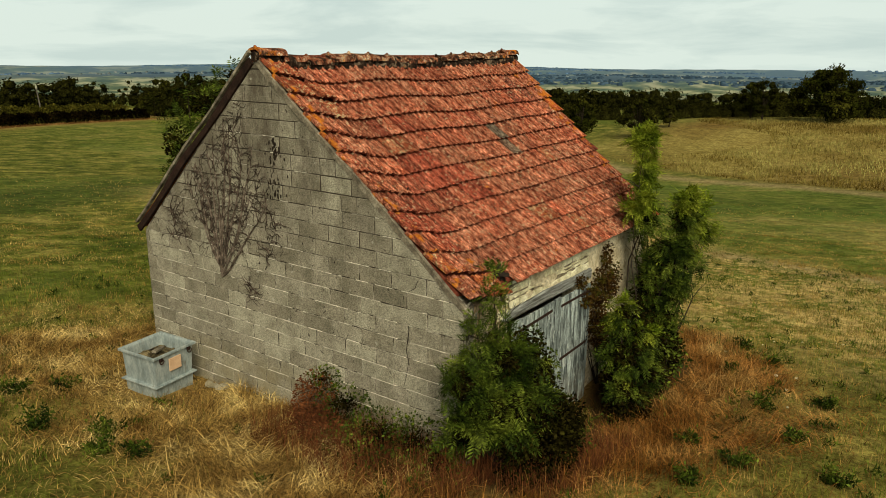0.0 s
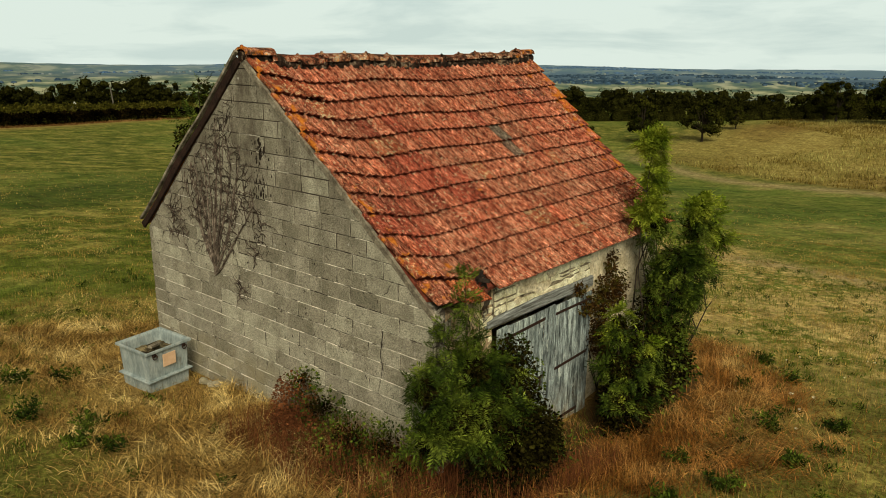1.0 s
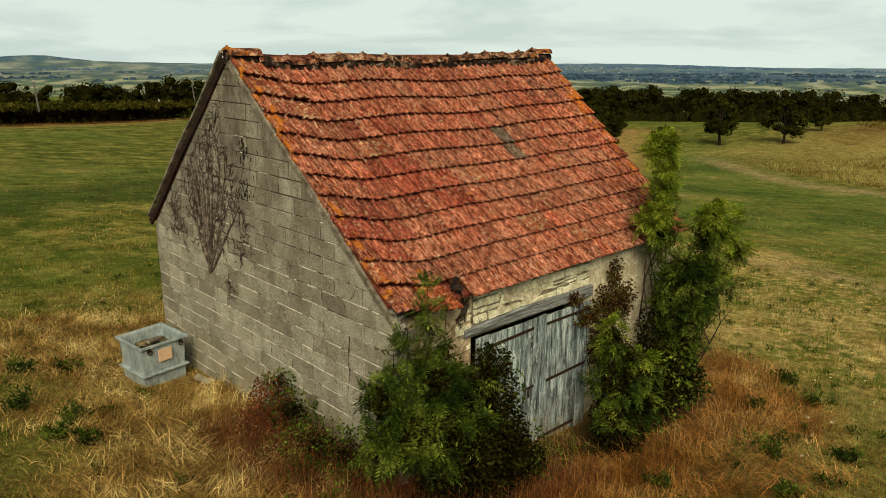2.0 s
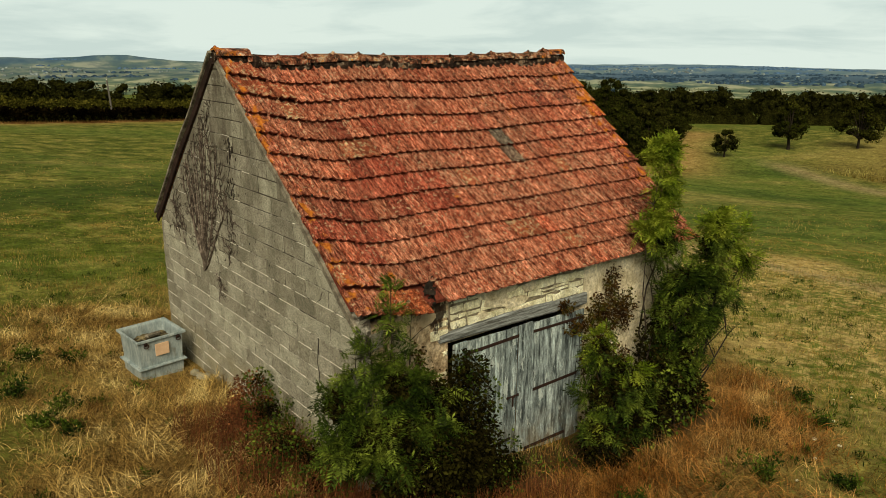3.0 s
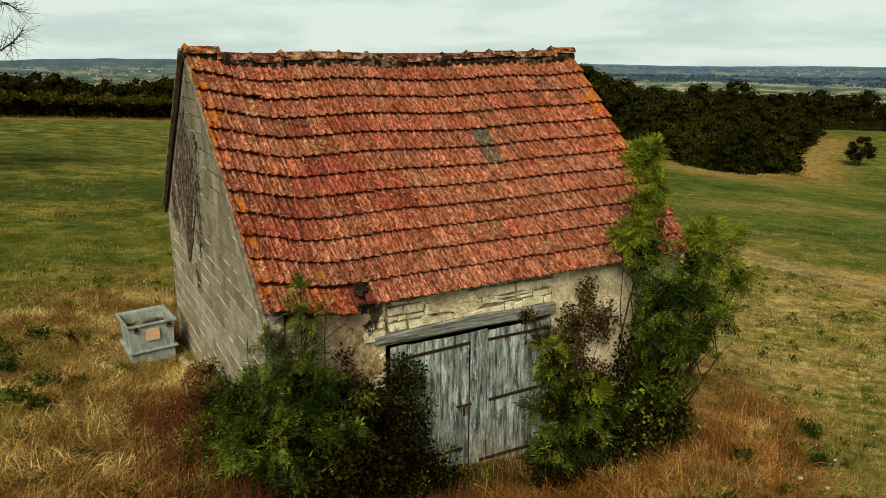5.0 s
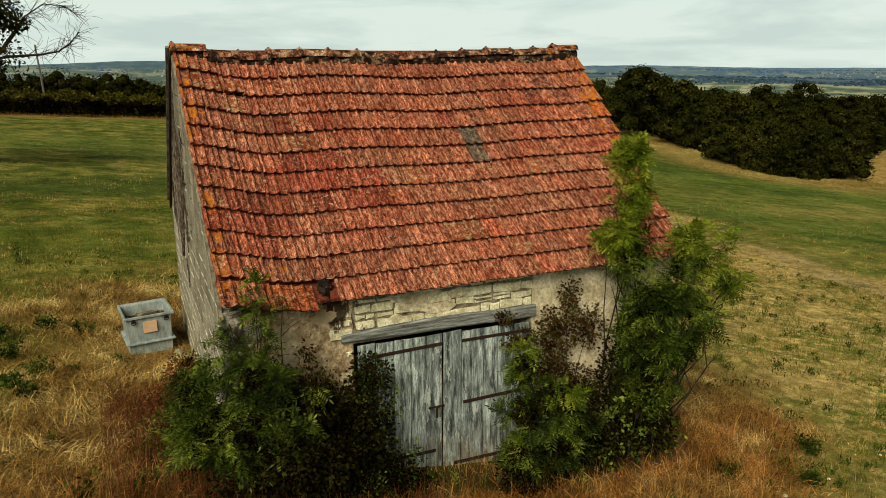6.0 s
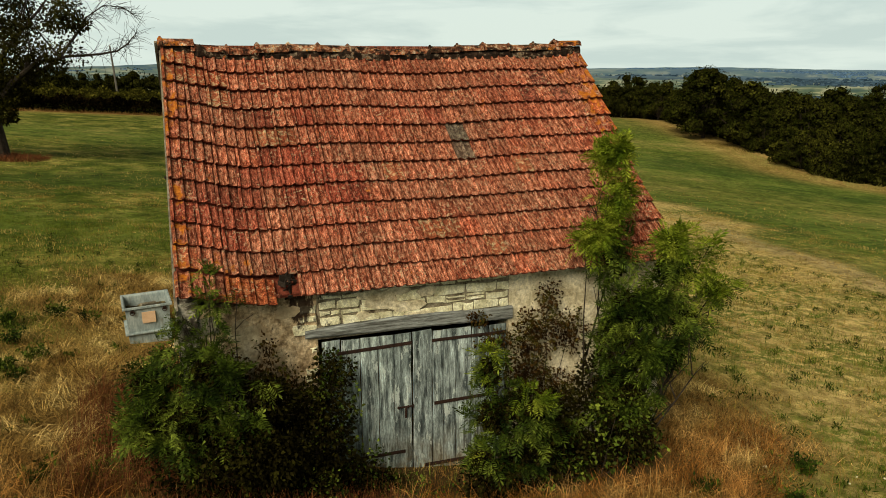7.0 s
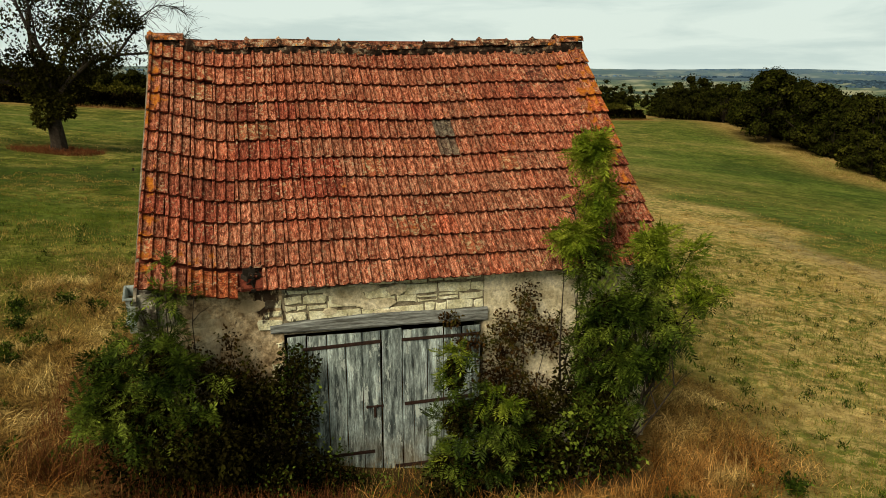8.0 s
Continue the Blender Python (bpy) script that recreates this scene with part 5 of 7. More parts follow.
bm = bmesh.new(); box(bm, (-0.25, -0.05, 0.52), (0.02, 0.02, 0.56), 0.006, TANK @ pose(0.05, 0.1, 0.03, 4, 8, 25))
part("debris", bm, M_BOARD, tank, "pale broken board lying in the tank")
# stray rubble beside the tank
for k in range(9):
    x, y = -0.16 + vr.uniform(-0.08, 0.06), 3.9 + vr.uniform(-0.22, 0.28)
    bm = bmesh.new()
    bmesh.ops.create_icosphere(bm, subdivisions=1, radius=vr.uniform(0.04, 0.09))
    for v in bm.verts:
        v.co = Vector((v.co.x, v.co.y, v.co.z * 0.7)) * (1 + 0.3 * noise.noise(v.co * 9 + Vector((k, 0, 0))))
    ob = new("stone", mesh_bm("stone", bm, M_BLOCK))
    ob.location = (x, y, gz(x, y) + 0.07)
    tagged(ob, "pale broken stone lying at the foot of the wall", "stone", "rubble by the wall")



# ---- shrubs and trees ----
def stems_mesh(seed, base, tips, r0, sides=6, side_twigs=3):
    r = random.Random(seed)
    bm = bmesh.new()
    for tip in tips:
        b, t = Vector(base), Vector(tip)
        n = 6
        pts = [b.lerp(t, i / n) + Vector((r.gauss(0, 1), r.gauss(0, 1), 0)) * 0.035 * (t - b).length * math.sin(math.pi * i / n) for i in range(n + 1)]
        tube(bm, pts, [max(0.004, r0 * (1 - 0.85 * i / n)) for i in range(n + 1)], sides)
        for _ in range(side_twigs):
            i = r.randint(2, n - 1)
            q = pts[i] + Vector((r.gauss(0, 1), r.gauss(0, 1), abs(r.gauss(0.6, 0.5)))).normalized() * min(0.30, (t - b).length * 0.2)
            tube(bm, [pts[i], pts[i].lerp(q, 0.5) + Vector((0, 0, 0.02)), q], [r0 * 0.35, r0 * 0.22, 0.003], 5)
    return bm


def shrub(name, label, category, base, lobes, leaves, size, mat, seed, tips=None, r0=0.03, compound=True, droop=0.25, group="", pairs=4, shell=0.55, inner=0, clumps=0):
    """A bush: stems from the base into the lobes of foliage (centres and radii in the world)."""
    g = np.random.default_rng(seed)
    t = thing(name, base, label, category, group)
    rel = [((c[0] - base[0], c[1] - base[1], c[2] - base[2]), rr) for c, rr in lobes]
    part("stem", stems_mesh(seed, (0, 0, -0.05), tips or [c for c, _ in rel], r0), M_BARK, t)
    whole = rel
    if clumps:
        # each lobe breaks up into shoots of its own, with gaps between them
        rel = []
        for c, rr in whole:
            for d in unit(g.normal(0, 1, (clumps, 3)) + np.array((0, 0, 0.25))):
                k = g.uniform(0.5, 0.85)
                rel.append((tuple(np.array(c) + d * np.array(rr) * k), tuple(np.array(rr) * g.uniform(0.26, 0.44))))
    if compound:
        # leaves stand in rosettes round the shoot tips
        per = 7
        tip, out = in_lobes(g, rel, leaves // per, shell)
        out = unit(out + np.array((0, 0, 0.35)))
        pos, way = np.repeat(tip, per, 0), np.repeat(out, per, 0)
        leaves = len(pos)
        pos = pos + g.normal(0, 0.025, pos.shape) - way * (g.random((leaves, 1)) * 0.10)
        way = unit(way * 0.55 + unit(g.normal(0, 1, pos.shape)) * 0.95 + np.array((0, 0, -droop)))
        s = size * np.repeat(g.uniform(0.75, 1.15, len(tip)), per) * g.uniform(0.75, 1.15, leaves)
        pos = pos + way * (s * 0.5)[:, None]
    else:
        pos, way = in_lobes(g, rel, leaves, shell)
        way = unit(way * 0.7 + g.normal(0, 0.45, pos.shape) + np.array((0, 0, -droop)))
        s = size * g.uniform(0.65, 1.2, leaves)
    if compound:
        v, f = pinnate(g, pos - way * (s * 0.5)[:, None], way, s, pairs)
    else:
        v, f = leaf_quads(pos, way, unit(np.cross(way, g.normal(0, 1, pos.shape))), s, s * 0.62)
    part("foliage", mesh_np("foliage", v, f, mat), mat, t)
    # Inner leaves are coloured nearly black to give the bush its inside shade.
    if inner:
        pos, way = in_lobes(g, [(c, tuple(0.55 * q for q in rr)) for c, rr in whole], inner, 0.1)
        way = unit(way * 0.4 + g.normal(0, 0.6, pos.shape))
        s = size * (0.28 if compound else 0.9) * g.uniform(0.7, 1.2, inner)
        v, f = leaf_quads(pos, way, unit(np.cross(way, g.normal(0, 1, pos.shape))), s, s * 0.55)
        part("inner_foliage", mesh_np("inner_foliage", v, f, M_LEAF_SHADE), M_LEAF_SHADE, t, "near-black leaves that paint the shade inside the bush")
    return t


shrub("ash_bush", "dense green ash bush growing at the barn corner", "bush", (0.35, -0.72, gz(0.35, -0.72)),
      [((0.05, -0.95, 1.62), (0.40, 0.32, 0.34)), ((-0.20, -0.74, 1.58), (0.36, 0.32, 0.38)), ((-0.22, -0.50, 1.25), (0.22, 0.24, 0.28)), ((0.26, -0.72, 1.98), (0.28, 0.26, 0.30)),
       ((-0.34, -0.56, 1.92), (0.24, 0.22, 0.28)), ((0.06, -1.02, 1.36), (0.32, 0.24, 0.26)), ((0.85, -0.88, 1.80), (0.20, 0.14, 0.13)), ((-0.36, -0.6, 1.42), (0.18, 0.18, 0.26)),
       ((0.55, -1.10, 1.45), (0.26, 0.16, 0.22))],
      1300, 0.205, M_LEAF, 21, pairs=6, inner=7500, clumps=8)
shrub("ash_shoot", "thin young ash shoot rising to the eave at the barn corner", "bush", (0.30, -0.62, gz(0.30, -0.62)),
      [((0.28, -0.58, 2.38), (0.20, 0.16, 0.26)), ((0.32, -0.52, 2.72), (0.16, 0.12, 0.20)), ((0.36, -0.48, 3.0), (0.11, 0.08, 0.12)), ((0.62, -0.5, 2.75), (0.12, 0.08, 0.10)), ((-0.04, -0.55, 2.25), (0.20, 0.16, 0.28)), ((0.06, -0.50, 2.6), (0.14, 0.10, 0.18))], 270, 0.185, M_LEAF, 37, pairs=6, r0=0.016)
# The thicket's shade is carried by its near-black leaf colour.
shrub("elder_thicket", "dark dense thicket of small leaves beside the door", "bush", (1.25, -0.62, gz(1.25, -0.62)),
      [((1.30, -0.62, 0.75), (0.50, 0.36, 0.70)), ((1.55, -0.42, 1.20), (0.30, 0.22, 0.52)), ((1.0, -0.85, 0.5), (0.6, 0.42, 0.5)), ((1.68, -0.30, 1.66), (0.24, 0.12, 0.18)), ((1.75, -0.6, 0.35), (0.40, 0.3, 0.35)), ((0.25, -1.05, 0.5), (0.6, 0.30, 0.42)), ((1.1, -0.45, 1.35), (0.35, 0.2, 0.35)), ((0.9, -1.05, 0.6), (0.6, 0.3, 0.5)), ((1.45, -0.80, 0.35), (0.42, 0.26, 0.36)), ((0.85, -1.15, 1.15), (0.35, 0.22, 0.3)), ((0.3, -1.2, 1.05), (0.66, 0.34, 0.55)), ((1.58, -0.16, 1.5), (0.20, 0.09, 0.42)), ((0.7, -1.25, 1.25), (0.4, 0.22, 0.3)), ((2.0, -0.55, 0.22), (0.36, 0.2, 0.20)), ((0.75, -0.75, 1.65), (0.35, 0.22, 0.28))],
      22000, 0.055, M_LEAF_SHADE, 22, r0=0.018, compound=False, shell=0.35)
shrub("elder_shoots", "green leafy shoots over the dark thicket", "bush", (1.6, -0.75, gz(1.6, -0.75)),
      [((1.60, -0.50, 1.25), (0.30, 0.20, 0.5)), ((1.66, -0.30, 1.74), (0.24, 0.12, 0.20)), ((1.60, -0.22, 1.45), (0.14, 0.08, 0.35)), ((1.2, -1.1, 0.55), (0.5, 0.25, 0.35)), ((1.9, -0.62, 0.55), (0.28, 0.22, 0.35)), ((2.3, -0.65, 0.18), (0.40, 0.25, 0.16)), ((2.9, -0.85, 0.10), (0.35, 0.2, 0.12)), ((2.2, -0.35, 0.08), (0.5, 0.2, 0.12))],
      1700, 0.05, M_LEAF, 35, r0=0.01, compound=False)
shrub("ash_shrub", "bright green ash shrub in front of the door", "bush", (3.65, -0.85, gz(3.65, -0.85)),
      [((3.42, -0.90, 1.10), (0.34, 0.32, 0.36)), ((3.38, -0.82, 1.62), (0.17, 0.18, 0.38)), ((3.80, -0.88, 1.15), (0.42, 0.34, 0.36)), ((3.22, -1.02, 0.60), (0.24, 0.24, 0.22)), ((4.25, -0.88, 0.72), (0.36, 0.30, 0.32)), ((3.85, -1.12, 0.62), (0.35, 0.22, 0.26))],
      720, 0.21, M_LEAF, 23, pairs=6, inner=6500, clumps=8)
shrub("ash_shoots", "bright young ash shoots by the door", "bush", (3.45, -0.9, gz(3.45, -0.9)),
      [((3.36, -0.84, 1.72), (0.13, 0.14, 0.30)), ((3.85, -1.0, 1.35), (0.25, 0.2, 0.15)), ((3.25, -1.08, 0.75), (0.15, 0.12, 0.15))], 130, 0.19, M_LEAF_BRIGHT, 33, pairs=6, r0=0.012)
shrub("ash_sapling", "tall multi-stemmed ash sapling against the barn wall", "tree", (5.35, -0.60, gz(5.35, -0.60)),
      [((5.40, -0.70, 2.15), (0.54, 0.42, 0.46)), ((5.72, -0.85, 2.66), (0.30, 0.28, 0.32)), ((5.20, -0.45, 2.70), (0.26, 0.24, 0.34)),
       ((6.25, -1.06, 2.42), (0.15, 0.14, 0.15)), ((5.45, -0.72, 1.55), (0.50, 0.38, 0.42)), ((5.32, -0.70, 1.02), (0.46, 0.34, 0.34)), ((5.88, -0.85, 1.45), (0.20, 0.20, 0.26)), ((5.95, -0.92, 1.98), (0.25, 0.26, 0.28)), ((5.10, -0.55, 1.7), (0.24, 0.26, 0.46))],
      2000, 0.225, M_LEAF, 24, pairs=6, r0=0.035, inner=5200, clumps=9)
shrub("ash_regrowth", "bright young ash shoots rising above the eave", "tree", (5.08, -0.42, gz(5.08, -0.42)),
      [((5.12, -0.34, 3.50), (0.30, 0.25, 0.36)), ((5.14, -0.30, 3.96), (0.20, 0.18, 0.32)), ((5.02, -0.40, 3.10), (0.24, 0.18, 0.22)), ((4.80, -0.34, 3.0), (0.10, 0.10, 0.13)), ((5.70, -0.90, 3.02), (0.22, 0.18, 0.20))],
      1150, 0.215, M_LEAF_BRIGHT, 25, pairs=6, r0=0.02, clumps=6)
shrub("ash_bough", "thin leafy ash boughs reaching out from the sapling", "tree", (5.5, -0.75, gz(5.5, -0.75)),
      [((6.10, -1.05, 2.94), (0.15, 0.13, 0.20)), ((6.28, -1.10, 2.50), (0.18, 0.12, 0.12)), ((6.0, -1.0, 2.72), (0.12, 0.1, 0.12)), ((6.15, -1.0, 2.2), (0.14, 0.12, 0.12))],
      170, 0.22, M_LEAF_BRIGHT, 38, pairs=6, r0=0.016)
# Leaf colour darkened for the shade beneath the sapling.
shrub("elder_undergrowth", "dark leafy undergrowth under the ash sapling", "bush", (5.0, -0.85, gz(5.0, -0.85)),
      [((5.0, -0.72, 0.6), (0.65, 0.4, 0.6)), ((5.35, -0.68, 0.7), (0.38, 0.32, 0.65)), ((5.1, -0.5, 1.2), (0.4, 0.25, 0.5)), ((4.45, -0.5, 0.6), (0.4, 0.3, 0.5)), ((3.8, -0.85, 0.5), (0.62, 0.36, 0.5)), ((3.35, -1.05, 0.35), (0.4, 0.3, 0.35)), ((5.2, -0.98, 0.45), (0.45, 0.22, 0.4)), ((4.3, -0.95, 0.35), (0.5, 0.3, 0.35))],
      11000, 0.06, M_LEAF_SHADE, 26, r0=0.02, compound=False, shell=0.35)
shrub("green_weed", "low green elder shoots at the foot of the sapling", "bush", (4.75, -1.15, gz(4.75, -1.15)),
      [((4.65, -1.12, 0.45), (0.35, 0.25, 0.3)), ((5.25, -1.05, 0.45), (0.34, 0.24, 0.30)), ((5.0, -1.0, 0.85), (0.4, 0.2, 0.3)), ((5.55, -0.95, 0.35), (0.26, 0.2, 0.25)), ((4.2, -1.15, 0.3), (0.35, 0.2, 0.25))], 650, 0.07, M_LEAF, 27, r0=0.01, compound=False)
shrub("withered_ivy", "half-withered brown ivy climbing the rendered wall", "climber", (4.35, -0.10, gz(4.35, -0.1)),
      [((4.28, -0.12, 1.72), (0.34, 0.10, 0.40)), ((4.15, -0.14, 1.2), (0.38, 0.12, 0.4)), ((4.50, -0.08, 2.2), (0.20, 0.04, 0.24)), ((4.80, -0.08, 1.7), (0.30, 0.05, 0.35)), ((3.75, -0.16, 1.72), (0.3, 0.05, 0.14)), ((3.50, -0.12, 2.02), (0.16, 0.05, 0.10)), ((4.6, -0.12, 0.8), (0.4, 0.12, 0.4))],
      4600, 0.050, M_IVY, 28, r0=0.012, compound=False, shell=0.15)
shrub("withered_ivy", "sparse dark ivy on the rendered corner", "climber", (0.95, -0.16, gz(0.95, -0.16)),
      [((0.75, -0.22, 1.60), (0.25, 0.04, 0.32)), ((1.15, -0.14, 1.3), (0.24, 0.05, 0.38)), ((0.9, -0.2, 2.0), (0.15, 0.03, 0.18)), ((0.55, -0.26, 1.85), (0.2, 0.04, 0.25)), ((1.0, -0.2, 1.65), (0.3, 0.06, 0.25))], 1100, 0.05, M_IVY, 29, r0=0.01, compound=False, shell=0.15)
shrub("bramble", "sprawling green bramble against the block wall", "bramble", (-0.42, 0.75, gz(-0.42, 0.75)),
      [((-0.42, 0.55, 0.98), (0.38, 0.50, 0.32)), ((-0.32, 1.20, 1.14), (0.28, 0.40, 0.24)), ((-0.68, 0.75, 0.80), (0.36, 0.55, 0.26)), ((-0.24, 1.62, 1.38), (0.16, 0.22, 0.13)), ((-0.34, 0.1, 1.02), (0.34, 0.38, 0.30)), ((-0.78, 0.15, 0.78), (0.36, 0.45, 0.26)), ((-0.45, -0.3, 0.85), (0.35, 0.35, 0.32))],
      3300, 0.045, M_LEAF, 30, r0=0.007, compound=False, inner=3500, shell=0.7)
shrub("dead_bramble", "rust-brown dead bramble stems and leaves", "bramble", (-0.45, 1.45, gz(-0.45, 1.45)),
      [((-0.32, 1.72, 1.02), (0.26, 0.30, 0.42)), ((-0.62, 1.40, 0.82), (0.34, 0.50, 0.32)), ((-0.95, 0.75, 0.66), (0.30, 0.7, 0.20)), ((-0.9, 0.0, 0.62), (0.34, 0.6, 0.2)), ((-0.25, -1.15, 0.52), (0.6, 0.30, 0.16)), ((0.6, -1.5, 0.35), (0.7, 0.25, 0.16))],
      12500, 0.040, M_RUST, 31, r0=0.007, compound=False, shell=0.3)
shrub("ash_tree", "small green ash tree behind the barn", "tree", (1.5, 6.75, gz(1.5, 6.75)),
      [((1.30, 6.55, 3.75), (0.42, 0.36, 0.60)), ((1.95, 6.5, 4.35), (0.45, 0.36, 0.48)), ((1.15, 6.5, 2.8), (0.30, 0.30, 0.55)), ((2.55, 6.45, 4.85), (0.35, 0.3, 0.36)), ((0.95, 6.45, 1.9), (0.35, 0.3, 0.5)), ((1.55, 6.5, 4.75), (0.12, 0.12, 0.12))],
      560, 0.27, M_LEAF, 32, r0=0.04, inner=1600)


def tree_kind(seed, height, spread, mat=M_CROWN, leaves=2300, trunk=0.22, leaf=0.36):
    """A broadleaf tree: tapered trunk, limbs, and a crown of many leaf clumps with gaps."""
    r = random.Random(seed)
    g = np.random.default_rng(seed)
    t = thing("tree", (0, 0, 0), "", "tree")
    bm = bmesh.new()
    fork = height * (0.16 + 0.08 * r.random())
    tube(bm, [(0, 0, -0.3), (0.02, 0, fork * 0.5), (r.gauss(0, 0.1), r.gauss(0, 0.1), fork)], [trunk * 1.25, trunk, trunk * 0.85], 8)
    lobes = []
    nl = 17
    for i in range(nl):
        a = i * 2.4 + r.uniform(-0.3, 0.3)
        k = (i + 0.5) / nl
        rad = spread * (0.62 * math.sin(math.pi * min(0.97, 0.25 + 0.72 * k)) + 0.05) * r.uniform(0.7, 1.15)
        c = (math.cos(a) * rad, math.sin(a) * rad, fork + (height - fork) * (0.06 + 0.82 * k))
        s = spread * r.uniform(0.26, 0.42) * (1.15 - 0.45 * k)
        lobes.append((c, (s, s, s * r.uniform(0.6, 0.85))))
        mid = Vector((c[0] * 0.45, c[1] * 0.45, fork + (c[2] - fork) * 0.55))
        tube(bm, [(0, 0, fork * 0.92), mid, c], [trunk * 0.55, trunk * 0.32, 0.03], 6)
    part("trunk", bm, M_BARK, t)
    pos, way = in_lobes(g, lobes, leaves, 0.7)
    pos = pos + 0.10 * spread * np.sin(pos * 3.1 + seed) * 0.3
    way = unit(way + g.normal(0, 0.38, pos.shape))
    s = leaf * g.uniform(0.6, 1.3, leaves)
    flat = unit(np.cross(way, g.normal(0, 1, pos.shape)))
    v, f = leaf_quads(pos - flat * (s * 0.5)[:, None], flat, unit(np.cross(flat, way)), s, s * 0.8, 0.2)
    part("crown", mesh_np("crown", v, f, mat), mat, t)
    part("inner_foliage", mesh_np("inner_foliage", *lumps(g, lobes, 0.70), M_SHADE), M_SHADE, t, "dark core lumps that paint the shade inside the crown")
    return t


kinds = [tree_kind(50 + i, h, s, leaves=2200 if s < 6 else 9000, leaf=0.28 if s < 6 else 0.42) for i, (h, s) in enumerate(((9.0, 4.2), (8.0, 4.0), (10.5, 4.6), (6.5, 3.4), (7.2, 3.0), (10.2, 8.4)))]
used = [False] * len(kinds)
tr = random.Random(77)


def plant(k, x, y, size, label, group="", sink=0.0):
    m = pose(x, y, gz(x, y) - sink, 0, 0, tr.uniform(0, 360)) @ Matrix.Diagonal((size, size, size * tr.uniform(0.9, 1.1), 1))
    if not used[k]:
        used[k] = True
        ob = kinds[k]
        ob.matrix_basis = m
    else:
        ob = kinds[k].copy()
        scene.collection.objects.link(ob)
        for c in kinds[k].children:
            d = c.copy()
            scene.collection.objects.link(d)
            d.parent = ob
        ob.matrix_basis = m
    for key in ("group",):
        if key in ob:
            del ob[key]
    return tagged(ob, label, "tree", group)


# lone trees in the valley field
for k, x, y, s in ((0, 107.5, 39.2, 0.80), (4, 101.5, 46.2, 0.95), (1, 88.2, 48.2, 0.50), (5, 136.5, 17.0, 0.86), (1, 124, 40, 0.5), (0, 139, 28, 0.8), (1, 143, 31, 0.85)):
    plant(k, x, y, s, "lone dark green tree standing in the dry field", "field trees")
# the wood at the edge of the meadow
for (x0, y0), (x1, y1) in zip(WOOD_EDGE, WOOD_EDGE[1:]):
    n = max(2, int(math.hypot(x1 - x0, y1 - y0) / 3.4))
    dx, dy = (x1 - x0) / math.hypot(x1 - x0, y1 - y0), (y1 - y0) / math.hypot(x1 - x0, y1 - y0)
    for i in range(n):
        for row, (off, low, high) in enumerate(((1.8, 0.62, 0.85), (7.0, 0.85, 1.05), (13, 0.95, 1.15))):
            k = (i + tr.uniform(0.2, 0.8)) / n
            x, y = x0 + (x1 - x0) * k - dy * off + tr.gauss(0, 1), y0 + (y1 - y0) * k + dx * off + tr.gauss(0, 1)
            plant((0, 1, 3, 4, 0)[tr.randrange(5)], x, y, tr.uniform(low, high) * (0.60 + 0.40 * min(1.0, max(0.0, (y - 46) / 22))), "dark broadleaf tree at the edge of the wood", "wood edge", 0.9)
for k, x, y, s in ((2, 68.3, 78.4, 1.25), (2, 70.5, 82.0, 1.2), (0, 69.5, 72.2, 1.2)):
    plant(k, x, y, s, "tall broadleaf tree rising over the wood edge", "wood edge", 1.6)
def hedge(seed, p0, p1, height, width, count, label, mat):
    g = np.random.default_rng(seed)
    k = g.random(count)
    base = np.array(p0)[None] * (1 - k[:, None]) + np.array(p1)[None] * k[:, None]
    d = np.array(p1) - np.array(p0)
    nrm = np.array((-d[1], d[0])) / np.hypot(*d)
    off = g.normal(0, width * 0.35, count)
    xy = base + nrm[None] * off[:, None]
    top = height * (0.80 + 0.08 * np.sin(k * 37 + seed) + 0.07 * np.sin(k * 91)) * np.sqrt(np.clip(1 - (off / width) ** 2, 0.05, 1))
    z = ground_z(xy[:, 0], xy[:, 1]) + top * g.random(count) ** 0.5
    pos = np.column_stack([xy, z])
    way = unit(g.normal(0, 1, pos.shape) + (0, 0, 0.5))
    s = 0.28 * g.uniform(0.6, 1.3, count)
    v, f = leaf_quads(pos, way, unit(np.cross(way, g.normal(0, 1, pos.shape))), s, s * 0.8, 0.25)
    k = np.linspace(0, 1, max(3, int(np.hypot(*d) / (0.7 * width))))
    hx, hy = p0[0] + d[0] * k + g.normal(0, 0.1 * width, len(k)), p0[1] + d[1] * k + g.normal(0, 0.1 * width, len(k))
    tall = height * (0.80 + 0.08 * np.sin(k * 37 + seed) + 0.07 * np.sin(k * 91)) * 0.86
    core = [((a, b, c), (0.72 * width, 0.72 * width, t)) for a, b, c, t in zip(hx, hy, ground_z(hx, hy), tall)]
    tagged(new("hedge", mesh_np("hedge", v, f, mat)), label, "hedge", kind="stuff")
    tagged(new("hedge", mesh_np("hedge", *lumps(g, core, 0.85), M_SHADE)), "dark core lumps that paint the shade inside the hedge", "hedge", kind="stuff")


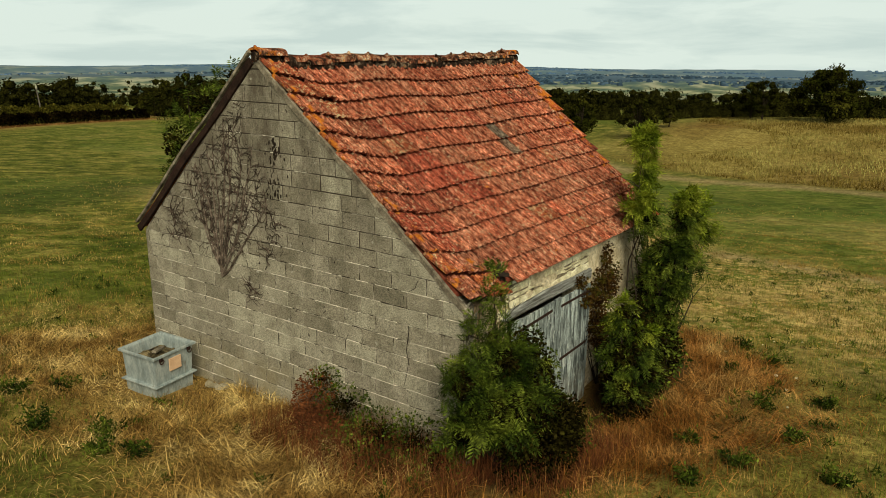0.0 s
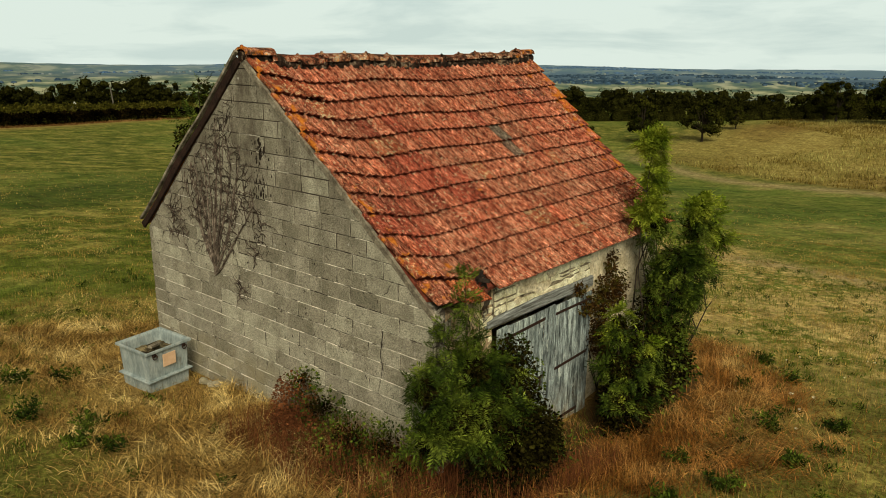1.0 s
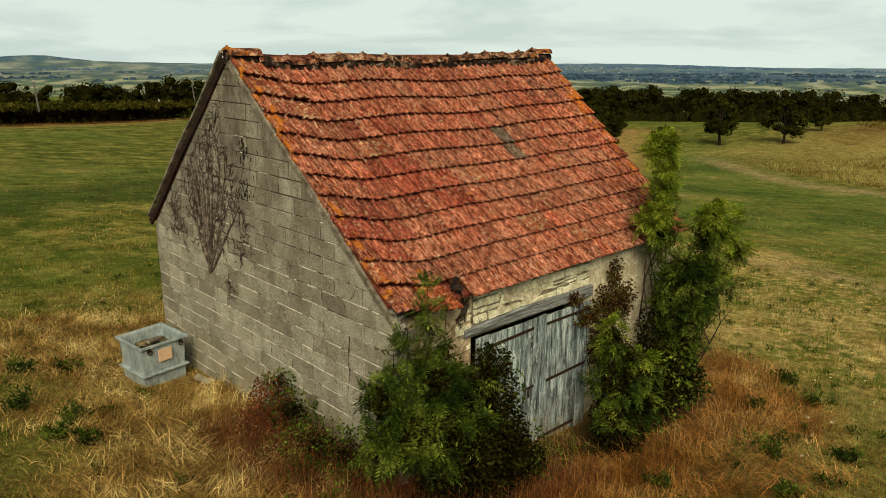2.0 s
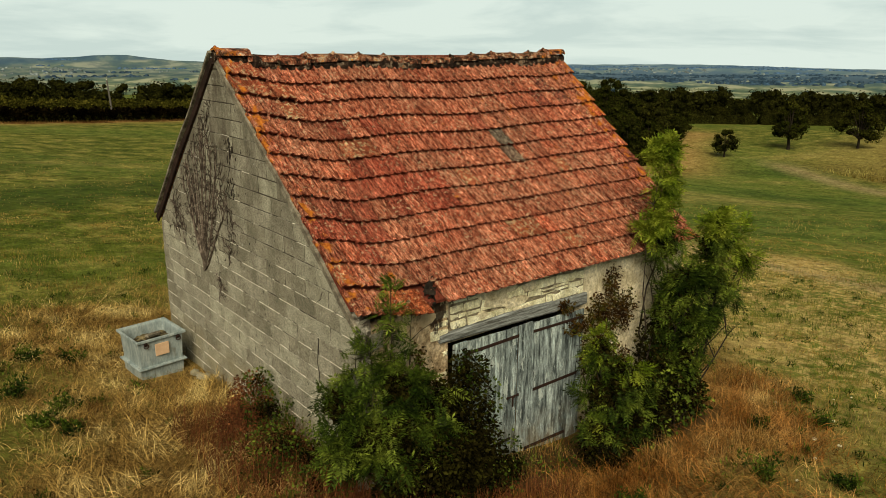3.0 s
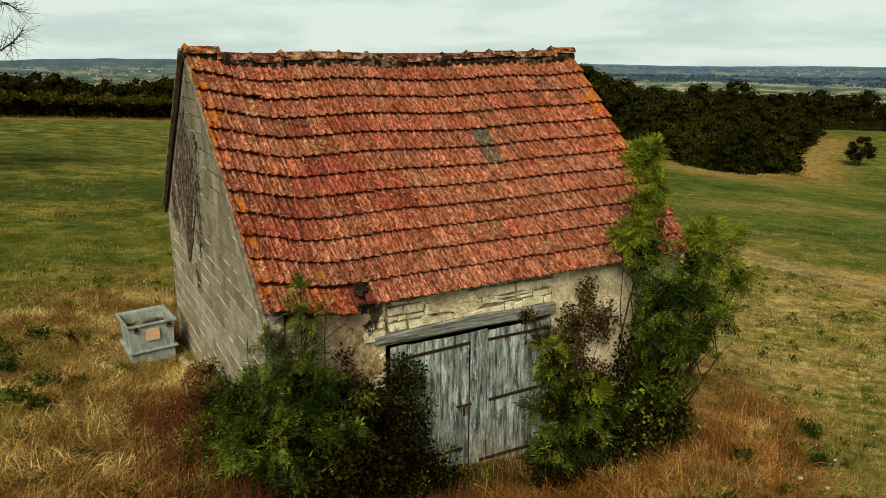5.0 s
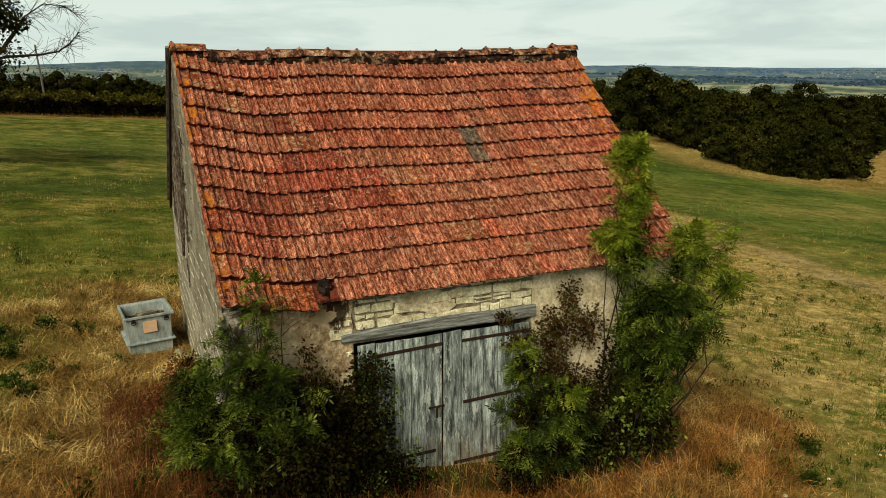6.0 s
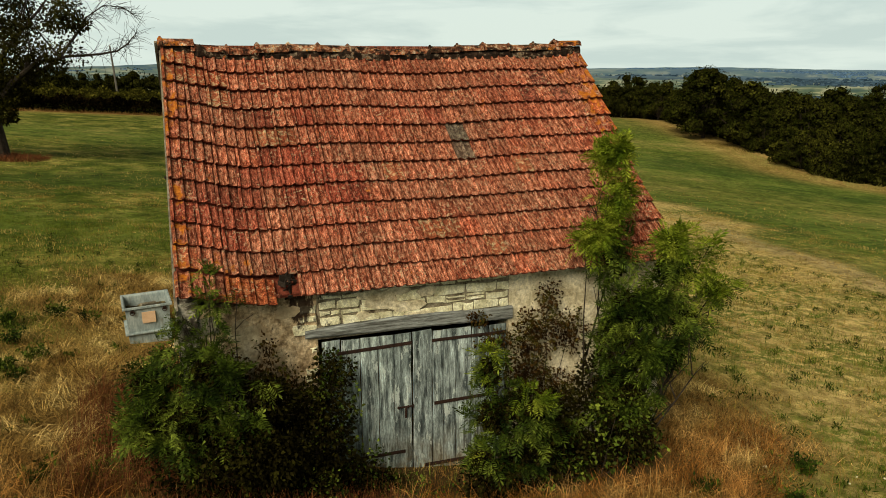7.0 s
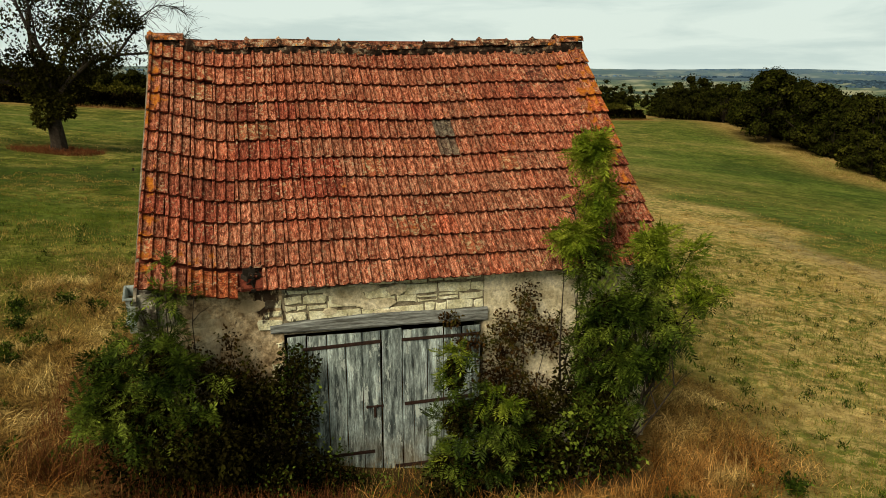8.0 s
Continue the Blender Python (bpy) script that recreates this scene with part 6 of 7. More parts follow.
# far woods, past counting
def woods(seed, label, spots, leaf=0.45, per=700):
    r = random.Random(seed)
    g = np.random.default_rng(seed)
    lobes = []
    for x, y, h, s in spots:
        z = gz(x, y)
        for _ in range(5):
            q = s * r.uniform(0.35, 0.6)
            lobes.append(((x + r.gauss(0, s * 0.4), y + r.gauss(0, s * 0.4), z + h * r.uniform(0.25, 0.85)), (q, q, q * 0.75)))
        lobes.append(((x, y, z + h * 0.25), (s * 0.85, s * 0.85, h * 0.35)))
    pos, way = in_lobes(g, lobes, per * len(spots), 0.75)
    way = unit(way + g.normal(0, 0.4, pos.shape))
    s = leaf * g.uniform(0.5, 1.15, len(pos))
    flat = unit(np.cross(way, g.normal(0, 1, pos.shape)))
    v, f = leaf_quads(pos - flat * (s * 0.5)[:, None], flat, unit(np.cross(flat, way)), s, s * 0.8, 0.2)
    tagged(new("woods", mesh_np("woods", v, f, M_WOODS)), label, "woods", kind="stuff")
    tagged(new("woods", mesh_np("woods", *lumps(g, lobes, 0.62), M_SHADE)), "dark core lumps that paint the shade inside the wood", "woods", kind="stuff")


for k, (a, b) in enumerate(zip(WOOD_EDGE[2:], WOOD_EDGE[3:])):
    long = math.hypot(b[0] - a[0], b[1] - a[1])
    nx, ny = -(b[1] - a[1]) / long * 2.0, (b[0] - a[0]) / long * 2.0
    hedge(k + 61, (a[0] + nx, a[1] + ny), (b[0] + nx, b[1] + ny), 2.3, 1.3, int(long * 150), "dark bushes along the foot of the wood", M_WOODS)
spots = []
for i in range(190):
    a, d = radians(tr.uniform(48, 102)), tr.uniform(158, 250)
    spots.append((d * math.sin(a), d * math.cos(a), tr.uniform(4.4, 6.6), tr.uniform(3.0, 4.6)))
woods(301, "dark broadleaf wood beyond the valley field", spots, 0.7, 170)
arc = [(156 * math.sin(radians(a)), 156 * math.cos(radians(a))) for a in range(40, 106, 11)]
for k, (a, b) in enumerate(zip(arc, arc[1:])):
    hedge(k + 41, a, b, 4.2, 3.5, 2600, "dark thicket along the foot of the far wood", M_WOODS)
spots = []
for i in range(60):
    a, d = radians(tr.uniform(20.5, 37)), tr.uniform(136, 165)
    if radians(27) < a < radians(32.5):
        d = tr.uniform(222, 245)
    spots.append((d * math.sin(a), d * math.cos(a), tr.uniform(4.0, 9.5), tr.uniform(2.0, 3.6)))
for i in range(150):
    a, d = radians(tr.uniform(-24, 22)), tr.uniform(128, 200)
    spots.append((d * math.sin(a), d * math.cos(a), tr.uniform(4.6, 7.0) - (0.4 if a < 0.1 else 0), tr.uniform(2.4, 4.2)))
woods(302, "dark trees beyond the field hedge", spots, 0.48, 270)
spots = []
for i in range(110):
    k = tr.random() * (len(WOOD_EDGE) - 1)
    i0 = int(k)
    (x0, y0), (x1, y1) = WOOD_EDGE[i0], WOOD_EDGE[i0 + 1]
    off = tr.uniform(16, 70)
    spots.append((x0 + (x1 - x0) * (k - i0) + off * 0.75, y0 + (y1 - y0) * (k - i0) + off * 0.66, (4.6 if k > 3.5 else 7.2) * tr.uniform(0.9, 1.25), tr.uniform(3, 4.5)))
woods(303, "dark inner wood behind its edge trees", spots, 0.6, 220)


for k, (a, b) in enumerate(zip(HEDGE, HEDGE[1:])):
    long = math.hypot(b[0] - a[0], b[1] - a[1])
    # Shaded face in near-black leaves, lit top behind it in paler ones.
    hedge(k + 1, a, b, 1.9, 1.3, int(long * 300), "dark overgrown field hedge beside the dry margin", M_HEDGE_SHADE)
    hedge(k + 21, (a[0] - 1.6, a[1] + 3.8), (b[0] - 1.6, b[1] + 3.8), 3.0, 3.4, int(long * 330), "olive leaf bank, paler for the lit top of the hedge", M_LIT_BANK)


def utility_pole(x, y, h, lean):
    t = thing("utility_pole", (x, y, gz(x, y)), "slim grey wooden utility pole leaning slightly by the hedge", "pole", "utility poles")
    bm = bmesh.new()
    tube(bm, [(0, 0, -0.3), (lean * 0.5, 0, h * 0.5), (lean, 0, h)], [0.14, 0.12, 0.09], 8)
    part("shaft", bm, M_POLE, t)
    bm = bmesh.new(); tube(bm, [(lean, 0, h - 0.02), (lean, 0, h + 0.12)], [0.07, 0.05], 6)
    part("insulator", bm, M_SIGN, t, "pale insulator")


utility_pole(53.7, 118.5, 5.2, -0.5)
utility_pole(23.1, 97.5, 5.2, -0.3)
utility_pole(-7.7, 93.0, 7.6, -0.4)
utility_pole(88, 140, 4.5, 0.0)

sign = thing("road_sign", (46.4, 116.8, gz(46.4, 116.8)), "pale triangular road sign on a post by the hedge", "sign")
bm = bmesh.new()
v = [bm.verts.new(p) for p in ((-0.75, -0.02, 1.5), (0.75, -0.02, 1.5), (0, -0.02, 2.8), (-0.75, 0.02, 1.5), (0.75, 0.02, 1.5), (0, 0.02, 2.8))]
for f in ((0, 1, 2), (5, 4, 3), (0, 3, 4, 1), (1, 4, 5, 2), (2, 5, 3, 0)):
    bm.faces.new([v[i] for i in f])
part("plate", bm, M_SIGN, sign, "blank pale plate"); sign.rotation_euler = (0, 0, radians(-22))
bm = bmesh.new(); tube(bm, [(0, 0.05, -0.2), (0, 0.05, 2.0)], [0.04, 0.04], 6)
part("post", bm, M_POLE, sign)

# the old tree in the meadow, half of its crown bare
old = thing("old_tree", (-8.6, 33.0, gz(-8.6, 33.0)), "old half-dead tree in the meadow with dark leaves and bare twigs", "tree")
r = random.Random(5)
bm = bmesh.new()
tube(bm, [(0, 0, -0.3), (0.05, 0, 0.4), (-0.05, 0, 1.6), (0.15, 0.1, 2.9)], [0.50, 0.38, 0.33, 0.27], 10)
old_tips = []


def limb(b, d, length, rad, depth):
    pts, rr = [Vector(b)], [rad]
    d = Vector(d).normalized()
    for i in range(5):
        d = (d + Vector((r.gauss(0, 0.16), r.gauss(0, 0.16), r.gauss(0.02, 0.12)))).normalized()
        pts.append(pts[-1] + d * length / 5)
        rr.append(max(0.012, rad * (1 - 0.17 * (i + 1))))
        if depth < 3 and i >= 1 and r.random() < 0.75:
            limb(pts[-1], d + Vector((r.gauss(0, 0.7), r.gauss(0, 0.7), r.gauss(0.1, 0.5))), length * r.uniform(0.4, 0.65), rr[-1] * 0.55, depth + 1)
    tube(bm, pts, rr, 6)
    old_tips.append(tuple(pts[-1])); old_tips.append(tuple(pts[3]))


for d, l in (((-0.75, 0, 0.7), 5.2), ((0.85, 0.1, 0.75), 6.6), ((0.15, 0.3, 1), 6.6), ((-0.3, -0.3, 1), 6.2), ((0.6, -0.3, 0.35), 4.4), ((-1, 0.2, 0.8), 4.8), ((-0.6, 0, 1), 6.0)):
    limb((0.1, 0.05, 2.4), d, l, 0.20, 0)
def bare_bough(pts, rad):
    """A dead bough with fine drooping twigs."""
    pts = [Vector(q) for q in pts]
    tube(bm, pts, [max(0.015, rad * (1 - 0.8 * i / (len(pts) - 1))) for i in range(len(pts))], 6)
    for a, b in zip(pts[1:], pts[2:]):
        for _ in range(11):
            q = a.lerp(b, r.random())
            d = Vector((r.gauss(0.5, 0.6), r.gauss(0, 0.5), r.gauss(0.1, 0.7))).normalized()
            for _ in range(2):
                w = [q]
                e = d + Vector((r.gauss(0, 0.3), 0, r.gauss(0, 0.3)))
                for _ in range(4):
                    e = (e + Vector((r.gauss(0, 0.25), r.gauss(0, 0.2), r.gauss(-0.05, 0.25)))).normalized()
                    w.append(w[-1] + e * r.uniform(0.16, 0.34))
                tube(bm, w, [0.013, 0.011, 0.009, 0.008, 0.005], 4)


bare_bough([(0.2, 0, 2.6), (1.2, 0, 3.7), (2.4, 0, 4.5), (3.6, 0, 4.75), (5.0, 0, 4.85), (5.8, 0, 5.0), (6.3, 0, 5.35), (6.8, 0, 5.9)], 0.10)
bare_bough([(3.2, 0, 4.7), (4.0, 0.1, 5.7), (4.6, 0, 6.6), (5.4, 0, 7.15), (6.2, 0, 7.1), (6.8, 0, 6.7)], 0.05)
part("trunk", bm, M_BARK, old)
g = np.random.default_rng(8)
tips = [t for t in old_tips if t[0] < 3.9 and not (t[0] > 2.0 and t[2] > 6.5)]
lobes = [(t, (0.75, 0.75, 0.45)) for t in tips] + [((-2.2, -0.4, 4.0), (1.4, 0.9, 0.6)), ((2.2, -0.3, 5.0), (1.1, 0.8, 0.5)), ((-1.0, -0.5, 5.6), (1.5, 1.0, 0.7)), ((1.9, -0.4, 3.8), (0.9, 0.7, 0.4)), ((-1.6, -0.3, 3.2), (0.9, 0.7, 0.5)),
         ((3.5, -0.1, 6.1), (0.85, 0.6, 0.65)), ((1.6, -0.3, 4.6), (1.1, 0.8, 0.6)), ((2.5, -0.3, 3.75), (1.2, 0.7, 0.40)), ((0.0, -0.4, 4.2), (1.2, 0.9, 0.8)), ((-1.0, -0.4, 6.9), (1.7, 1.0, 0.9)), ((1.3, -0.3, 6.8), (1.1, 0.8, 0.7)), ((0.7, -0.3, 5.6), (1.0, 0.7, 0.6))]
ruff = [((-0.45, -0.3, 1.75), (0.45, 0.4, 0.55)), ((0.55, -0.3, 2.05), (0.5, 0.4, 0.42)), ((0.0, -0.4, 2.6), (0.6, 0.5, 0.5)), ((-0.6, -0.2, 2.9), (0.6, 0.5, 0.6)), ((1.1, -0.3, 2.9), (0.7, 0.5, 0.4))]
bough = [((3.6, -0.1, 7.0), (0.85, 0.5, 0.55)), ((4.1, -0.1, 6.3), (0.6, 0.4, 0.45)), ((3.2, -0.1, 6.3), (0.6, 0.4, 0.45))]
skirt = [((-0.6, -0.5, 4.2), (1.5, 0.9, 1.0)), ((1.0, -0.5, 4.0), (1.2, 0.7, 0.8)), ((2.3, -0.4, 4.3), (1.2, 0.6, 0.45))]
pos, way = [np.concatenate(q) for q in zip(in_lobes(g, lobes, 16500, 0.3), in_lobes(g, ruff, 4600, 0.4), in_lobes(g, bough, 1500, 0.2), in_lobes(g, skirt, 3600, 0.3))]
way = unit(way + g.normal(0, 0.6, pos.shape) - np.array((0, 0, 0.3)))
s = 0.18 * g.uniform(0.6, 1.3, len(pos))
v, f = leaf_quads(pos, way, unit(np.cross(way, g.normal(0, 1, pos.shape))), s, s * 0.55, 0.2)
part("crown", mesh_np("crown", v, f, M_OLD_LEAF), M_OLD_LEAF, old)


# ---- grasses ----
def blades(name, label, mat, xy, length, width, lean, seed, segs=2, sink=0.02, combed=0.0, lift=None):
    """Bent blades; lean 0 stands upright, 1 lies flat; combed 1 lies in swathes."""
    g = np.random.default_rng(seed)
    n = len(xy)
    swathe = 2.2 * np.sin(0.9 * xy[:, 0] + 0.5 * xy[:, 1]) + 1.8 * np.sin(1.3 * xy[:, 1] - 0.6 * xy[:, 0] + 1.0)
    a = g.uniform(-np.pi, np.pi, n) * (1 - 0.78 * combed) + swathe
    out = np.column_stack([np.cos(a), np.sin(a), np.zeros(n)])
    side = np.column_stack([-np.sin(a), np.cos(a), np.zeros(n)])
    turn = g.uniform(-0.9, 0.9, n)
    side = unit(side + np.array((0, 0, 1.0)) * turn[:, None])
    base = np.column_stack([xy, ground_z(xy[:, 0], xy[:, 1]) - sink + (0 if lift is None else lift)])
    up = np.array((0, 0, 1.0))
    p = base.copy()
    rows = []
    for k in range(segs + 1):
        t = k / segs
        w = (width * (1 - 0.8 * t))[:, None] / 2
        rows += [p - side * w, p + side * w]
        bend = np.clip(lean * (0.55 + 0.65 * t), 0, 1.12) * np.pi / 2
        p = p + (up * np.cos(bend)[:, None] + out * np.sin(bend)[:, None]) * (length / segs)[:, None]
    v = np.stack(rows, 1)
    m = 2 * (segs + 1)
    idx = np.arange(n)[:, None] * m
    f = np.concatenate([idx + np.array([[2 * k, 2 * k + 1, 2 * k + 3, 2 * k + 2]]) for k in range(segs)])
    tagged(new(name, mesh_np(name, v.reshape(-1, 3), f, mat)), label, "grass", kind="stuff")


def outside_barn(x, y, pad=0.05):
    return (x < -pad) | (x > LENGTH + pad) | (y > BACK_Y + pad) | (y < FRONT_LEFT - pad)


g = np.random.default_rng(3)
# meadow: density falls off away from the barn
def off_tank(x, y):
    return np.hypot(x + 0.62, y - 4.70) > 0.46


n = 290000
x, y = -8 + 36 * g.random(n) ** 1.15, -6 + 30 * g.random(n) ** 1.25
rad = np.hypot(x - 2.5, y - 0.5)
tuft = np.sin(x * 2.3 + np.sin(y * 1.7)) * np.sin(y * 2.9 + np.sin(x * 1.3)) + g.normal(0, 0.6, n)
keep = outside_barn(x, y) & (tuft > -0.45) & off_tank(x, y) & (bush_shade_cover(x, y) < 0.5) & (g.random(n) < 1.1 - 0.6 * np.clip(straw_cover(x, y), 0, 1))
x, y, rad = x[keep], y[keep], rad[keep]
blades("meadow_grass", "short dry and green meadow grass", M_BLADE, np.column_stack([x, y]), g.uniform(0.05, 0.17, len(x)) * np.clip(1.1 - rad / 32, 0.4, 1), 0.0035 + 0.0011 * rad, g.uniform(0.1, 1.0, len(x)), 1, 1)
# straw: lying in swathes near the walls, thinning out into the meadow
n = 560000
x, y = g.uniform(-9, 13.0, n), g.uniform(-8.5, 11, n)
keep = outside_barn(x, y) & (g.random(n) < straw_cover(x, y) ** 1.2 * (1 - np.clip(1.25 * bush_shade_cover(x, y), 0, 0.96))) & (np.hypot(x + 0.66, y - 4.64) > 0.46) & ~((x > 1.8) & (x < 3.4) & (y > -0.95) & (g.random(n) < 0.85)) & ~((np.hypot((x - 0.9) / 1.5, (y + 0.9) / 0.75) < 1) & (g.random(n) < 0.8))
x, y = x[keep], y[keep]
near = straw_cover(x, y)
tall = np.where(np.hypot(x + 0.85, y - 4.3) < 1.0, 0.3, 1.0)
blades("straw", "long matted dry straw lying round the barn", M_STRAW, np.column_stack([x, y]), g.uniform(0.10, 0.36, len(x)) * (0.45 + 0.55 * near) * (0.4 + 0.6 * tall) * (1 - 0.4 * smooth(x, 6.0, 7.5)), g.uniform(0.004, 0.011, len(x)), g.uniform(0.82, 1.1, len(x)), 2, 2,
       combed=0.22, lift=g.random(len(x)) ** 2 * 0.16 * near * tall * (0.5 + 0.5 * np.sin(1.9 * x + 1) * np.sin(2.3 * y)))
n = 12000
x, y = g.uniform(-1.6, 7.6, n), g.uniform(-2.3, -0.2, n)
keep = outside_barn(x, y) & (g.random(n) < (1 - np.clip(1.2 * bush_shade_cover(x, y), 0, 0.97)) * straw_cover(x, y) * (0.25 + 0.75 * (np.sin(3 * x) * np.sin(4 * y + x) > 0.1))) & ~((x > 1.8) & (x < 3.5) & (y > -1.4))
x, y = x[keep], y[keep]
blades("standing_straw", "standing dry grass stalks before the barn", M_STRAW, np.column_stack([x, y]), g.uniform(0.16, 0.48, len(x)), g.uniform(0.0035, 0.007, len(x)), g.uniform(0.0, 0.8, len(x)), 4, 2)
n = 2600
x, y = g.uniform(1.5, 3.7, n), -0.10 - 0.75 * g.random(n) ** 1.4
keep = np.sin(5.1 * x + 1) * np.sin(7 * y) + g.normal(0, 0.6, n) > -0.3
x, y = x[keep], y[keep]
half = len(x) // 4
blades("threshold_grass", "green grass tufts growing at the foot of the door", M_REGROWTH, np.column_stack([x[:half], y[:half]]), g.uniform(0.06, 0.20, half), g.uniform(0.004, 0.008, half), g.uniform(0.0, 0.9, half), 18, 2)
blades("threshold_straw", "dry stalks matted at the foot of the door", M_STRAW, np.column_stack([x[half:], y[half:]]), g.uniform(0.06, 0.20, len(x) - half), g.uniform(0.004, 0.007, len(x) - half), g.uniform(0.2, 1.05, len(x) - half), 19, 2)
n = 5200
x, y = -0.08 - 1.25 * g.random(n) ** 1.5, g.uniform(-0.9, 2.1, n)
blades("dead_stalks", "rust-brown dead stalks standing in the bramble", M_RUST, np.column_stack([x, y]), g.uniform(0.15, 0.55, n), g.uniform(0.004, 0.008, n), g.uniform(0.0, 0.9, n), 20, 2)
n = 2600
x, y = g.uniform(-0.4, 2.2, n), g.uniform(-1.75, -1.05, n)
blades("dead_stalks", "rust-brown dead stalks before the dark thicket", M_RUST, np.column_stack([x, y]), g.uniform(0.12, 0.42, n), g.uniform(0.004, 0.008, n), g.uniform(0.0, 0.9, n), 21, 2)
# a ring of tall straw left round the old tree
n = 2600
rad, ang = 1.7 * np.sqrt(g.random(n)), g.uniform(0, 2 * np.pi, n)
blades("tree_straw", "ring of rust-brown unmown straw round the old tree", M_RUST, np.column_stack([-8.6 + rad * np.cos(ang) * 1.3, 32.6 + rad * np.sin(ang)]), g.uniform(0.15, 0.45, n), np.full(n, 0.02), g.uniform(0.5, 1.0, n), 7, 2)
# tall dry grass left standing along the hedge and the edge of the wood
ends = [(a, b, 1.8, 3.2, M_MARGIN) for a, b in zip(HEDGE[1:], HEDGE[2:])] + [(a, b, 0.2, 3.6, M_CROP) for a, b in zip(WOOD_EDGE[3:], WOOD_EDGE[4:9])]
for a, b, o0, o1, mat in ends:
    n = int(110 * math.hypot(b[0] - a[0], b[1] - a[1]))
    k, off = g.random(n)[:, None], g.uniform(o0, o1, n)[:, None]
    d = np.array(b) - np.array(a)
    nrm = np.array((d[1], -d[0])) / np.hypot(*d)
    xy = np.array(a) * (1 - k) + np.array(b) * k + nrm * off
    blades("margin_straw", "tall dry grass standing along the field margin", mat, xy, g.uniform(0.10, 0.42, n), np.full(n, 0.04), g.uniform(0.25, 1.0, n), 12, 1)
# tall hay standing on the rise beyond the valley
n = 46000
x, y = g.uniform(62, 146, n), g.uniform(-14, 44, n)
keep = (x - (66 + 0.55 * y) > 2.2) & (y < 30 + 10 * np.sin(x * 0.1)) & (g.random(n) < 0.35 + 0.65 * (np.sin(0.35 * x + np.sin(0.5 * y)) * np.sin(0.4 * y) > -0.2))
x, y = x[keep], y[keep]
blades("standing_hay", "tall golden hay standing on the rise", M_CROP, np.column_stack([x, y]), g.uniform(0.22, 0.55, len(x)), np.full(len(x), 0.12), g.uniform(0.2, 0.8, len(x)), 14, 1)
# sparse light tufts farther out
n = 60000
rad = 19 + 28 * g.random(n) ** 1.2
ang = radians(90) - np.radians(g.uniform(-30, 105, n))
x, y = rad * np.cos(ang), rad * np.sin(ang)
keep = (np.sin(x * 0.9 + np.sin(y * 0.7)) * np.sin(y * 1.1) + g.normal(0, 0.6, n)) > -0.2
keep &= wood_line(x, y) > 6
x, y, rad = x[keep], y[keep], rad[keep]
blades("field_grass", "short dry and green tufts of the open field", M_BLADE, np.column_stack([x, y]), g.uniform(0.04, 0.12, len(x)), 0.010 + 0.0006 * rad, g.uniform(0.2, 0.9, len(x)), 6, 1)
# green weed tufts scattered in the meadow
n = 800
wx, wy = g.uniform(-8, 19, n), g.uniform(-6, 13, n)
keep = outside_barn(wx, wy, 0.8)
wx, wy = wx[keep], wy[keep]
wn_ = np.repeat(np.arange(len(wx)), 34)
spread = (0.035 + 0.13 * g.random(len(wx)) ** 3)[wn_]
x, y = wx[wn_] + g.normal(0, 1, len(wn_)) * spread, wy[wn_] + g.normal(0, 1, len(wn_)) * spread
pos = np.column_stack([x, y, ground_z(x, y) + g.random(len(x)) * 0.09])
way = unit(g.normal(0, 0.55, pos.shape) + (0, 0, 0.8))
s = g.uniform(0.05, 0.10, len(x))
v, f = leaf_quads(pos, way, unit(np.cross(way, g.normal(0, 1, pos.shape))), s, s * 0.22)
tagged(new("weeds", mesh_np("weeds", v, f, M_LEAF)), "scattered tufts of green weeds in the dry grass", "weeds", kind="stuff")


# fine green regrowth between the stubble, in clumps
n = 30000
cx, cy = g.uniform(-7, 19, n), g.uniform(-6, 16, n)
want = 0.25 + 0.65 * smooth(np.sin(0.55 * cx + 1.1 * np.sin(0.4 * cy)) * np.sin(0.7 * cy + 0.5) + 0.35 * np.sin(1.9 * cx - 1.3 * cy), -0.2, 0.7)
keep = outside_barn(cx, cy, 0.5) & (g.random(n) < want * (1.05 - straw_cover(cx, cy)) * (1 - 0.2 * smooth(cx, 5.5, 8.0))) & off_tank(cx, cy)
cx, cy = cx[keep], cy[keep]
k = np.repeat(np.arange(len(cx)), 11)
x, y = cx[k] + g.normal(0, 0.085, len(k)), cy[k] + g.normal(0, 0.085, len(k))
blades("regrowth", "short green regrowth in clumps between the stubble", M_REGROWTH, np.column_stack([x, y]), g.uniform(0.05, 0.15, len(k)), g.uniform(0.004, 0.009, len(k)), g.uniform(0.1, 0.8, len(k)), 16, 1)


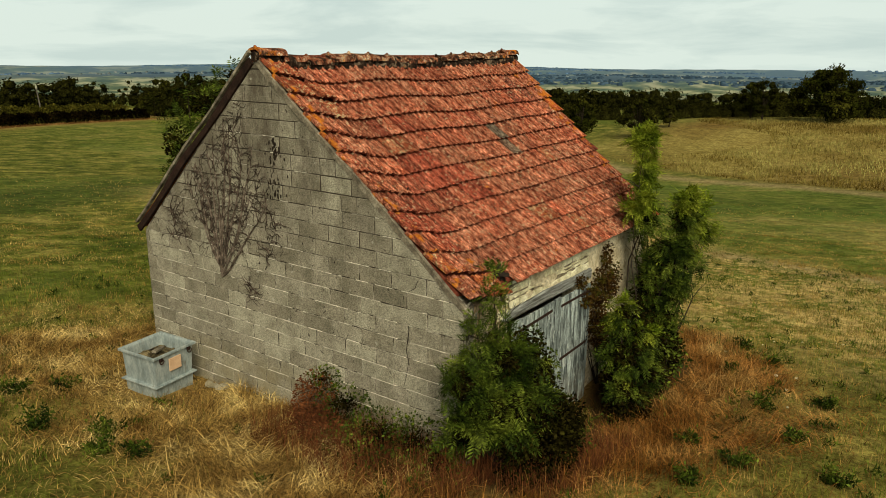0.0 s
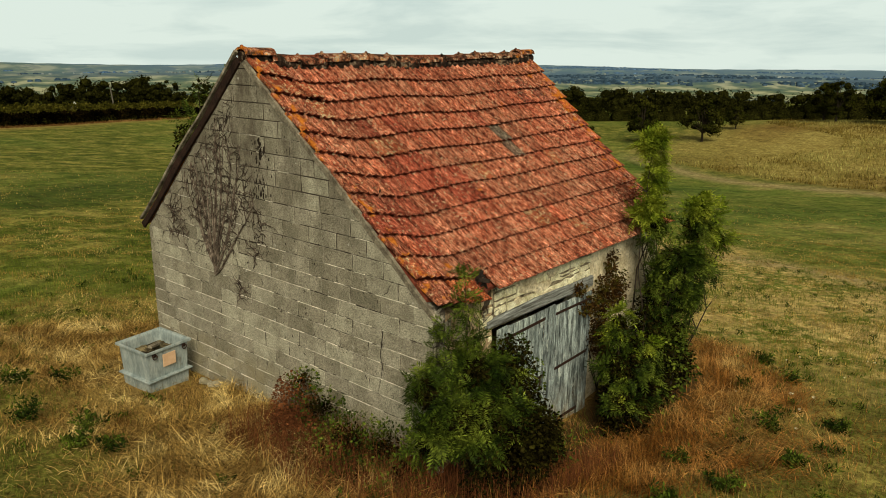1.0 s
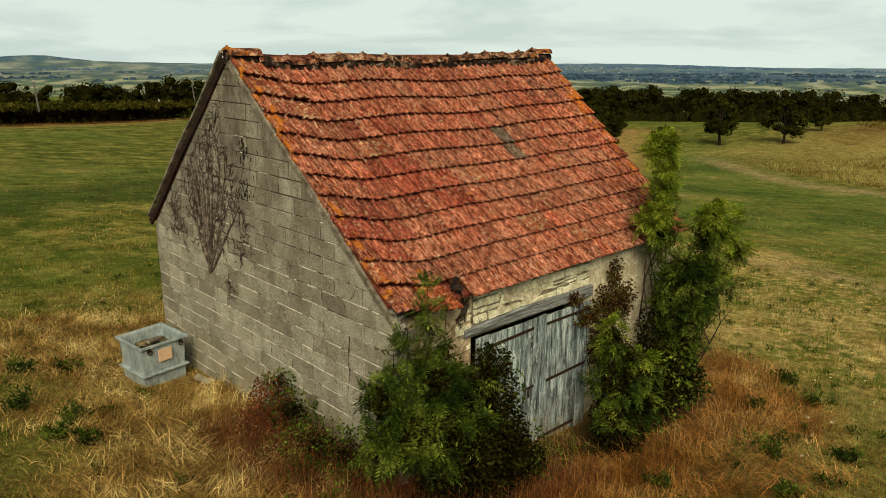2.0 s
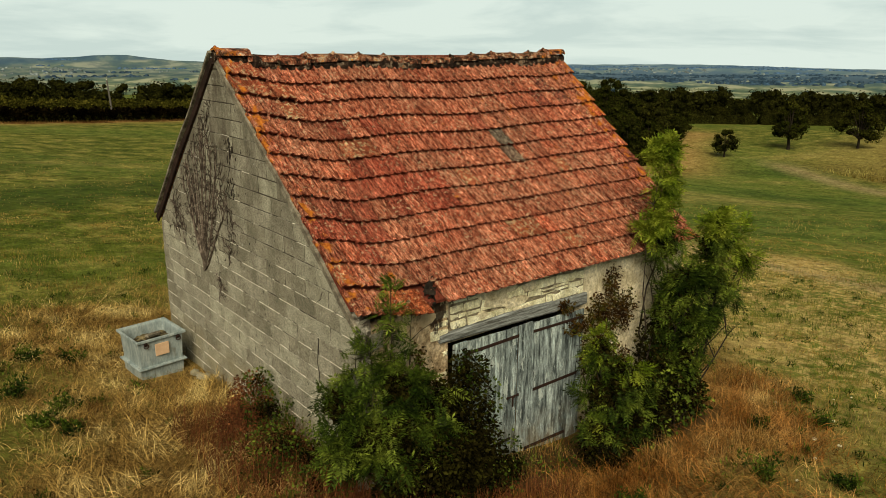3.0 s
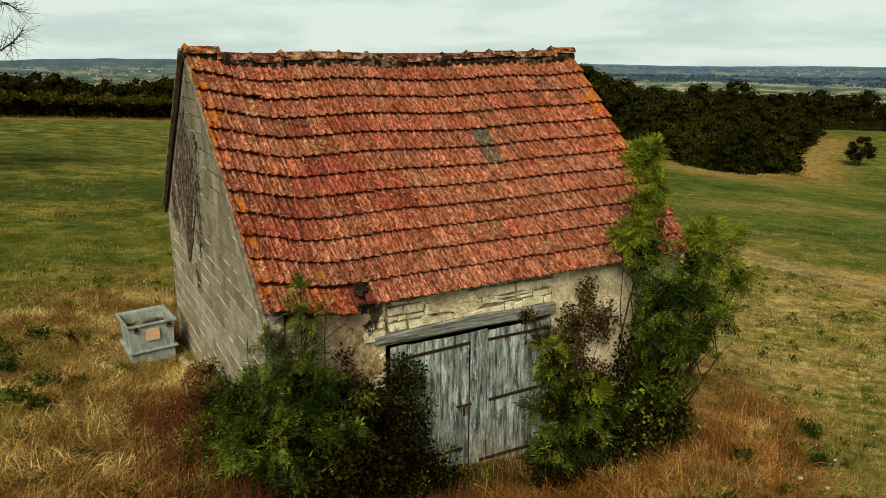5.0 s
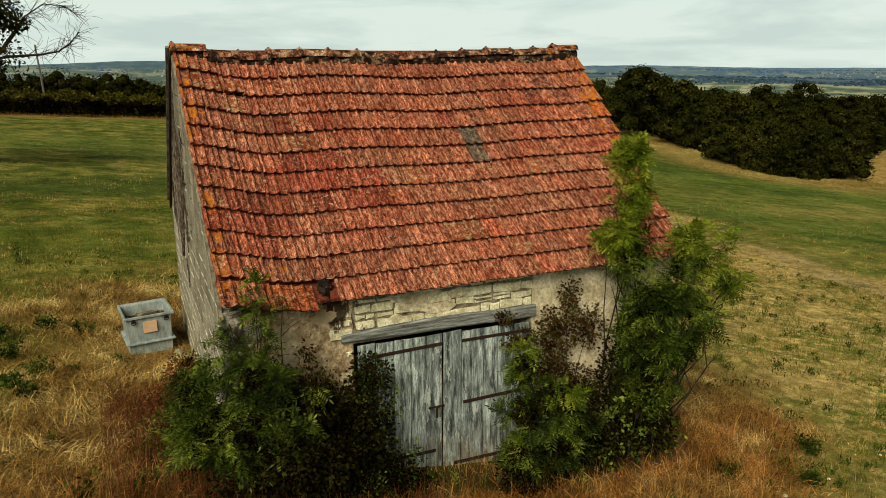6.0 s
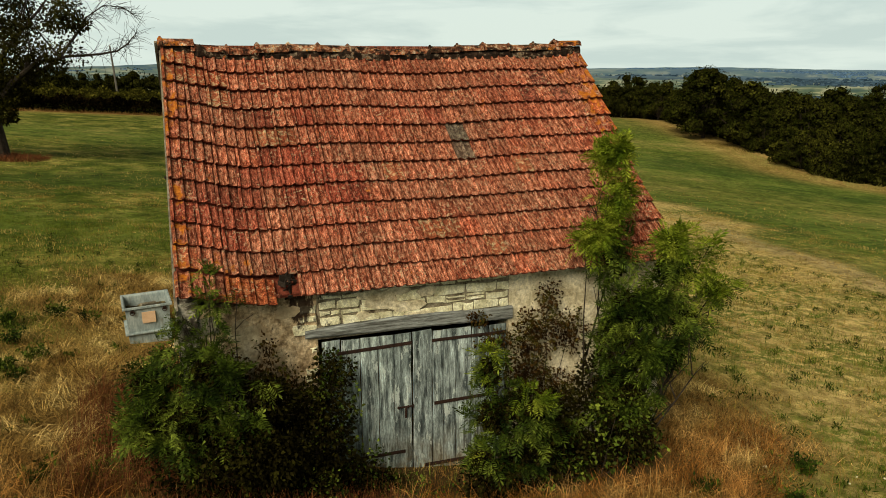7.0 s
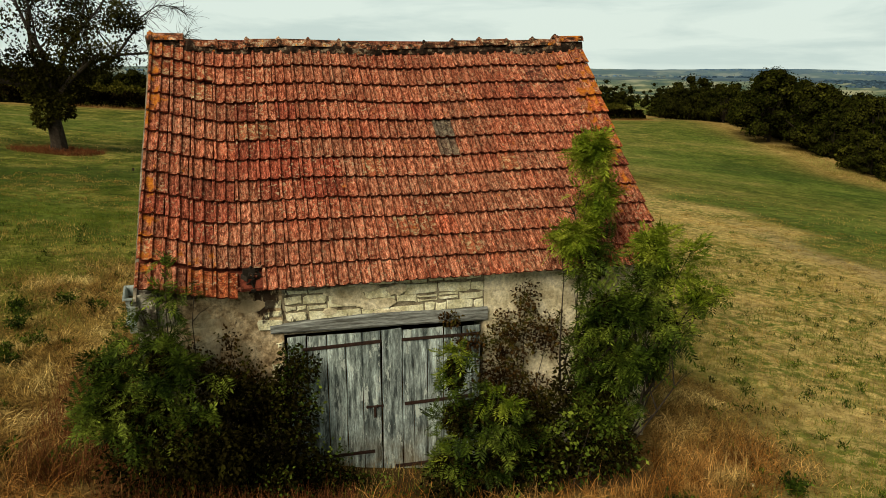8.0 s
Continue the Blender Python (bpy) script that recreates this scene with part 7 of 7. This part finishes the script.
# bushy green weeds standing in the straw
def weed(x, y, size, seed):
    q = np.random.default_rng(seed)
    t = thing("weed", (x, y, gz(x, y)), "bushy green weed standing in the dry straw", "weed", "weeds in the straw")
    bm = bmesh.new()
    tips = []
    for _ in range(9):
        a, l = q.uniform(0, 2 * math.pi), size * q.uniform(0.5, 1.0)
        tip = Vector((math.cos(a) * l * 0.75, math.sin(a) * l * 0.75, l * q.uniform(0.5, 0.9)))
        tube(bm, [(0, 0, -0.03), tip * 0.5 + Vector((0, 0, 0.02)), tip], [0.006, 0.004, 0.002], 4)
        tips.append(tip)
    part("stem", bm, M_LEAF, t)
    k = q.integers(0, len(tips), 420)
    pos = np.array([tuple(v) for v in tips])[k] * q.uniform(0.25, 1.05, (420, 1)) + q.normal(0, 0.022 + 0.06 * size, (420, 3))
    pos[:, 2] = np.abs(pos[:, 2])
    way = unit(q.normal(0, 0.7, pos.shape) + (0, 0, 0.45))
    l = q.uniform(0.035, 0.075, 420)
    v, f = leaf_quads(pos, way, unit(np.cross(way, q.normal(0, 1, pos.shape))), l, l * 0.42)
    part("foliage", mesh_np("foliage", v, f, M_LEAF), M_LEAF, t)


for k, (x, y, size) in enumerate(((-1.64, 5.38, 0.26), (-2.62, 4.3, 0.34), (-2.15, 3.46, 0.30), (-2.2, 5.68, 0.28), (-2.24, 2.59, 0.2), (-2.9, 5.1, 0.3), (-2.5, 3.0, 0.2), (4.33, -2.67, 0.34), (2.39, -2.24, 0.24), (2.0, -2.93, 0.26),
                                  (5.73, -1.87, 0.2), (2.19, -3.95, 0.24), (-0.91, -0.38, 0.2), (-1.53, -0.45, 0.24), (3.3, -3.3, 0.2), (4.9, -3.4, 0.22), (6.6, -2.4, 0.2), (1.2, -2.6, 0.18), (7.4, -1.7, 0.2))):
    weed(x, y, size, 400 + k)

# pale stones lying in the grass
sr = random.Random(31)
for k in range(14):
    x, y = sr.uniform(4.5, 9.0), sr.uniform(-3.2, -1.4)
    bm = bmesh.new()
    bmesh.ops.create_icosphere(bm, subdivisions=1, radius=sr.uniform(0.016, 0.036))
    for v in bm.verts:
        v.co = Vector((v.co.x, v.co.y, v.co.z * 0.6)) * (1 + 0.35 * noise.noise(v.co * 12 + Vector((k, 3, 0))))
    ob = new("stone", mesh_bm("stone", bm, M_STONE))
    ob.location = (x, y, gz(x, y) + 0.012)
    tagged(ob, "small pale field stone half hidden in dry grass", "stone", "field stones")


# ---- roof tiles ----
TILE_W, COURSE = 0.2655, 0.3315


def tile_mesh(seed, mat=None):
    r = random.Random(seed)
    prof = [(0.0, 0.008), (0.04, 0.034), (0.12, 0.036), (0.17, 0.010), (0.30, 0.004), (0.45, 0.008), (0.51, 0.032), (0.58, 0.033), (0.63, 0.009), (0.80, 0.003), (0.97, 0.006)]
    bm = bmesh.new()
    w, l = TILE_W * 1.01, COURSE + 0.05
    rows = []
    for t, lift in ((0.0, -0.014), (0.5, 0.012), (1.0, 0.046)):
        rows.append([bm.verts.new((u * w, -l * t + (r.uniform(-0.004, 0.004) if t == 1 else 0), h * (0.95 + 0.1 * r.random()) + lift)) for u, h in prof])
    lip = [bm.verts.new((v.co.x, v.co.y + 0.012, v.co.z - 0.034)) for v in rows[-1]]
    rows.append(lip)
    for r0, r1 in zip(rows, rows[1:]):
        for k in range(len(prof) - 1):
            # Lip faces take the darker clay, so the course-line shade is coloured in.
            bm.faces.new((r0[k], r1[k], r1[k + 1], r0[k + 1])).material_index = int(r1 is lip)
    for k in (0, len(prof) - 1):
        c = [bm.verts.new((rows[i][k].co.x, rows[i][k].co.y, rows[i][k].co.z - 0.022)) for i in (0, 2)]
        bm.faces.new((rows[0][k], rows[1][k], rows[2][k], rows[3][k], c[0]) if k == 0 else (c[0], rows[3][k], rows[2][k], rows[1][k], rows[0][k]))
        bm.verts.remove(c[1])
    me = mesh_bm("roof_tile", bm, mat or M_TILE)
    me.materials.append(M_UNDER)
    co = np.empty(len(me.vertices) * 3, np.float32)
    me.vertices.foreach_get("co", co)
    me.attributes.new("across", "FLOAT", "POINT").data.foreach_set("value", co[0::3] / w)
    return me


tile_kinds = [tile_mesh(i) for i in range(5)]
odd = {M_TILE_RED: tile_mesh(11, M_TILE_RED), M_TILE_GREY: tile_mesh(12, M_TILE_GREY), M_TILE_PALE: tile_mesh(13, M_TILE_PALE), M_TILE_DARK: tile_mesh(14, M_TILE_DARK), M_TILE_ORANGE: tile_mesh(15, M_TILE_ORANGE)}


def odd_tile(i, j):
    """Tiles that stand out: lichened, slate-grey, newer red ones, sooty ones near the far ridge."""
    if (i, j) in ((4, 4), (5, 4), (12, 9), (0, 10), (1, 0), (2, 1), (0, 1), (1, 1), (2, 2), (14, 10), (17, 6), (11, 9), (0, 0), (10, 6)):
        return M_TILE_PALE
    if (i, j) in ((14, 4), (14, 5)):
        return M_TILE_GREY
    if (i, j) in ((2, 7), (3, 7), (5, 7), (1, 8), (3, 6), (4, 6), (5, 6), (6, 6), (8, 6), (6, 5), (2, 9), (4, 3), (6, 3), (7, 6), (8, 7), (2, 8), (3, 8), (0, 8), (7, 7), (5, 5), (4, 5), (1, 7), (13, 3)):
        return M_TILE_RED
    if (i, j) in ((20, 1), (21, 2), (19, 2), (23, 6)):
        return M_TILE_DARK
    if (i, j) in ((3, 11), (2, 11), (23, 3)):
        return M_TILE_ORANGE
    return None

rt = random.Random(9)
COLS = 24
for j in range(12):
    drift = rt.uniform(-0.02, 0.02)
    for i in range(COLS):
        if j == 11 and i == 4:
            continue                     # the broken place at the eave
        x0 = 0.005 + i * TILE_W + drift * (0 if i in (0,) else 1)
        s0 = j * COURSE + 0.02 + rt.gauss(0, 0.0025) + (0.07 if j == 11 and i < 4 else 0)
        a, b = roof_front(x0, s0), roof_front(x0, s0 + COURSE)
        c = roof_front(x0 + TILE_W, s0)
        ey = (a - b).normalized()
        ex = (c - a).normalized()
        ez = ex.cross(ey).normalized()
        ex = ey.cross(ez)
        m = Matrix((ex, ey, ez)).transposed().to_4x4()
        m.translation = a + ez * rt.uniform(-0.003, 0.006)
        look_of = odd_tile(i, j)
        kind = tile_kinds[rt.randrange(5)]
        ob = new("roof_tile", odd[look_of] if look_of else kind)
        ob.parent = roof
        lifted = 2.5 if (i, j) in ((2, 1),) else 0
        ob.matrix_basis = m @ pose(0, 0, 0.02 * (lifted > 0), rt.gauss(0, 0.3) - lifted, rt.gauss(0, 0.45), rt.gauss(0, 0.6) + lifted)

# the broken place at the eave: shards, a mossy lump and the rotten rafter end
p = roof_front(1.08, 11 * COURSE + 0.02)
for k, (dx, dy, dz, w, h, turn) in enumerate(((0.03, 0.02, 0.015, 0.11, 0.13, -8), (0.19, 0.0, 0.012, 0.08, 0.10, 24), (0.10, -0.13, -0.07, 0.09, 0.07, 50), (-0.05, -0.27, -0.16, 0.08, 0.06, 15))):
    bm = bmesh.new()
    poly = [(0.0, 0.0), (w, rt.uniform(-0.02, 0.01)), (w * 0.95, -h * 0.5), (w * 0.6, -h), (w * 0.25, -h * 0.6)]
    prism(bm, poly, 0.016, 0.0, 0.003, lambda u, v, n: (u, v, n))
    shard = part("broken_tile", bm, M_TILE_DARK, roof, "broken clay tile at a hole in the eave")
    shard.matrix_basis = pose(p.x + dx, p.y + dy, p.z + dz, 40 + rt.gauss(0, 10), rt.gauss(0, 8), turn)
bm = bmesh.new()
for k in range(16):
    at = pose(p.x + 0.13 + rt.gauss(0, 0.045), p.y - 0.08 + rt.gauss(0, 0.05), p.z - 0.11 + rt.gauss(0, 0.05), rt.uniform(0, 180), rt.uniform(0, 180), rt.uniform(0, 180))
    w, h = rt.uniform(0.015, 0.045), rt.uniform(0.03, 0.10)
    box(bm, (-w, -h, -0.008), (w, h, 0.008), 0.004, at)
part("rotten_batten", bm, M_DARK, barn, "rotten dark battens and debris in the hole")
bm = bmesh.new()
tube(bm, [(p.x + 0.15, p.y + 0.02, p.z - 0.10), (p.x + 0.14, p.y - 0.12, p.z - 0.21), (p.x + 0.13, p.y - 0.17, p.z - 0.25)], [0.05, 0.045, 0.03], 7)
part("rafter_end", bm, M_DARK, barn, "rotten dark rafter end at the hole")

# ridge tiles with raised collars
RL = 0.43


def ridge_mesh(seed):
    r = random.Random(seed)
    bm = bmesh.new()
    rows = []
    for x, s in ((0.0, 1.13), (0.06, 1.13), (0.065, 1.0), (RL + 0.03, 0.93)):
        ring = []
        for k in range(9):
            a = math.pi * (0.02 + 0.96 * k / 8)
            ring.append(bm.verts.new((x, math.cos(a) * 0.125 * s, math.sin(a) ** 0.8 * 0.105 * s + r.uniform(-0.004, 0.004) - 0.03)))
        rows.append(ring)
    for r0, r1 in zip(rows, rows[1:]):
        for k in range(8):
            bm.faces.new((r0[k], r0[k + 1], r1[k + 1], r1[k]))
    for ring in (rows[0], rows[-1]):
        low = [bm.verts.new((v.co.x, v.co.y * 0.82, v.co.z - 0.02 if i in (0, 8) else v.co.z * 0.8 - 0.012)) for i, v in enumerate(ring)]
        for k in range(8):
            bm.faces.new((ring[k], low[k], low[k + 1], ring[k + 1]))
    k0 = bmesh.ops.create_uvsphere(bm, u_segments=6, v_segments=4, radius=0.024)
    for v in k0["verts"]:
        v.co += Vector((0.03, 0, 0.088))
    return mesh_bm("ridge_tile", bm, M_RIDGE)


ridge_kinds = [ridge_mesh(i) for i in range(3)]
for i in range(15):
    x = -0.03 + i * 0.428
    z = roof_front(x + 0.2, 0.0).z + 0.045 + rt.uniform(-0.012, 0.012) - (0.03 if i == 0 else 0.0) + (0.022 if i == 14 else 0.026 if i == 13 else 0.01 if i == 12 else 0)
    ob = new("ridge_tile", ridge_kinds[i % 3])
    ob.parent = ridge
    ob.matrix_basis = pose(x if i % 2 else x + 0.01 - (0.06 if i == 14 else 0), RIDGE_Y - 0.01 + rt.uniform(-0.012, 0.012), z, rt.gauss(0, 3), rt.gauss(-1.0, 1.2), rt.gauss(0, 1.2))
